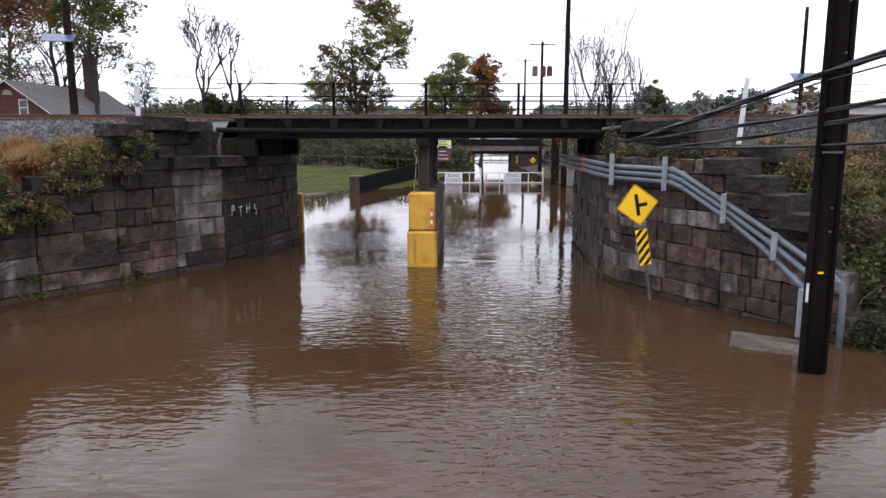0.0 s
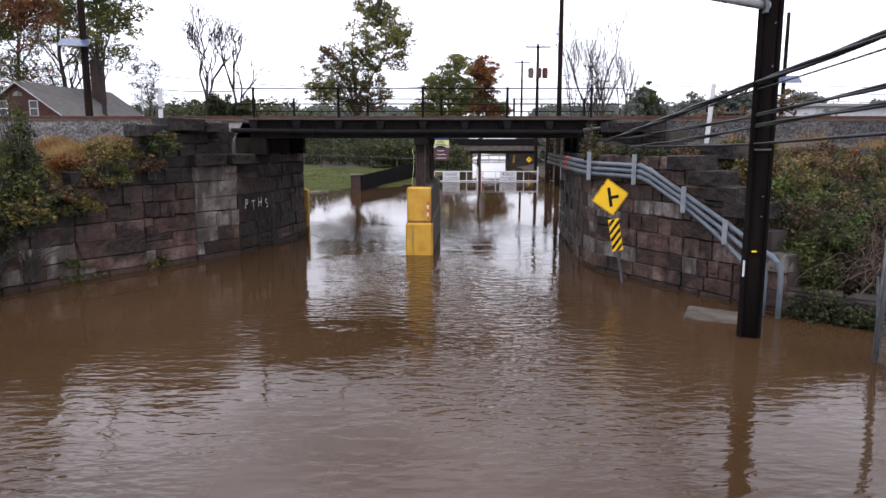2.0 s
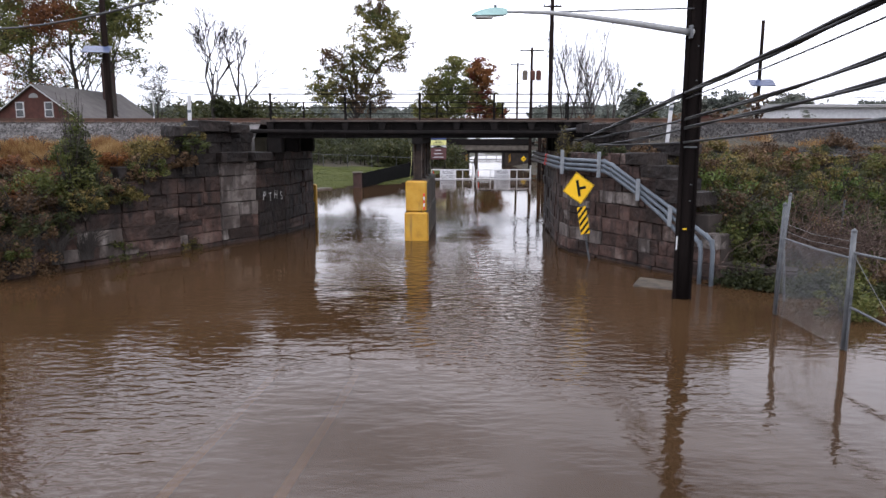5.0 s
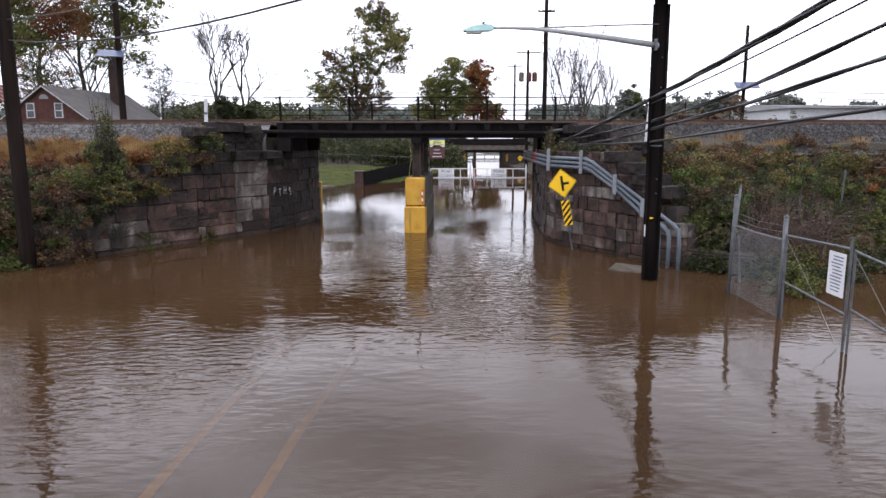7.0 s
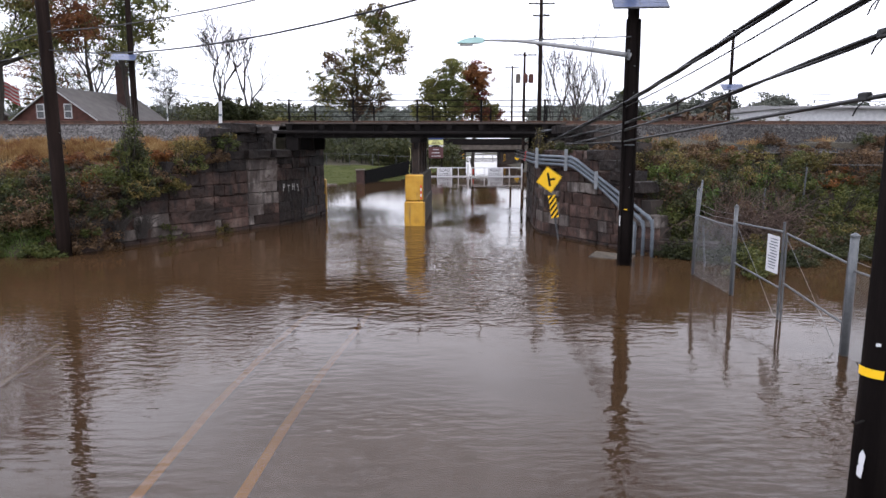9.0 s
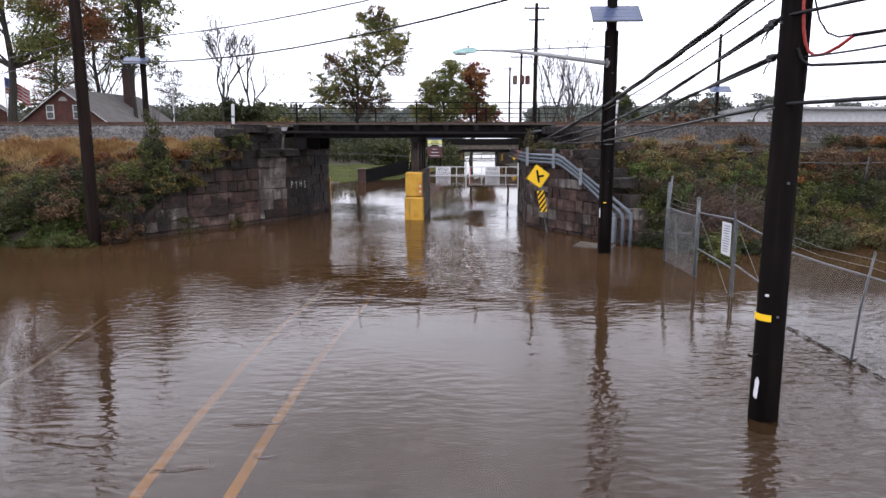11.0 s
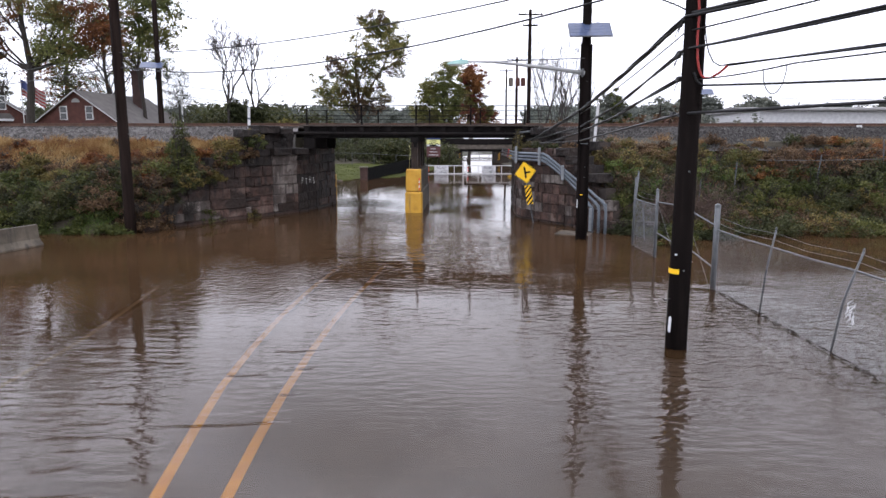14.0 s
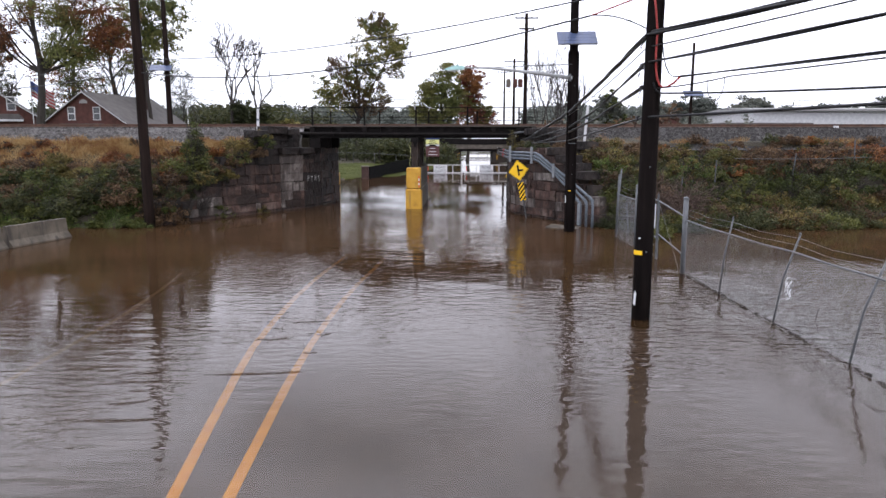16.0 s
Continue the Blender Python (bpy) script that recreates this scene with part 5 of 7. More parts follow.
for k in range(150):
    y = wr.uniform(-12, 2.0)
    part("debris", Shape().tube([(FX + 0.0, y, wr.uniform(0.0, 0.05)), (FX - 0.03, y + wr.uniform(-0.12, 0.12), wr.uniform(0.0, 0.05)), (FX, y + wr.uniform(-0.2, 0.2), wr.uniform(0.0, 0.06))], wr.uniform(0.004, 0.012), 5), BARK, fence)
rag = Shape()
for k in range(7):
    y0, z0 = -3.62 + wr.uniform(-0.1, 0.1), 1.06 - 0.05 * k
    rag.tube([(FX + 0.24, y0, z0), (FX + 0.21, y0 + wr.uniform(-0.1, 0.1), z0 - 0.07), (FX + 0.20, y0 + wr.uniform(-0.12, 0.12), z0 - 0.15), (FX + 0.18, y0 + wr.uniform(-0.15, 0.15), z0 - 0.2)], [0.006, 0.014, 0.010, 0.004], 5)
part("caught_rag", rag, WHITEPAINT, fence, "scrap of white plastic caught in the mesh")
part("caught_stick", Shape().tube([(FX + 0.03, -5.15, 0.75), (FX + 0.05, -5.05, 0.5), (FX + 0.03, -5.2, 0.3)], 0.008, 5), BARK, fence)

gate = thing("fence_gate", (FX, 4.6, -0.4), "double tube-framed fence gate standing in the water", "gate")
for ya, yb in ((7.1, 4.72), (4.58, 2.27)):
    za, zb = (1.92, 1.98) if ya > 5 else (1.98, 1.72)
    leaf = part("gate_leaf", Shape().tube([(FX, ya, za - 0.02), (FX, yb, zb)], 0.024, 8).tube([(FX, ya, 0.86), (FX, yb, 0.72 if ya > 5 else 0.58)], 0.024, 8).tube([(FX, yb, -0.5), (FX, yb, zb + 0.22)], 0.028, 8).tube([(FX, ya, -0.5), (FX, ya, za)], 0.024, 8), GALV, gate)
    part("tie_wire", Shape().tube([(FX, ya, za - 0.1), (FX, (ya + yb) / 2, 0.9), (FX, yb + 0.2, 0.05)], 0.006, 4), WIRE, leaf)
notice = thing("notice_board", (FX - 0.05, 5.0, 1.1), "white notice with lines of small print wired to the gate", "sign")
part("panel", Shape().box(FX - 0.05, 4.78, 1.02, FX - 0.04, 5.34, 1.86), SIGNWHITE, notice)
for k in range(11):
    z = 1.78 - k * 0.066
    a = wr.uniform(0.0, 0.12)
    part("text_bar", Shape().box(FX - 0.054, 4.83 + a, z - 0.014, FX - 0.0505, 5.29 - wr.uniform(0, 0.12), z + 0.010), CONDUIT, notice)
# broken boundary fence up the slope
for k, (x, y) in enumerate(((9.0, 11.2), (12.5, 15.2), (14.5, 16.2), (18.5, 16.6), (22, 17.0), (26, 17.2))):
    z = ground_height(x, y)
    f2 = thing("fence_post", (x, y, z), "thin old metal fence post in the bushes", "fence post", "old fence posts")
    part("post", Shape().tube([(x, y, z - 0.3), (x + wr.uniform(-0.4, 0.3), y, z + 1.9)], 0.03, 7), GALV, f2)
old = thing("old_wire_fence", (16, 16.4, 3.4), "sagging old wire strand across the bushes", "fence wire")
part("strand", Shape().tube(sag((15.2, 15.6, 3.05), (22.6, 16.6, 3.1), 0.05), 0.012, 5), GALV, old)

# ---------------- barrier ----------------
def jersey(at, length, turn, label):
    b = thing("concrete_barrier", at, label, "concrete barrier", "concrete barriers")
    prof2 = [(-0.30, -0.4), (-0.30, 0.05), (-0.13, 0.28), (-0.08, 0.78), (-0.06, 0.80), (0.06, 0.80), (0.08, 0.78), (0.13, 0.28), (0.30, 0.05), (0.30, -0.4)]
    m = Matrix.Translation(at) @ Matrix.Rotation(radians(turn), 4, "Z") @ Matrix.Rotation(radians(90), 4, "X")
    part("body", Shape().prism(prof2, -length / 2, length / 2, m), PIERSIDE, b)


jersey((-14.95, 8.65, 0), 2.9, -14, "stained concrete road barrier at the edge of the flood")
jersey((-15.55, 5.6, 0), 2.9, -8, "stained concrete road barrier at the edge of the flood")

# ---------------- graffiti ----------------
graf = thing("graffiti", (-6.7, 22.9, 1.7), "white hand-painted letters on the sooty abutment", "graffiti")
way = Vector((0.66, 1.9, 0)).normalized()
gmx = Matrix(((way.x, 0, way.y, 0), (way.y, 0, -way.x, 0), (0, 1, 0, 0), (0, 0, 0, 1)))
for k, ch in enumerate("PTHS"):
    c = Vector((-6.93, 22.15, 0)) + way * (0.1 + 0.42 * k) + Vector((way.y, -way.x, 0)) * 0.055
    words(ch, 0.50, Matrix.Translation((c.x, c.y, 1.72 - 0.07 * (k % 2))) @ gmx @ Matrix.Rotation(radians((-6, 4, -3, 8)[k]), 4, "Z") @ Matrix.Diagonal((0.7, 1, 1, 1)), CHALK, graf)

# ---------------- vegetation ----------------
def leaf_cloud(centres, radii, per, size, flat=0.6):
    """Leaf blades scattered through ellipsoid clumps: positions, half lengths and half widths."""
    c, r = np.repeat(centres, per, 0), np.repeat(radii, per, 0)
    k = len(c)
    d = unit(k)
    rad = rng.random(k) ** 0.45
    pos = c + d * r * rad[:, None]
    a = unit(k)
    a[:, 2] = a[:, 2] * flat - 0.15
    a /= np.linalg.norm(a, axis=1)[:, None]
    b = np.cross(a, unit(k))
    b /= np.linalg.norm(b, axis=1)[:, None] + 1e-9
    s = size * rng.uniform(0.6, 1.5, k)[:, None]
    return pos, a * s, b * s * 0.55


def clump_points(centre, dims, n, seed):
    """Clump centres inside an uneven dome."""
    r = np.random.default_rng(seed)
    d = r.normal(size=(n, 3))
    d /= np.linalg.norm(d, axis=1)[:, None]
    d[:, 2] = np.abs(d[:, 2]) * 0.95
    rad = r.random(n) ** 0.4 * r.uniform(0.75, 1.12, n)
    return np.asarray(centre) + d * rad[:, None] * np.asarray(dims)


def stems(shape, base, dims, n, seed, r0=0.018):
    q = random.Random(seed)
    for _ in range(n):
        a, t = q.uniform(0, 6.28), q.uniform(0.3, 0.95)
        tip = Vector((base[0] + math.cos(a) * dims[0] * t, base[1] + math.sin(a) * dims[1] * t, base[2] + dims[2] * q.uniform(0.6, 1.15)))
        mid = Vector(base).lerp(tip, 0.5) + Vector((q.uniform(-0.1, 0.1), q.uniform(-0.1, 0.1), 0.12))
        shape.tube([Vector(base) + Vector((q.uniform(-0.15, 0.15), q.uniform(-0.15, 0.15), -0.25)), mid, tip], [r0, r0 * 0.7, r0 * 0.25], 4, False)


def bush(x, y, dims, tint, label, seed, size=0.046, n=26, per=46, z=None, group="bushes on the bank", name="bush", twigs=24):
    z = ground_height(x, y) if z is None else z
    z = max(z, -0.1)
    b = thing(name, (x, y, z), label, "bush", group)
    s = Shape()
    stems(s, (x, y, z), dims, twigs, seed)
    tagged(part("brush", s, BARK, b), kind="stuff")
    c = clump_points((x, y, z + dims[2] * 0.12), dims, n, seed)
    rad = np.random.default_rng(seed + 1).uniform(0.16, 0.36, (n, 1)) * min(1.0, max(dims)) * np.array([[1, 1, 0.8]])
    me = quads("leaves", *leaf_cloud(c, rad, per, size), LEAF[tint])
    under(new("leaves", me), b)
    return b


LBL = {"green": "leafy green bush on the embankment", "bright": "fresh green bush on the embankment", "dark": "dark green shrub on the embankment", "olive": "yellowing olive shrub on the embankment", "rust": "rust-brown autumn shrub on the embankment", "red": "reddish autumn creeper on the embankment", "brown": "withered brown shrub on the embankment"}
br = random.Random(21)


def drift(kinds, x, y, seed):
    """A tint that stays much the same over a few metres of bank."""
    v = 0.5 + 0.85 * noise.noise(Vector((x * 0.42, y * 0.42, seed))) + br.uniform(-0.10, 0.10)
    return kinds[min(len(kinds) - 1, max(0, int(v * len(kinds))))]


# west bank: low growth by the water, taller shrubs mid slope, dry grass above
for k in range(92):
    x = br.uniform(-32, -11.8) if k > 12 else br.uniform(-16, -11.6)
    t = br.random()
    y = 13.7 + t * 3.3 + (0.3 if x < -20 else 0)
    tint = drift(["green", "dark", "brown", "dark", "brown", "brown"] if t < 0.5 else ["rust", "brown", "olive", "brown", "rust", "brown"], x, y, 4.0)
    d = br.uniform(0.7, 1.35) * (0.72 if t > 0.55 else 1.0)
    bush(x, y, (d, d * 0.85, d * br.uniform(0.75, 1.1)), tint, LBL[tint], 1000 + k, n=34, per=58)
for x, y, d, tint in ((-11.4, 16.3, (0.75, 0.7, 1.9), "green"), (-11.5, 16.9, (0.55, 0.5, 2.6), "green"), (-11.3, 16.6, (0.6, 0.55, 2.0), "dark"), (-10.6, 17.4, (0.9, 0.8, 0.9), "green"), (-9.9, 18.6, (0.85, 0.7, 0.75), "olive"), (-9.2, 19.4, (0.75, 0.6, 0.7), "olive"), (-12.2, 15.6, (1.1, 0.9, 1.2), "green"), (-13.0, 14.6, (1.0, 0.8, 1.0), "green"), (-9.4, 19.5, (0.5, 0.4, 0.5), "red"), (-10.8, 17.9, (0.6, 0.5, 0.5), "rust"), (-12.6, 16.6, (0.8, 0.7, 0.6), "red"), (-14.2, 15.9, (1.2, 1.0, 1.1), "dark"), (-15.6, 15.0, (1.2, 1.0, 1.3), "green")):
    bush(x, y, d, tint, LBL[tint], int(2000 + x * 31 + y * 17), n=34, per=55)
# small rusty shrubs in the dry grass
for k in range(16):
    x, d = br.uniform(-26, -10.6), br.uniform(0.3, 0.6)
    bush(x, br.uniform(17.4, 19.6) if x < -12 else 18.6, (d, d * 0.9, d * 0.9), br.choice(("rust", "rust", "brown")), "small rusty shrub in the dry grass", 9200 + k, n=16, per=40)
# brush on the open stretch of the east slope
for k, (x, y) in enumerate([(15.2 + 1.1 * (k % 6), 13.6 + 1.0 * (k // 6)) for k in range(18)]):
    bush(x, y, (1.0, 0.85, 0.8), ("dark", "brown", "olive", "green")[k % 4], "low tangled brush on the embankment", 9300 + k, n=32, per=55)
# dark growth behind the east wing wall
for k, (x, y) in enumerate(((5.6, 18.6), (6.3, 18.9), (5.3, 19.6), (6.0, 17.6), (7.0, 17.6))):
    bush(x, y, (0.55, 0.5, 0.42), ("dark", "brown", "olive")[k % 3], "tangled creeper behind the stone wall", 9100 + k, z=3.42, n=18, per=44, group="creepers on the wall", name="creeper", twigs=20)
# creepers and brush over the top of the west wall
for k in range(30):
    f = k / 29
    x, y = float(np.interp(f, [0, 0.3, 0.6, 1], [-12.1, -11.2, -10.1, -8.7])), float(np.interp(f, [0, 0.3, 0.6, 1], [14.0, 15.7, 17.4, 19.3]))
    x, y = x - br.uniform(-0.25, 0.5), y + br.uniform(-0.2, 0.3)
    tint = br.choice(["brown", "dark", "dark", "olive", "green"] if f < 0.7 else ["olive", "olive", "green", "brown"])
    d = br.uniform(0.45, 0.85)
    bush(x, y, (d, d * 0.8, d * 0.9), tint, "tangled creeper hanging over the stone wall", 2500 + k, z=left_top(x, y) - br.uniform(0.25, 0.75), n=22, per=44, group="creepers on the wall", name="creeper", twigs=26)
for k, (x, y) in enumerate(((-11.9, 14.3), (-11.4, 15.0), (-12.3, 13.9), (-10.9, 15.9))):
    b = thing("dead_brush", (x, y, 0.2), "grey-brown dead brush trailing over the wall into the water", "bush", "brushwood tangles")
    s = Shape()
    stems(s, (x, y, 0.5), (1.0, 0.9, 0.8), 70, 90 + k, 0.012)
    tagged(part("brush", s, BARKGREY, b), kind="stuff")
# east bank
for k in range(135):
    x = br.uniform(9.2, 38) if k > 16 else br.uniform(8.6, 13)
    t = br.random()
    y = 14.9 + t * 4.3 - (1.6 if x < 10.5 else 0)
    tint = drift(["bright", "green", "dark", "green", "dark", "brown"] if t < 0.6 else ["olive", "green", "brown", "rust" if x > 15 else "olive", "brown", "rust" if x > 15 else "brown"], x, y, 8.0)
    d = br.uniform(0.75, 1.45)
    high = max(0.22, min(d * br.uniform(0.75, 1.05), 3.45 - ground_height(x, y)))
    bush(x, y, (d, d * 0.85, high), tint, LBL[tint], 3000 + k, n=34, per=58)
for x, y, d, tint in ((9.0, 15.9, (0.95, 0.8, 1.2), "bright"), (9.9, 15.0, (1.1, 0.9, 1.3), "bright"), (8.9, 14.2, (0.7, 0.6, 0.9), "green"), (11.4, 14.6, (1.2, 1.0, 1.6), "brown"), (12.9, 15.2, (1.2, 0.9, 1.4), "green"), (14.3, 15.6, (1.2, 1.0, 1.3), "green"), (13.6, 16.6, (1.0, 0.9, 0.9), "brown"), (15.8, 15.9, (1.3, 1.0, 1.3), "green"), (10.4, 17.2, (1.0, 0.9, 0.7), "olive"), (8.6, 17.6, (0.7, 0.6, 0.5), "olive"), (17.6, 17.6, (1.3, 1.0, 0.75), "rust"), (20.5, 18.0, (1.5, 1.0, 0.6), "rust"), (23.5, 17.8, (1.5, 1.0, 0.7), "rust"), (11.2, 12.6, (0.7, 0.6, 0.7), "green"), (9.2, 12.9, (0.6, 0.5, 0.6), "green"), (9.7, 9.8, (0.7, 0.7, 0.8), "green")):
    bush(x, y, d, tint, LBL[tint], int(4000 + x * 31 + y * 17), n=36, per=55)
# low scrub that fills the foot of both banks, past counting
def scrub(name, spots, tint, label, size=0.046, n=28, per=46):
    c, rad = [], []
    for k, (x, y, d) in enumerate(spots):
        z = max(ground_height(x, y), -0.1)
        c.append(clump_points((x, y, z + d * 0.1), (d, d * 0.8, d * 0.8), n, 7000 + k))
        rad.append(rng.uniform(0.16, 0.36, (n, 1)) * min(1.0, d) * np.array([[1, 1, 0.8]]))
    tagged(new(name, quads(name, *leaf_cloud(np.concatenate(c), np.concatenate(rad), per, size), LEAF[tint])), label, "undergrowth", kind="stuff")


for tint, share in (("dark", 34), ("olive", 18), ("brown", 30), ("green", 20)):
    scrub("undergrowth", [(br.uniform(10.2, 30), br.uniform(12.3, 15.6), br.uniform(0.7, 1.2)) for _ in range(share)], tint, "low " + tint + " undergrowth at the foot of the east bank")
for tint, share in (("dark", 16), ("olive", 5), ("brown", 20), ("green", 18)):
    scrub("undergrowth", [(br.uniform(-34, -13.5), br.uniform(14.2, 15.8), br.uniform(0.7, 1.15)) for _ in range(share)], tint, "low " + tint + " undergrowth at the foot of the west bank")
for tint, share in (("brown", 52), ("rust", 12), ("olive", 24), ("dark", 22)):
    scrub("undergrowth", [(br.uniform(8.8, 36), br.uniform(16.8, 20.2), br.uniform(0.4, 0.65)) for _ in range(int(share * 1.3))], tint, "low " + tint + " scrub at the top of the east bank", 0.04, 22, 44)
scrub("edge_plants", [(br.uniform(-24, -12.4), br.uniform(12.95, 14.3), br.uniform(0.3, 0.62)) for _ in range(56)], "green", "low leafy green plants at the water's edge", 0.05, 16, 44)
scrub("wall_foot_growth", [(float(np.interp(f, [0, 0.35, 1], [8.3, 9.2, 11.6])) + 0.3, float(np.interp(f, [0, 0.35, 1], [13.1, 12.1, 11.3])) + br.uniform(-0.2, 0.3), br.uniform(0.5, 0.8)) for f in (0, 0.12, 0.25, 0.38, 0.5, 0.62, 0.75, 0.88, 1.0)], "dark", "dark growth along the low end of the east wall", 0.046, 28, 50)
# bare brushwood tangle by the fence
def tangle(shape, base, dims, n, seed, r0):
    """Looping vines and twigs that arch up and fall back."""
    q = random.Random(seed)
    for _ in range(n):
        p = Vector(base) + Vector((q.uniform(-1, 1) * dims[0] * 0.6, q.uniform(-1, 1) * dims[1] * 0.6, q.uniform(-0.2, 0.3) * dims[2]))
        way = Vector((q.uniform(-1, 1), q.uniform(-1, 1), q.uniform(0.2, 1.4))).normalized()
        pts, step = [p], dims[2] * q.uniform(0.10, 0.2)
        for k in range(7):
            way = (way + Vector((q.uniform(-0.6, 0.6), q.uniform(-0.6, 0.6), q.uniform(-0.75, 0.35)))).normalized()
            p = p + way * step
            pts.append(p)
        shape.tube(pts, [r0 * (1 - 0.1 * k) for k in range(8)], 4, False)


for k in range(6):
    x, y = 10.3 + 0.5 * k, 13.5 + 0.35 * (k % 3)
    z = max(ground_height(x, y), 0)
    b = thing("brushwood", (x, y, z), "tangle of bare grey-brown twigs and vines on the bank", "bush", "brushwood tangles")
    s = Shape()
    tangle(s, (x, y, z + 0.6), (0.9, 0.7, 1.9), 85, 60 + k, 0.013)
    tagged(part("brush", s, BARKBROWN, b), kind="stuff")
# small evergreen sprig on the abutment, and the dark conifer on the west slope
bush(4.72, 19.4, (0.18, 0.18, 0.95), "olive", "small yellow-green sprig growing from the wall top", 5001, z=3.4, n=22, per=26, size=0.035, name="wall_sprig")


def grass_patch(name, spots, h, w, material, label, lean=0.35):
    k = len(spots)
    c = np.asarray(spots, float)
    tuft = np.array([0.75 + 1.1 * noise.noise(Vector((p[0] * 1.1, p[1] * 1.1, 1.0))) for p in spots])
    hh = h * rng.uniform(0.55, 1.3, k) * np.clip(tuft, 0.3, 1.5)
    a = np.stack([rng.normal(0, lean, k) * hh, rng.normal(0, lean, k) * hh, hh], 1) * 0.5
    c = c + a
    th = rng.uniform(0, np.pi, k)
    b = np.stack([np.cos(th), np.sin(th), np.zeros(k)], 1) * (w * rng.uniform(0.7, 1.4, k))[:, None]
    return tagged(new(name, quads(name, c, a, b, material)), label, "grass", kind="stuff")


def scatter(n, x0, x1, y0, y1, keep=lambda x, y: True):
    out = []
    for _ in range(n):
        x, y = br.uniform(x0, x1), br.uniform(y0, y1)
        if keep(x, y):
            out.append((x, y, ground_height(x, y) - 0.03))
    return out


dry_west = lambda x, y: noise.noise(Vector((x * 0.5, y * 0.5, 5))) > -0.35 and x < np.interp(y, [16, 19, 21.5, 22.4], [-11.8, -9.4, -8.4, -8.3])
grass_patch("dry_grass", scatter(66000, -34, -8.3, 16.3, 20.0, dry_west) + scatter(22000, -17, -8.3, 17.6, 20.1, dry_west), 0.40, 0.008, DRYGRASS, "tall straw-coloured dry grass at the top of the bank")
grass_patch("dry_grass", scatter(30000, 7.6, 38, 17.6, 21.6, lambda x, y: noise.noise(Vector((x * 0.6, y * 0.6, 9))) > 0.22), 0.32, 0.007, DRYGRASS, "straw-coloured and rusty dry grass at the top of the bank")
grass_patch("bank_grass", scatter(26000, -32, -12.2, 12.9, 14.7, lambda x, y: ground_height(x, y) > -0.05 and noise.noise(Vector((x * 0.7, y * 0.7, 2))) > -0.15), 0.34, 0.008, GREENGRASS, "fresh green grass at the water's edge")
grass_patch("bank_grass", scatter(26000, 9.5, 38, 11.6, 15.6, lambda x, y: ground_height(x, y) > -0.05), 0.42, 0.008, DRYGRASS, "withered brown grass at the water's edge")
grass_patch("lawn_blades", scatter(16000, -30, 0, 49, 80, lambda x, y: ground_height(x, y) > 0.0), 0.12, 0.02, LAWN, "mown green lawn beyond the bridge")


# ---------------- trees ----------------
def grow(shape, tips, p, way, length, r, depth, q, spread, keep_up, sides=5):
    """A limb that bends, tapers and forks."""
    pts, rad, n = [p], [r], 3
    for i in range(n):
        way = (way + Vector((q.uniform(-1, 1), q.uniform(-1, 1), q.uniform(-0.4, 0.9) * keep_up)) * 0.16).normalized()
        p = p + way * length / n
        pts.append(p)
        rad.append(max(0.022, r * (1 - 0.42 * (i + 1) / n)))
    shape.tube(pts, rad, sides if depth > 2 else 4 if depth > 1 else 3, False)
    if depth <= 2:
        tips.append((pts[-1], depth))
        tips.append((pts[-2], depth))
    if depth == 0:
        return
    for k in range(q.choice((2, 2, 3)) if depth > 1 else 2):
        side = Vector((q.uniform(-1, 1), q.uniform(-1, 1), q.uniform(-0.25, 0.5))).normalized()
        grow(shape, tips, pts[q.choice((-1, -1, -2))], (way + side * spread).normalized(), length * q.uniform(0.62, 0.86), r * q.uniform(0.58, 0.74), depth - 1, q, spread, keep_up, sides)


def stretch_to(shape, tips, top, height, half_width):
    """Scale what was grown above the fork so that it reaches the tree's height and width."""
    v = np.array(shape.v)
    up = v[:, 2] > top.z
    zmax = v[:, 2].max()
    wide = np.percentile(np.abs(v[up][:, :2] - np.array(top)[:2]), 98)
    kz, kw = (height - top.z) / max(0.1, zmax - top.z), half_width / max(0.1, wide)
    v[up, 2] = top.z + (v[up, 2] - top.z) * kz
    v[up, :2] = np.array(top)[:2] + (v[up, :2] - np.array(top)[:2]) * kw
    shape.v = [tuple(p) for p in v]


def bare_tree(base, height, trunk_share, r, half_width, label, seed, depth=6, spread=0.55, limbs=3, group="bare trees"):
    x, y = base
    z = ground_height(x, y)
    q = random.Random(seed)
    t = thing("tree", (x, y, z), label, "tree", group)
    s, tips = Shape(), []
    top = Vector((x + q.uniform(-0.2, 0.2), y, z + height * trunk_share))
    s.tube([(x, y, z - 0.4), (x, y, z + 0.3), (x + q.uniform(-0.1, 0.1), y, z + height * trunk_share * 0.5), top], [r * 1.4, r, r * 0.85, r * 0.7], 8, False)
    for i in range(limbs):
        a = 6.283 * (i + q.random() * 0.5) / limbs
        side = Vector((math.cos(a), math.sin(a) * 0.6, 0))
        grow(s, tips, top - Vector((0, 0, 0.02 * height * i)), (Vector((0, 0, 1)) + side * spread * q.uniform(0.4, 1.0)).normalized(), height * 0.2 * q.uniform(0.85, 1.1), r * q.uniform(0.5, 0.7), depth, q, spread, 1.2)
    stretch_to(s, tips, top, z + height, half_width)
    part("trunk", s, BARKGREY, t)
    return t


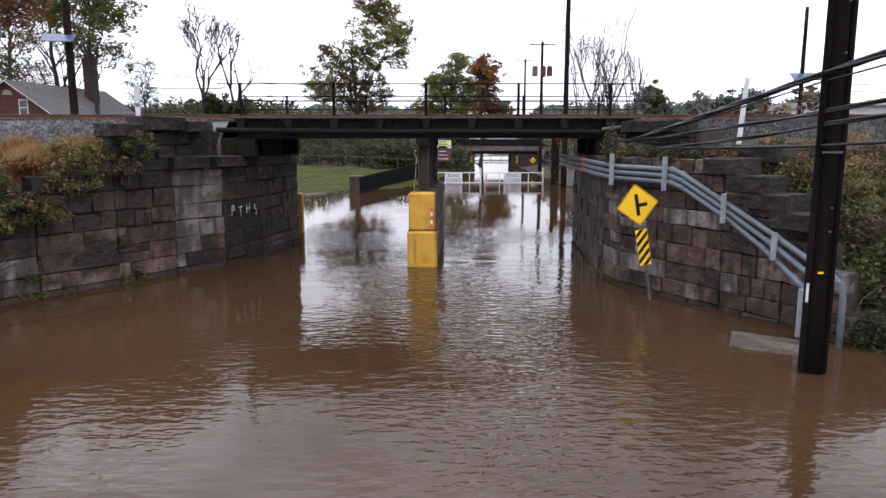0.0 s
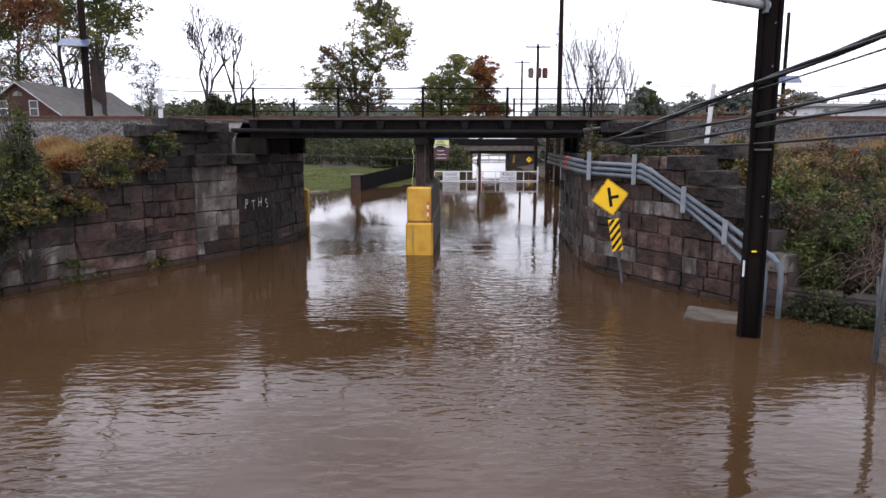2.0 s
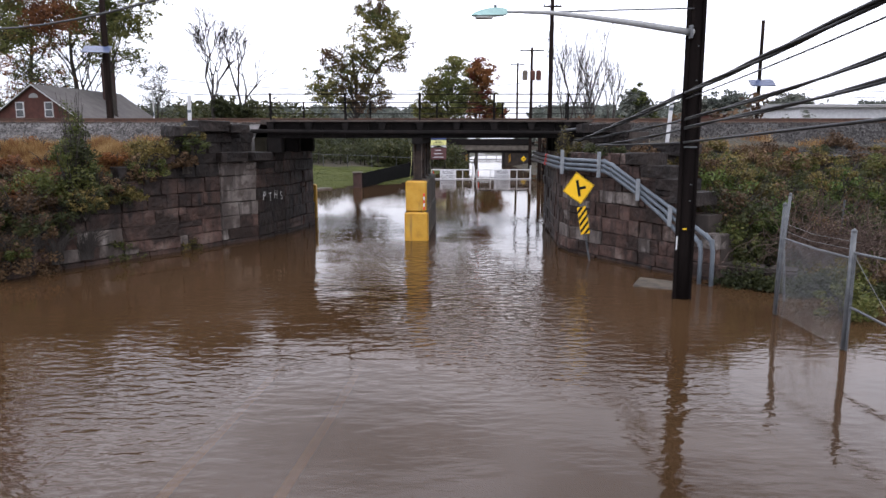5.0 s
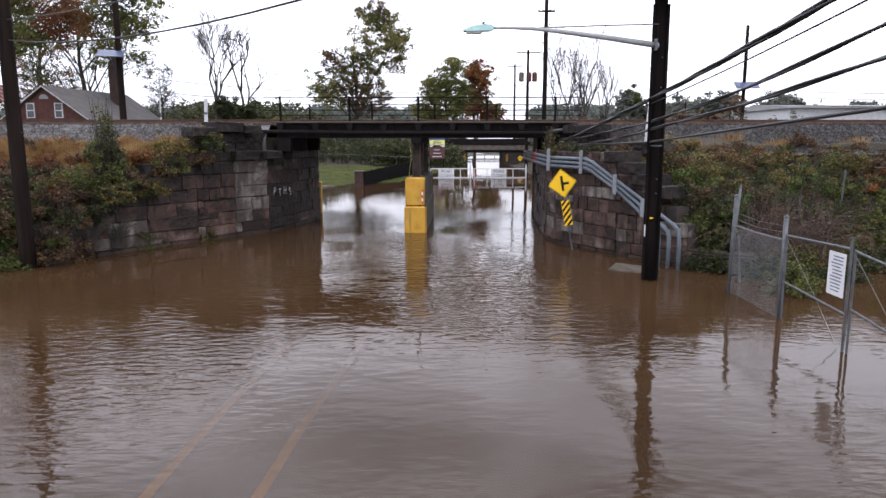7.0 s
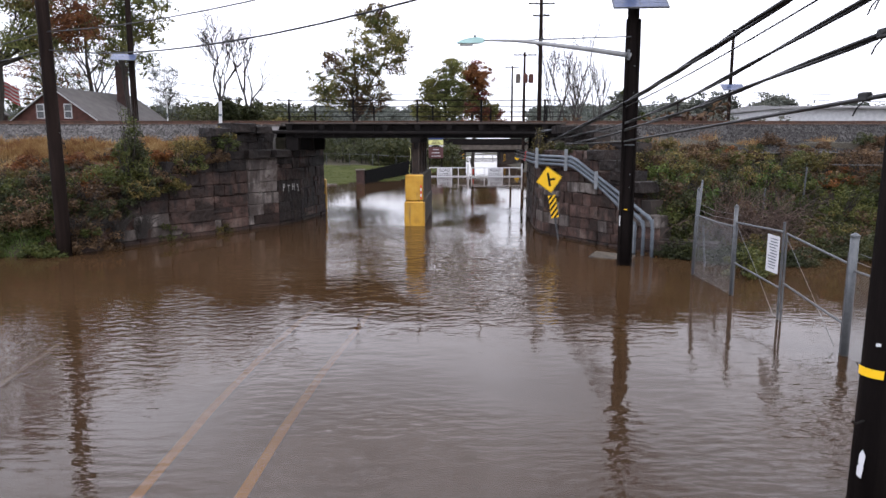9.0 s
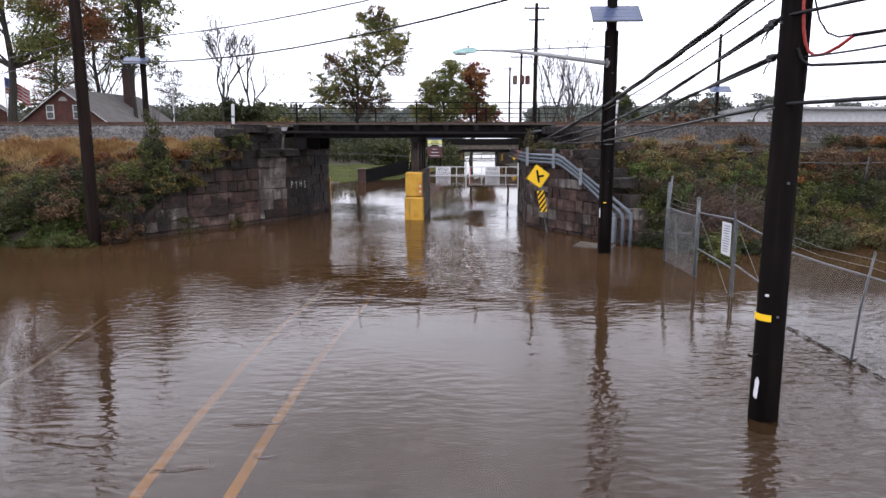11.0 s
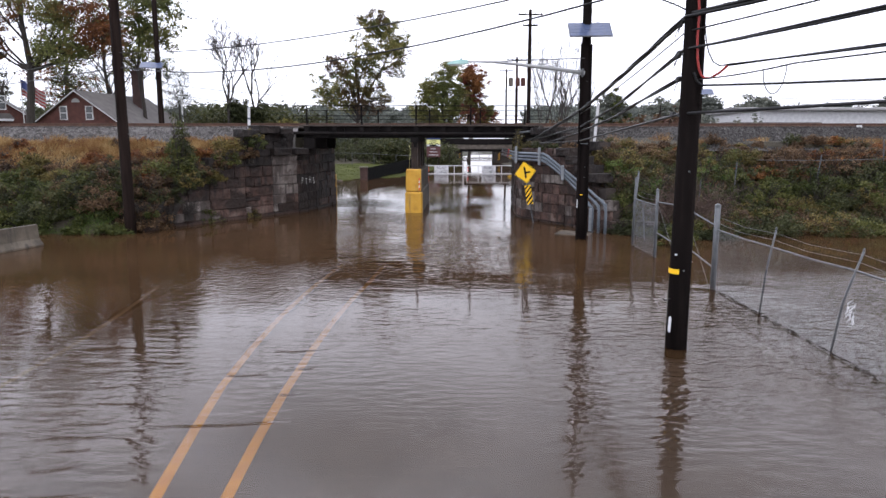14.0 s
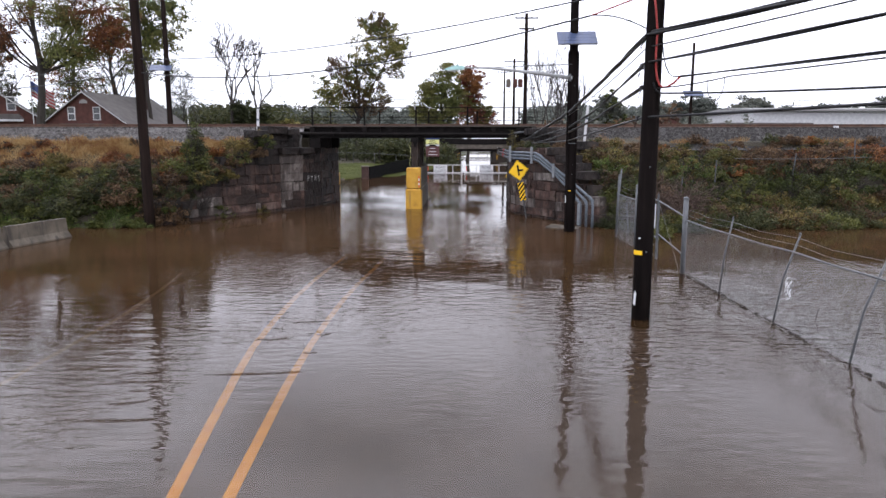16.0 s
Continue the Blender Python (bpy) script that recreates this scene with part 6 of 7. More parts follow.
def tree(base, height, lobes, r, tints, label, seed, limbs=60, leaf=0.16, per=60, clump=1.0, group="trees beyond the railway", twigs=4, gap=0.12, clear=0.28):
    """A leafy tree. lobes: (share of height, side, depth, half width, half height) of the masses that make the crown."""
    x, y = base
    z = ground_height(x, y)
    q = random.Random(seed)
    t = thing("tree", (x, y, z), label, "tree", group)
    s, pts, ways = Shape(), [], []
    n = 8
    axis = [Vector((x + height * 0.012 * math.sin(k * 1.3 + seed), y, z - 0.4 + (height * 0.86 + 0.4) * k / n)) for k in range(n + 1)]
    s.tube(axis, [r * (1.35 if k == 0 else 1.0 - 0.86 * k / n) for k in range(n + 1)], 9, False)

    def along(f):
        f = min(0.96, max(clear, f)) * n * 0.98
        return axis[int(f)].lerp(axis[min(n, int(f) + 1)], f - int(f)), f / n

    # main limbs into each mass of the crown
    for hz, dx, dy, hw, hh in lobes:
        for _ in range(2):
            end = Vector((x + dx + q.uniform(-0.6, 0.6) * hw, y + dy + q.uniform(-0.6, 0.6) * hw, z + hz * height + q.uniform(-0.1, 0.6) * hh))
            side = math.hypot(end.x - x, end.y - y)
            a, f = along((end.z - z) / height - 0.75 * side / height - q.uniform(0.02, 0.14))
            r0 = max(0.07, r * 0.40 * (1 - 0.7 * f))
            m1 = a.lerp(end, 0.33) + Vector((q.uniform(-0.3, 0.3), q.uniform(-0.3, 0.3), -0.03 * side))
            m2 = a.lerp(end, 0.68) + Vector((q.uniform(-0.4, 0.4), q.uniform(-0.4, 0.4), 0.03 * side))
            s.tube([a, m1, m2, end], [r0, r0 * 0.75, r0 * 0.5, r0 * 0.2], 6, False)
            ways += [(m1, r0 * 0.75), (m1.lerp(m2, 0.5), r0 * 0.6), (m2, r0 * 0.5), (m2.lerp(end, 0.5), r0 * 0.35), (end, r0 * 0.25)]
    for k in range(3, n):
        if k / n > clear:
            ways.append((axis[k], r * 0.3 * (1 - k / n)))
    for i in range(limbs):
        hz, dx, dy, hw, hh = q.choice(lobes)
        d = Vector((q.gauss(0, 1), q.gauss(0, 1), q.gauss(0, 1))).normalized() * q.uniform(0.45, 1.0) ** 0.6
        tip = Vector((x + dx + d.x * hw, y + dy + d.y * hw * 0.8, z + hz * height + d.z * hh))
        a, ra = min(ways, key=lambda w: (w[0] - tip).length + 1.5 * max(0.0, w[0].z - tip.z))
        mid = a.lerp(tip, 0.55) + Vector((q.uniform(-0.3, 0.3), q.uniform(-0.3, 0.3), 0.05 * (tip - a).length))
        r0 = max(0.03, min(ra * 0.7, 0.09))
        s.tube([a, mid, tip], [r0, r0 * 0.65, r0 * 0.25], 5, False)
        pts.append(tip)
        for _ in range(twigs):
            b = mid.lerp(tip, q.uniform(0.0, 0.8))
            e = b + Vector((q.gauss(0, 1), q.gauss(0, 1), q.gauss(0.25, 0.8))).normalized() * q.uniform(0.5, 1.0) * clump * 1.9
            s.tube([b, b.lerp(e, 0.5) + Vector((0, 0, 0.1)), e], [r0 * 0.55, r0 * 0.4, r0 * 0.15], 3, False)
            if q.random() > gap:
                pts.append(e)
    part("trunk", s, BARK, t)
    pts = np.array([tuple(p) for p in pts])
    tone = np.array([noise.noise(Vector(p) * (4.5 / height) + Vector((seed, 0, 0))) + 0.3 * q.random() for p in pts])
    order = np.argsort(np.argsort(tone)) / len(pts)
    for tint, a, b in tints:
        sub = pts[(order >= a) & (order < b)]
        if len(sub):
            rad = rng.uniform(0.55, 1.2, (len(sub), 1)) * clump * np.array([[1, 1, 0.65]])
            under(new("crown", quads("crown", *leaf_cloud(sub, rad, per, leaf), LEAF[tint])), t)
    return t


tree((-14.2, 112), 25.4, [(0.40, -4.2, 0, 4.2, 2.2), (0.37, 2.0, 0, 4.0, 2.0), (0.50, -4.0, 0, 4.4, 2.8), (0.52, 1.4, 0, 4.4, 3.0), (0.62, -1.6, 0, 4.2, 2.6), (0.63, 5.0, 0, 3.8, 2.6), (0.75, 2.0, 0, 4.8, 2.8), (0.77, 6.6, 0, 3.2, 2.2), (0.89, 3.4, 0, 3.8, 2.2)], 0.42, [("turning", 0, 0.45), ("crown", 0.45, 0.62), ("olive", 0.62, 0.84), ("brown", 0.84, 1.0)], "tall maple with thinning green and orange leaves", 41, limbs=190, leaf=0.17, per=36, clump=1.0, gap=0.2)
tree((1.6, 136), 21.6, [(0.40, -1.0, 0, 5.0, 3.6), (0.58, 0.4, 0, 4.8, 3.6), (0.78, 1.4, 0, 3.8, 3.2), (0.42, -4.0, 0, 2.8, 3.0), (0.62, -3.0, 0, 2.4, 2.4), (0.55, 4.2, 0, 2.6, 3.0)], 0.42, [("crown", 0, 0.5), ("turning", 0.5, 1.0)], "full green tree beginning to turn", 42, limbs=150, leaf=0.19, per=38, clump=1.05, gap=0.2)
tree((6.4, 116), 18.4, [(0.42, 1.4, 0, 3.0, 3.2), (0.62, 1.4, 0, 2.8, 3.0), (0.82, 0.8, 0, 2.0, 2.4), (0.42, 3.0, 0, 1.8, 2.6)], 0.34, [("rust", 0, 0.4), ("red", 0.4, 0.6), ("olive", 0.6, 0.85), ("turning", 0.85, 1.0)], "tree with red autumn leaves", 43, limbs=85, leaf=0.18, per=44, clump=0.85, gap=0.2)
tree((-41.7, 57), 27.0, [(0.46, 3.4, 0, 2.4, 1.3), (0.50, 7.6, 0, 2.2, 1.3), (0.50, -5.0, 0, 3.2, 1.6), (0.58, 0.5, 0, 4.6, 2.0), (0.60, -6.5, 0, 4.0, 2.2), (0.62, 6.0, 0, 4.2, 2.2), (0.74, -2.5, 0, 5.0, 2.8), (0.76, 3.5, 0, 5.0, 2.8), (0.90, 0, 0, 4.5, 2.8)], 0.54, [("rust", 0, 0.58), ("olive", 0.58, 0.72), ("crown", 0.72, 1.0)], "large oak with thick trunk and rusty autumn leaves", 47, limbs=170, leaf=0.11, per=46, clump=0.85, gap=0.25, clear=0.47, twigs=5)
tree((-46.8, 85), 25.0, [(0.42, -4.5, 0, 3.4, 2.2), (0.55, 0, 0, 5.0, 3.2), (0.72, -2.5, 0, 5.0, 3.4), (0.58, 4.6, 0, 3.6, 3.2), (0.78, 3.6, 0, 4.6, 3.2), (0.5, -6, 0, 3.4, 2.6), (0.90, 0, 0, 4.0, 2.2)], 0.46, [("green", 0, 0.3), ("crown", 0.3, 0.7), ("rust", 0.7, 1.0)], "tall half-bare tree behind the brick house", 48, limbs=130, leaf=0.12, per=16, clump=0.85, gap=0.5, clear=0.22, twigs=6)
tree((-39.8, 80), 25.0, [(0.60, 2.4, 0, 3.4, 3.0), (0.76, 3.4, 0, 3.6, 3.2), (0.66, -1.6, 0, 3.0, 3.0), (0.88, 0.8, 0, 4.0, 2.6), (0.74, -3.4, 0, 2.8, 2.8)], 0.36, [("green", 0, 0.3), ("crown", 0.3, 0.7), ("turning", 0.7, 1.0)], "tall tree with a loose green crown", 49, limbs=130, leaf=0.14, per=34, clump=0.85, gap=0.3, clear=0.34)
tree((-54, 88), 24.0, [(0.55, 0, 0, 6, 4.2), (0.74, 2, 0, 5.5, 4), (0.46, -3, 0, 5, 3.0), (0.86, -1, 0, 5, 3)], 0.45, [("rust", 0, 0.35), ("dark", 0.35, 1.0)], "tall tree with brown and green leaves", 50, limbs=110, leaf=0.13, per=18, clump=0.85, gap=0.5, twigs=5)
tree((-64, 80), 19.0, [(0.5, 0, 0, 5, 5), (0.75, 0, 0, 4, 4)], 0.4, [("dark", 0, 1.0)], "dark green tree by the far house", 51, limbs=90, leaf=0.16, per=50)
tree((-39.8, 93), 14.5, [(0.5, 0, 0, 2.6, 2.6), (0.78, 0, 0, 2.2, 2.4)], 0.18, [("far", 0, 1.0)], "small grey half-bare tree behind the roof", 52, limbs=80, leaf=0.09, per=10, clump=0.6, gap=0.4, twigs=6)
tree((-29.7, 99.6), 8.6, [(0.45, 0, 0, 1.0, 2.2), (0.75, 0.2, 0, 0.8, 1.6)], 0.2, [("dark", 0, 1)], "ivy-green growth round the foot of a bare tree", 46, limbs=40, leaf=0.16, per=46, clump=0.55)
tree((-32.0, 98.2), 9.4, [(0.45, 0, 0, 1.5, 2.4), (0.78, -0.3, 0, 1.2, 1.4)], 0.2, [("dark", 0, 1)], "dark green young tree between bare ones", 56, limbs=45, leaf=0.16, per=46, clump=0.6)
tree((-25.5, 96), 6.2, [(0.55, 0, 0, 2.2, 1.8), (0.7, 1.6, 0, 1.6, 1.4)], 0.2, [("olive", 0, 0.6), ("turning", 0.6, 1)], "yellowing small tree beyond the track", 53, limbs=40, leaf=0.16, per=50, clump=0.6)
bare_tree((-33.3, 97.5), 23.4, 0.36, 0.40, 5.6, "tall bare tree with fine upright twigs", 44, depth=7, limbs=4)
bare_tree((-29.6, 100), 20.0, 0.30, 0.40, 4.0, "bare tree with few steep limbs", 45, depth=5, limbs=2)
bare_tree((-47.8, 92), 17.0, 0.3, 0.25, 4.5, "dark bare tree behind the roof", 55, depth=6, limbs=3)
bare_tree((-57.5, 74), 15.0, 0.3, 0.32, 4.0, "dark forked bare tree between the houses", 57, depth=5, limbs=3)
for k, (x, y, h, w) in enumerate(((12.0, 60, 15.4, 2.2), (13.9, 61, 16.2, 3.2), (16.6, 62, 13.2, 1.8), (15.3, 64, 12.2, 1.6))):
    bare_tree((x, y), h, 0.24, 0.30, w, "bare twisted tree beside the tall pole", 60 + k, depth=6 if k < 2 else 5, spread=0.85, limbs=3)
tree((28.5, 95), 10.5, [(0.5, 0, 0, 2.6, 2.6), (0.75, 0, 0, 1.8, 2)], 0.25, [("far", 0, 0.6), ("green", 0.6, 1)], "grey-green haze-tinted tree beyond the railway", 70, limbs=50, leaf=0.2, per=40, clump=0.7)
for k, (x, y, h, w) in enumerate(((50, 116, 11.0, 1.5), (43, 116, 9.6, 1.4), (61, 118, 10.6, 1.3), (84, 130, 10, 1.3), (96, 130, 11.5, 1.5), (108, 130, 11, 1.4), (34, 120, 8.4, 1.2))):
    tree((x, y), h, [(0.5, 0, 0, 2.9 * w, 2.6), (0.7, 0.6, 0, 2.3 * w, 2.2)], 0.3, [("far", 0, 1)], "round grey-green haze-tinted tree by the sheds beyond the railway", 80 + k, limbs=55, leaf=0.26, per=44, clump=1.0)


def wood_belt(name, xs, ys, heights, n, tint, label, leaf, clump, seed, floor_share=0.05):
    """A far belt of woodland as one mass of foliage clumps with stems."""
    r = np.random.default_rng(seed)
    c, rad = [], []
    trunks = Shape()
    for _ in range(n):
        x, y = r.uniform(*xs), r.uniform(*ys)
        if y > 110 and 0.03 < x / y < 0.12:
            continue
        z, h = ground_height(x, y), r.uniform(*heights)
        trunks.tube([(x, y, z - 0.3), (x, y, z + h * 0.8)], [0.12, 0.04], 4, False)
        for _ in range(9):
            f = r.random() * (1 - floor_share) + floor_share
            w = h * 0.30 * (1.15 - 0.75 * abs(f - 0.45))
            c.append((x + r.normal() * w * 0.55, y + r.normal() * w * 0.55, z + h * f))
            rad.append((clump * r.uniform(0.6, 1.2),) * 3)
    me = quads(name, *leaf_cloud(np.array(c), np.array(rad), 30, leaf), LEAF[tint])
    ob = tagged(new(name, me), label, "woodland", kind="stuff")
    tagged(new(name + "_stems", trunks.mesh(name + "_stems", BARK)), label + ", stems", "woodland", kind="stuff")
    return ob


# belts in the far tint have haze painted into the leaf colour
wood_belt("dark_woodland", (-60, -2), (86, 104), (1.8, 3.4), 190, "dark", "dark thicket behind the lawn", 0.13, 0.75, 1)
wood_belt("hedge_woodland", (-75, -22), (100, 130), (5.5, 9.0), 150, "dark", "dark green woodland edge in the distance", 0.30, 1.2, 2)
wood_belt("east_woodland", (14, 41), (66, 100), (4.0, 6.6), 75, "far", "grey-green haze-tinted scrub woodland beyond the railway", 0.24, 1.0, 3)
wood_belt("east_thicket", (11.5, 20), (36, 70), (3.2, 5.5), 45, "brown", "brown autumn thicket beside the flooded road", 0.18, 0.8, 4)
wood_belt("mid_woodland", (-90, 150), (150, 210), (5.5, 9.5), 380, "far", "haze-tinted far woodland", 0.45, 1.8, 5)
wood_belt("hill_woodland", (-420, 420), (380, 560), (7, 12), 760, "far", "haze-tinted wooded hills on the horizon", 1.3, 4.5, 6)
wood_belt("road_thicket", (-8, 3), (84, 100), (2.2, 3.6), 40, "dark", "dark thicket beside the flooded road", 0.22, 0.9, 7)

# ---------------- houses ----------------
def house(at, turn, w, length, wall_h, peak_h, label, chimney):
    h = thing("house", at, label, "house", "brick houses")
    m = Matrix.Translation(at) @ Matrix.Rotation(radians(turn), 4, "Z")
    gable = [(-w / 2, -3), (w / 2, -3), (w / 2, wall_h), (0, peak_h), (-w / 2, wall_h)]
    stand = m @ Matrix.Rotation(radians(90), 4, "X")
    walls = Shape().prism(gable, -length, 0, stand)
    part("wall", walls, BRICKRED, h, "red brick walls")
    o, th = 0.35, 0.16
    sl = (peak_h - wall_h) / (w / 2)
    for sgn in (-1, 1):
        prof_r = [(0, peak_h + 0.02), (sgn * (w / 2 + o), wall_h - sl * o + 0.02), (sgn * (w / 2 + o), wall_h - sl * o + 0.02 + th), (0, peak_h + 0.02 + th)]
        roof = part("roof", Shape().prism(prof_r if sgn < 0 else prof_r[::-1], -length - 0.3, 0.3, stand), SHINGLE, h, "grey shingle roof")
        part("fascia", Shape().prism([(0, peak_h + 0.0), (sgn * (w / 2 + o), wall_h - sl * o + 0.0), (sgn * (w / 2 + o), wall_h - sl * o + 0.12), (0, peak_h + 0.12)], 0.3, 0.36, stand), WHITEPAINT, roof)
    for wx, wz in ((-1.7, wall_h + 1.35), (1.7, wall_h + 1.35)):
        win = part("window", Shape().box(wx - 0.5, -0.06, wz - 0.85, wx + 0.5, 0.02, wz + 0.85, m), WHITEPAINT, h, "white sash window")
        for k in (-1, 1):
            part("pane", Shape().box(wx - 0.38, -0.075, wz + k * 0.4 - 0.34, wx + 0.38, -0.062, wz + k * 0.4 + 0.34, m), GLASS, win)
    arch = [(0.55 * math.cos(radians(a)), peak_h - 1.35 + 0.5 * math.sin(radians(a))) for a in range(0, 181, 20)]
    lun = part("fan_window", Shape().prism(arch, -0.02, 0.05, stand), SIDING, h, "half-round attic window")
    part("porch_roof", Shape().prism([(-3.0, wall_h - 0.6), (3.0, wall_h - 0.6), (2.5, wall_h + 0.05), (-2.5, wall_h + 0.05)], 0, 1.6, stand), SHINGLE, h)
    part("porch_trim", Shape().box(-3.0, -1.65, wall_h - 0.85, 3.0, -1.55, wall_h - 0.6, m), WHITEPAINT, h)
    if chimney:
        cx, cy, ch = chimney
        c = part("chimney", Shape().slab(cx - 0.64, cy - 0.5, wall_h - 1, cx + 0.64, cy + 0.5, ch, 0.04, m), BRICKBROWN, h, "tall sooty brick chimney")
        part("cap", Shape().slab(cx - 0.64, cy - 0.6, ch - 0.5, cx + 0.64, cy + 0.6, ch - 0.25, 0.03, m), BRICKBROWN, c)
    return h


house((-44.8, 72.0, 0.0), -5, 11.3, 17.5, 5.9, 9.9, "red brick house with a grey gable roof", (2.1, 11.5, 13.5))
house((-53.6, 68.0, 0.0), 26, 8.0, 9, 7.0, 9.8, "red brick house with a grey gable roof behind the oak", None)
flag = thing("flag", (-47.3, 66.2, 0.5), "striped red and white flag with a blue corner on a pole", "flag")
part("pole", Shape().tube([(-48.0, 66.2, 0.3), (-48.0, 66.2, 11.2)], 0.05, 8), WHITEPAINT, flag)


def cloth(u0, u1, v0, v1):
    s, n = Shape(), 8
    for j in range(2):
        for i in range(n + 1):
            u, v = u0 + (u1 - u0) * i / n, v0 + (v1 - v0) * j
            s.v.append((-48.0 + u * 0.92, 66.2 + 0.18 * math.sin(u * 4.5) , 10.9 - v - u * 0.52))
    s.f = [(i, i + 1, n + 2 + i, n + 1 + i) for i in range(n)]
    return s


for k in range(9):
    part("stripe", cloth(0 if k > 4 else 1.15, 2.9, k * 0.2, k * 0.2 + 0.2), FLAGRED if k % 2 == 0 else SIDING, flag)
part("canton", cloth(0, 1.15, 0, 1.0), BLUE, flag, "blue corner field")

# sheds beyond the railway on the east
low = thing("low_shed", (50, 90, 0.5), "low grey metal shed beyond the railway", "shed")
part("wall", Shape().box(44, 88, 0, 57.5, 91.5, 5.9), SIDING, low)
part("roof", Shape().slab(43.6, 87.6, 5.9, 57.9, 91.7, 6.5, 0.1), SHINGLE, low, "flat grey roof")
# black panels on the wall imitate the shade inside openings
for x in (46, 49.5, 53):
    part("opening", Shape().box(x, 87.93, 4.2, x + 1.8, 88.02, 5.4), STEEL, low, "black panel standing for a dark opening")
shed = thing("long_shed", (62, 96, 0.5), "long low pale metal shed beyond the railway", "shed")
part("wall", Shape().box(50.5, 92, 0, 118, 112, 8.5), WHITEPAINT, shed)
part("roof", Shape().prism([(91, 8.4), (113, 8.4), (113, 8.7), (102, 9.3), (91, 8.7)], 50, 119, Matrix(((0, 0, 1, 0), (1, 0, 0, 0), (0, 1, 0, 0), (0, 0, 0, 1)))), SIDING, shed, "pale metal roof")
low = thing("brick_hut", (29.6, 60, 0.5), "small red-brown hut beside the track", "hut")
part("wall", Shape().box(28.2, 70, 0, 31.2, 73, 6.6), BRICKRED, low)
part("roof", Shape().slab(27.9, 69.7, 6.6, 31.5, 73.3, 6.8, 0.03), SHINGLE, low)
cab = thing("signal_cabinet", (10.8, 36, 4.0), "pale grey equipment cabinet beside the track", "cabinet")
part("body", Shape().slab(9.0, 35.6, 3.2, 10.2, 36.2, 5.15, 0.03), SIDING, cab)
part("door", Shape().box(9.1, 35.585, 3.7, 10.1, 35.6, 5.05), SIDING, cab)
whole("track_marker", Shape().slab(24.6, 23.7, 4.5, 24.85, 23.85, 4.78, 0.01), WHITEPAINT, "small white marker block beside the rail", "marker")

# ---------------- beyond the bridge ----------------
def road_gate(x0, x1, y, sx, label):
    g = thing("road_gate", (x0, y, -0.5), label, "gate", "road closure gates")
    for z in (0.96, 0.06):
        part("rail", Shape().tube([(x0, y, z), (x1, y, z)], 0.045, 8), WHITEPAINT, g)
    n = 4
    for k in range(n + 1):
        x = x0 + (x1 - x0) * k / n
        part("upright", Shape().tube([(x, y, -0.5), (x, y, 1.0)], 0.045, 8), WHITEPAINT, g)
    for x, s in ((x1, 1),):
        part("hinge_post", Shape().tube([(x, y, -0.6), (x, y, 1.4)], 0.085, 10), WHITEPAINT, g)
    sp = part("sign_plate", Shape().prism(rounded(0.5, 0.06), 0, 0.015, Matrix.Translation((sx, y - 0.06, 0.47)) @ Matrix.Rotation(radians(90), 4, "X") @ Matrix.Diagonal((1.62, 1.04, 1, 1))), SIGNWHITE, g, "white ROAD CLOSED sign plate")
    for txt, z in (("ROAD", 0.70), ("CLOSED", 0.24)):
        words(txt, 0.46, Matrix.Translation((sx, y - 0.085, z)) @ Matrix.Rotation(radians(90), 4, "X") @ Matrix.Diagonal((0.86, 1, 1, 1)), BLACK, sp)
    for k in range(2):
        part("reflector", Shape().box(x0 + 0.1, y - 0.06, 0.3 + k * 0.3, x0 + 0.2, y - 0.05, 0.5 + k * 0.3), REDPAINT, g)
    return g


road_gate(-0.65, 3.5, 64, 0.98, "white pipe road closure gate with sign standing in water")
road_gate(3.9, 9.3, 64, 6.45, "white pipe road closure gate with sign standing in water")

board = thing("sign_board", (0.0, 73.4, 0.2), "stacked notice boards in blue, yellow and maroon on posts", "sign")
for x in (-0.75, 0.7):
    part("post", Shape().box(x - 0.06, 73.4, 0, x + 0.06, 73.5, 4.5), STEEL, board)
for za, zb, m_ in ((3.95, 4.4, BLUE), (3.35, 3.92, PALEYELLOW), (3.1, 3.3, SIGNWHITE), (1.72, 3.05, MAROON)):
    pn = part("panel", Shape().slab(-0.9, 73.3, za, 0.86, 73.4, zb, 0.01), m_, board)
    if m_ is not BLUE:
        for k in range(3):
            z = za + (zb - za) * (k + 0.7) / 3.4
            part("text_bar", Shape().box(-0.6 + 0.1 * k, 73.285, z - 0.035, 0.55 - 0.12 * k, 73.298, z + 0.035), BLACK if m_ is not MAROON else SIGNWHITE, pn)

second = thing("far_bridge", (7.5, 104, 0), "low dark road bridge over the flooded road ahead", "bridge", kind="structure")
part("deck", Shape().slab(-4, 102, 2.3, 22, 108, 3.1, 0.05), CONCRETE, second, "grey concrete deck edge")
part("girder", Shape().box(-4, 102.2, 1.9, 22, 102.6, 2.3), STEEL, second)
part("parapet", Shape().slab(-4, 101.9, 3.1, 22, 102.2, 4.1, 0.04), STEEL, second)
for x0, x1 in ((-6, 4.7), (10.2, 24)):
    part("abutment", Shape().slab(x0, 102.3, -1, x1, 108, 2.4, 0.1), MORTAR, second, "dark stained abutment")
for x in (4.2, 10.9):
    pl = part("marker_plate", Shape().box(x - 0.17, 101.8, 0.4, x + 0.17, 101.85, 1.7), BLACK, second)
    for k in range(4):
        part("stripe", Shape().prism([(-0.17, 0), (0.17, 0.22), (0.17, 0.36), (-0.17, 0.14)], 0, 0.02, pose(x, 101.78, 0.45 + 0.3 * k, 90, 0, 0)), YELLOW, pl)
rail2 = thing("guard_rail", (8, 150, 0), "pale guard rail across the flooded road in the distance", "guard rail")
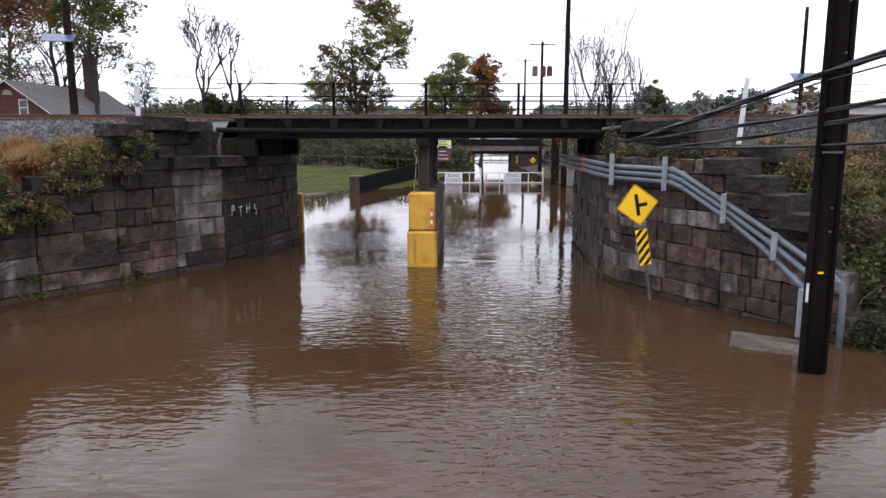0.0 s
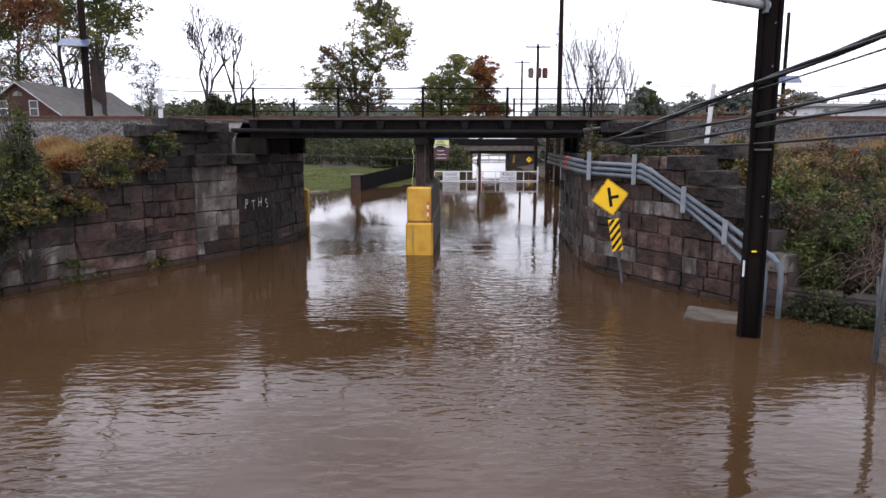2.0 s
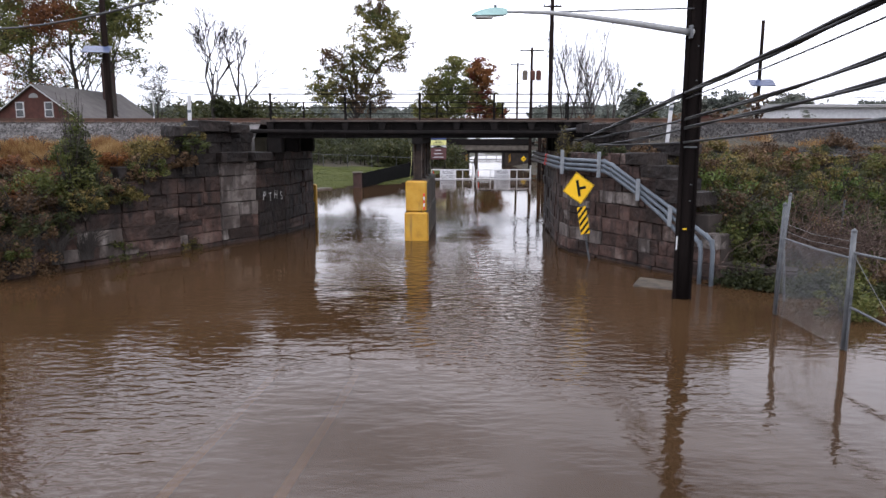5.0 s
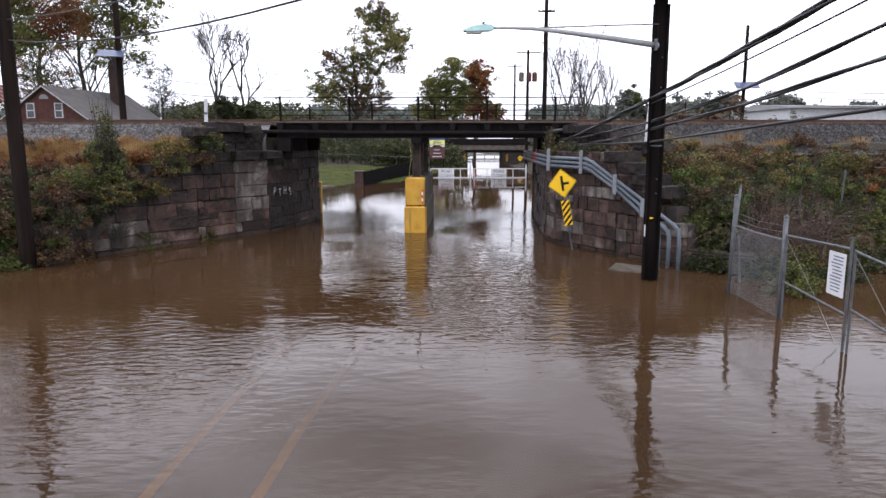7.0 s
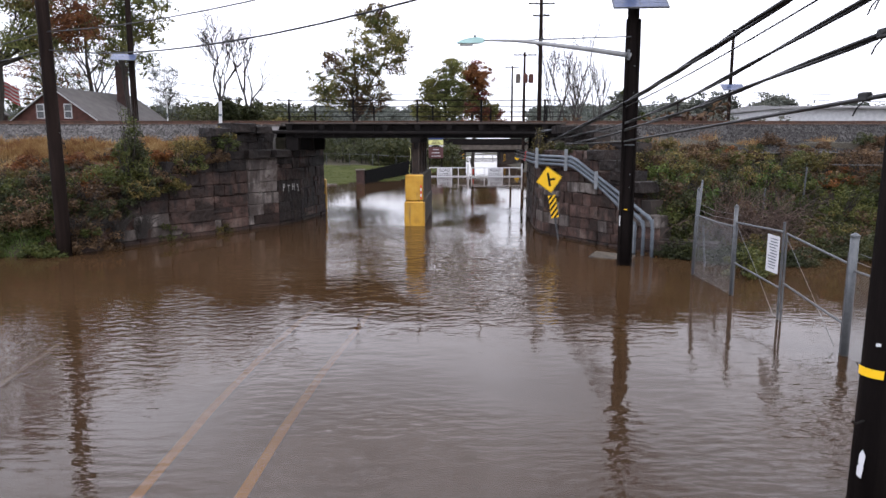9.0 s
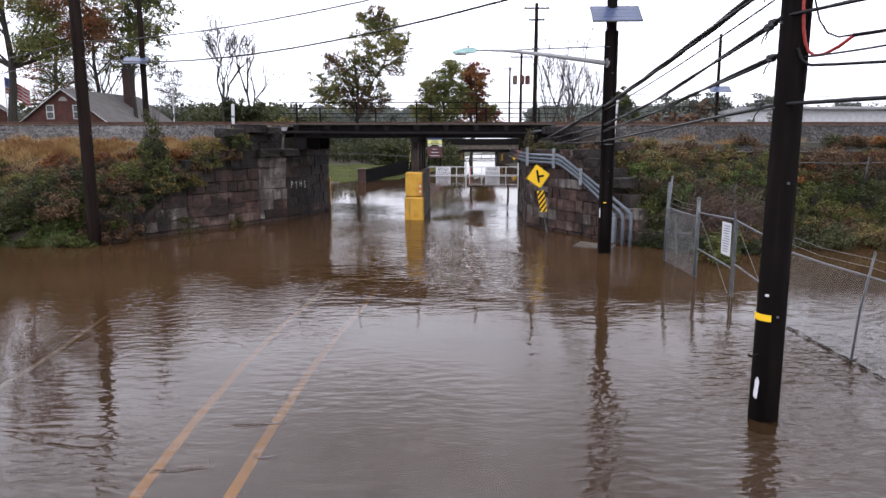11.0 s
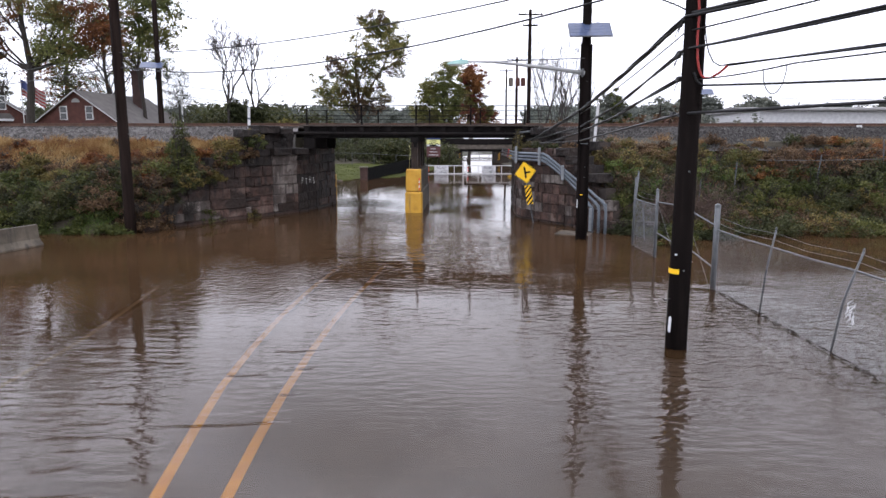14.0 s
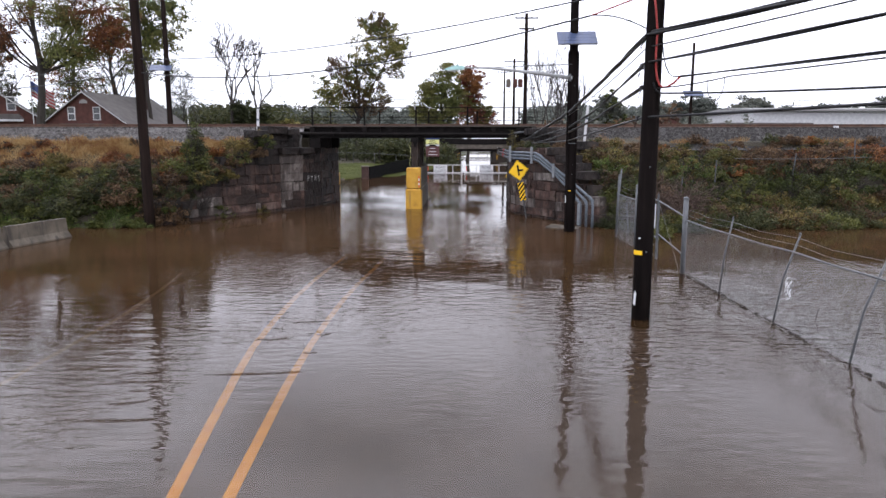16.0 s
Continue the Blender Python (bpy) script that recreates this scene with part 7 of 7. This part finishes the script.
for z in (1.0, 0.5):
    part("beam", Shape().slab(3, 150, z - 0.16, 18, 150.15, z + 0.16, 0.03), SIDING, rail2)
for k in range(7):
    part("post", Shape().box(3.4 + k * 2.3, 150.15, -0.8, 3.55 + k * 2.3, 150.3, 1.15), SIDING, rail2)
arrow = thing("arrow_sign", (11.2, 86, 0), "small round-cornered yellow arrow sign on a post", "road sign")
part("post", Shape().box(11.17, 86.02, -0.5, 11.23, 86.06, 2.0), GALV, arrow)
ap = part("plate", Shape().prism(rounded(0.27, 0.05), 0, 0.02, pose(11.2, 86, 1.45, 90, 0, 0) @ Matrix.Rotation(radians(45), 4, "Z")), SIGNYELLOW, arrow)
part("arrow", Shape().prism([(-0.15, -0.045), (0.04, -0.045), (0.04, -0.12), (0.2, 0), (0.04, 0.12), (0.04, 0.045), (-0.15, 0.045)], 0.021, 0.03, pose(11.2, 86, 1.45, 90, 0, 0)), BLACK, ap)
for x, y in ((9.9, 62.0), (10.9, 66.0)):
    utility_pole((x, y), 4.5 if y > 63 else 5.5, 0.2, 0.18, "dark timber post beside the road gate", POLEBROWN)
shelter = thing("equipment_box", (11.6, 60, 0.0), "pale grey roadside equipment box behind the gate", "equipment box")
part("body", Shape().slab(10.6, 59.5, -0.4, 12.6, 60.5, 1.5, 0.04), SIDING, shelter)

# brick gate post with black fence on the lawn
bp_ = thing("brick_post", (-6.7, 52.0, 0.0), "square red-brown brick gate post at the lawn's edge", "post")
part("shaft", Shape().slab(-7.05, 51.7, -0.4, -6.35, 52.4, 1.22, 0.03), BRICKBROWN, bp_)
part("cap", Shape().slab(-7.12, 51.63, 1.22, -6.28, 52.47, 1.32, 0.02), CONCRETE, bp_)
scr = thing("black_screen_fence", (-6.3, 52.2, 0.2), "long low black screen fence beside the lawn", "fence")
pa, pb = Vector((-6.3, 52.2, 0)), Vector((-2.2, 72.0, 0))
w2 = (pb - pa).normalized()
for k in range(9):
    p, q2 = pa.lerp(pb, k / 9), pa.lerp(pb, (k + 1) / 9)
    z = 0.15 + 0.05 * k
    part("panel", Shape().add([(p.x, p.y, z - 0.5), (q2.x, q2.y, z - 0.45), (q2.x, q2.y, z + 1.1), (p.x, p.y, z + 1.05), (p.x + 0.05, p.y, z - 0.5), (q2.x + 0.05, q2.y, z - 0.45), (q2.x + 0.05, q2.y, z + 1.1), (p.x + 0.05, p.y, z + 1.05)], [(0, 1, 2, 3), (7, 6, 5, 4), (3, 2, 6, 7), (0, 4, 5, 1), (0, 3, 7, 4), (1, 5, 6, 2)]), SCREEN, scr)
    part("post", Shape().box(p.x - 0.04, p.y - 0.04, -0.3, p.x + 0.04, p.y + 0.04, z + 1.12), STEEL, scr)
lf = thing("lawn_fence", (-20, 82, 0.8), "thin pale chain-link fence at the back of the lawn", "fence")
for k in range(9):
    x, y = -27 + k * 3.1, 83 - k * 0.35
    z = ground_height(x, y)
    part("post", Shape().tube([(x, y, z - 0.2), (x, y, z + 1.6)], 0.04, 6), GALV, lf)
    if k < 8:
        part("rail", Shape().tube([(x, y, z + 1.55), (x + 3.1, y - 0.35, ground_height(x + 3.1, y - 0.35) + 1.55)], 0.025, 5), GALV, lf)
whole("pavement", Shape().prism([(-16, 48.5), (-9.5, 49.2), (-8.6, 50.6), (-16, 51.5)], 0.0, 0.12), CONCRETE, "pale pavement corner beside the lawn", "pavement", kind="structure")
whole("yellow_bollard", Shape().slab(-6.75, 29.6, -0.6, -6.10, 30.0, 1.72, 0.05), YELLOW, "yellow painted concrete guard at the far end of the abutment", "bollard")
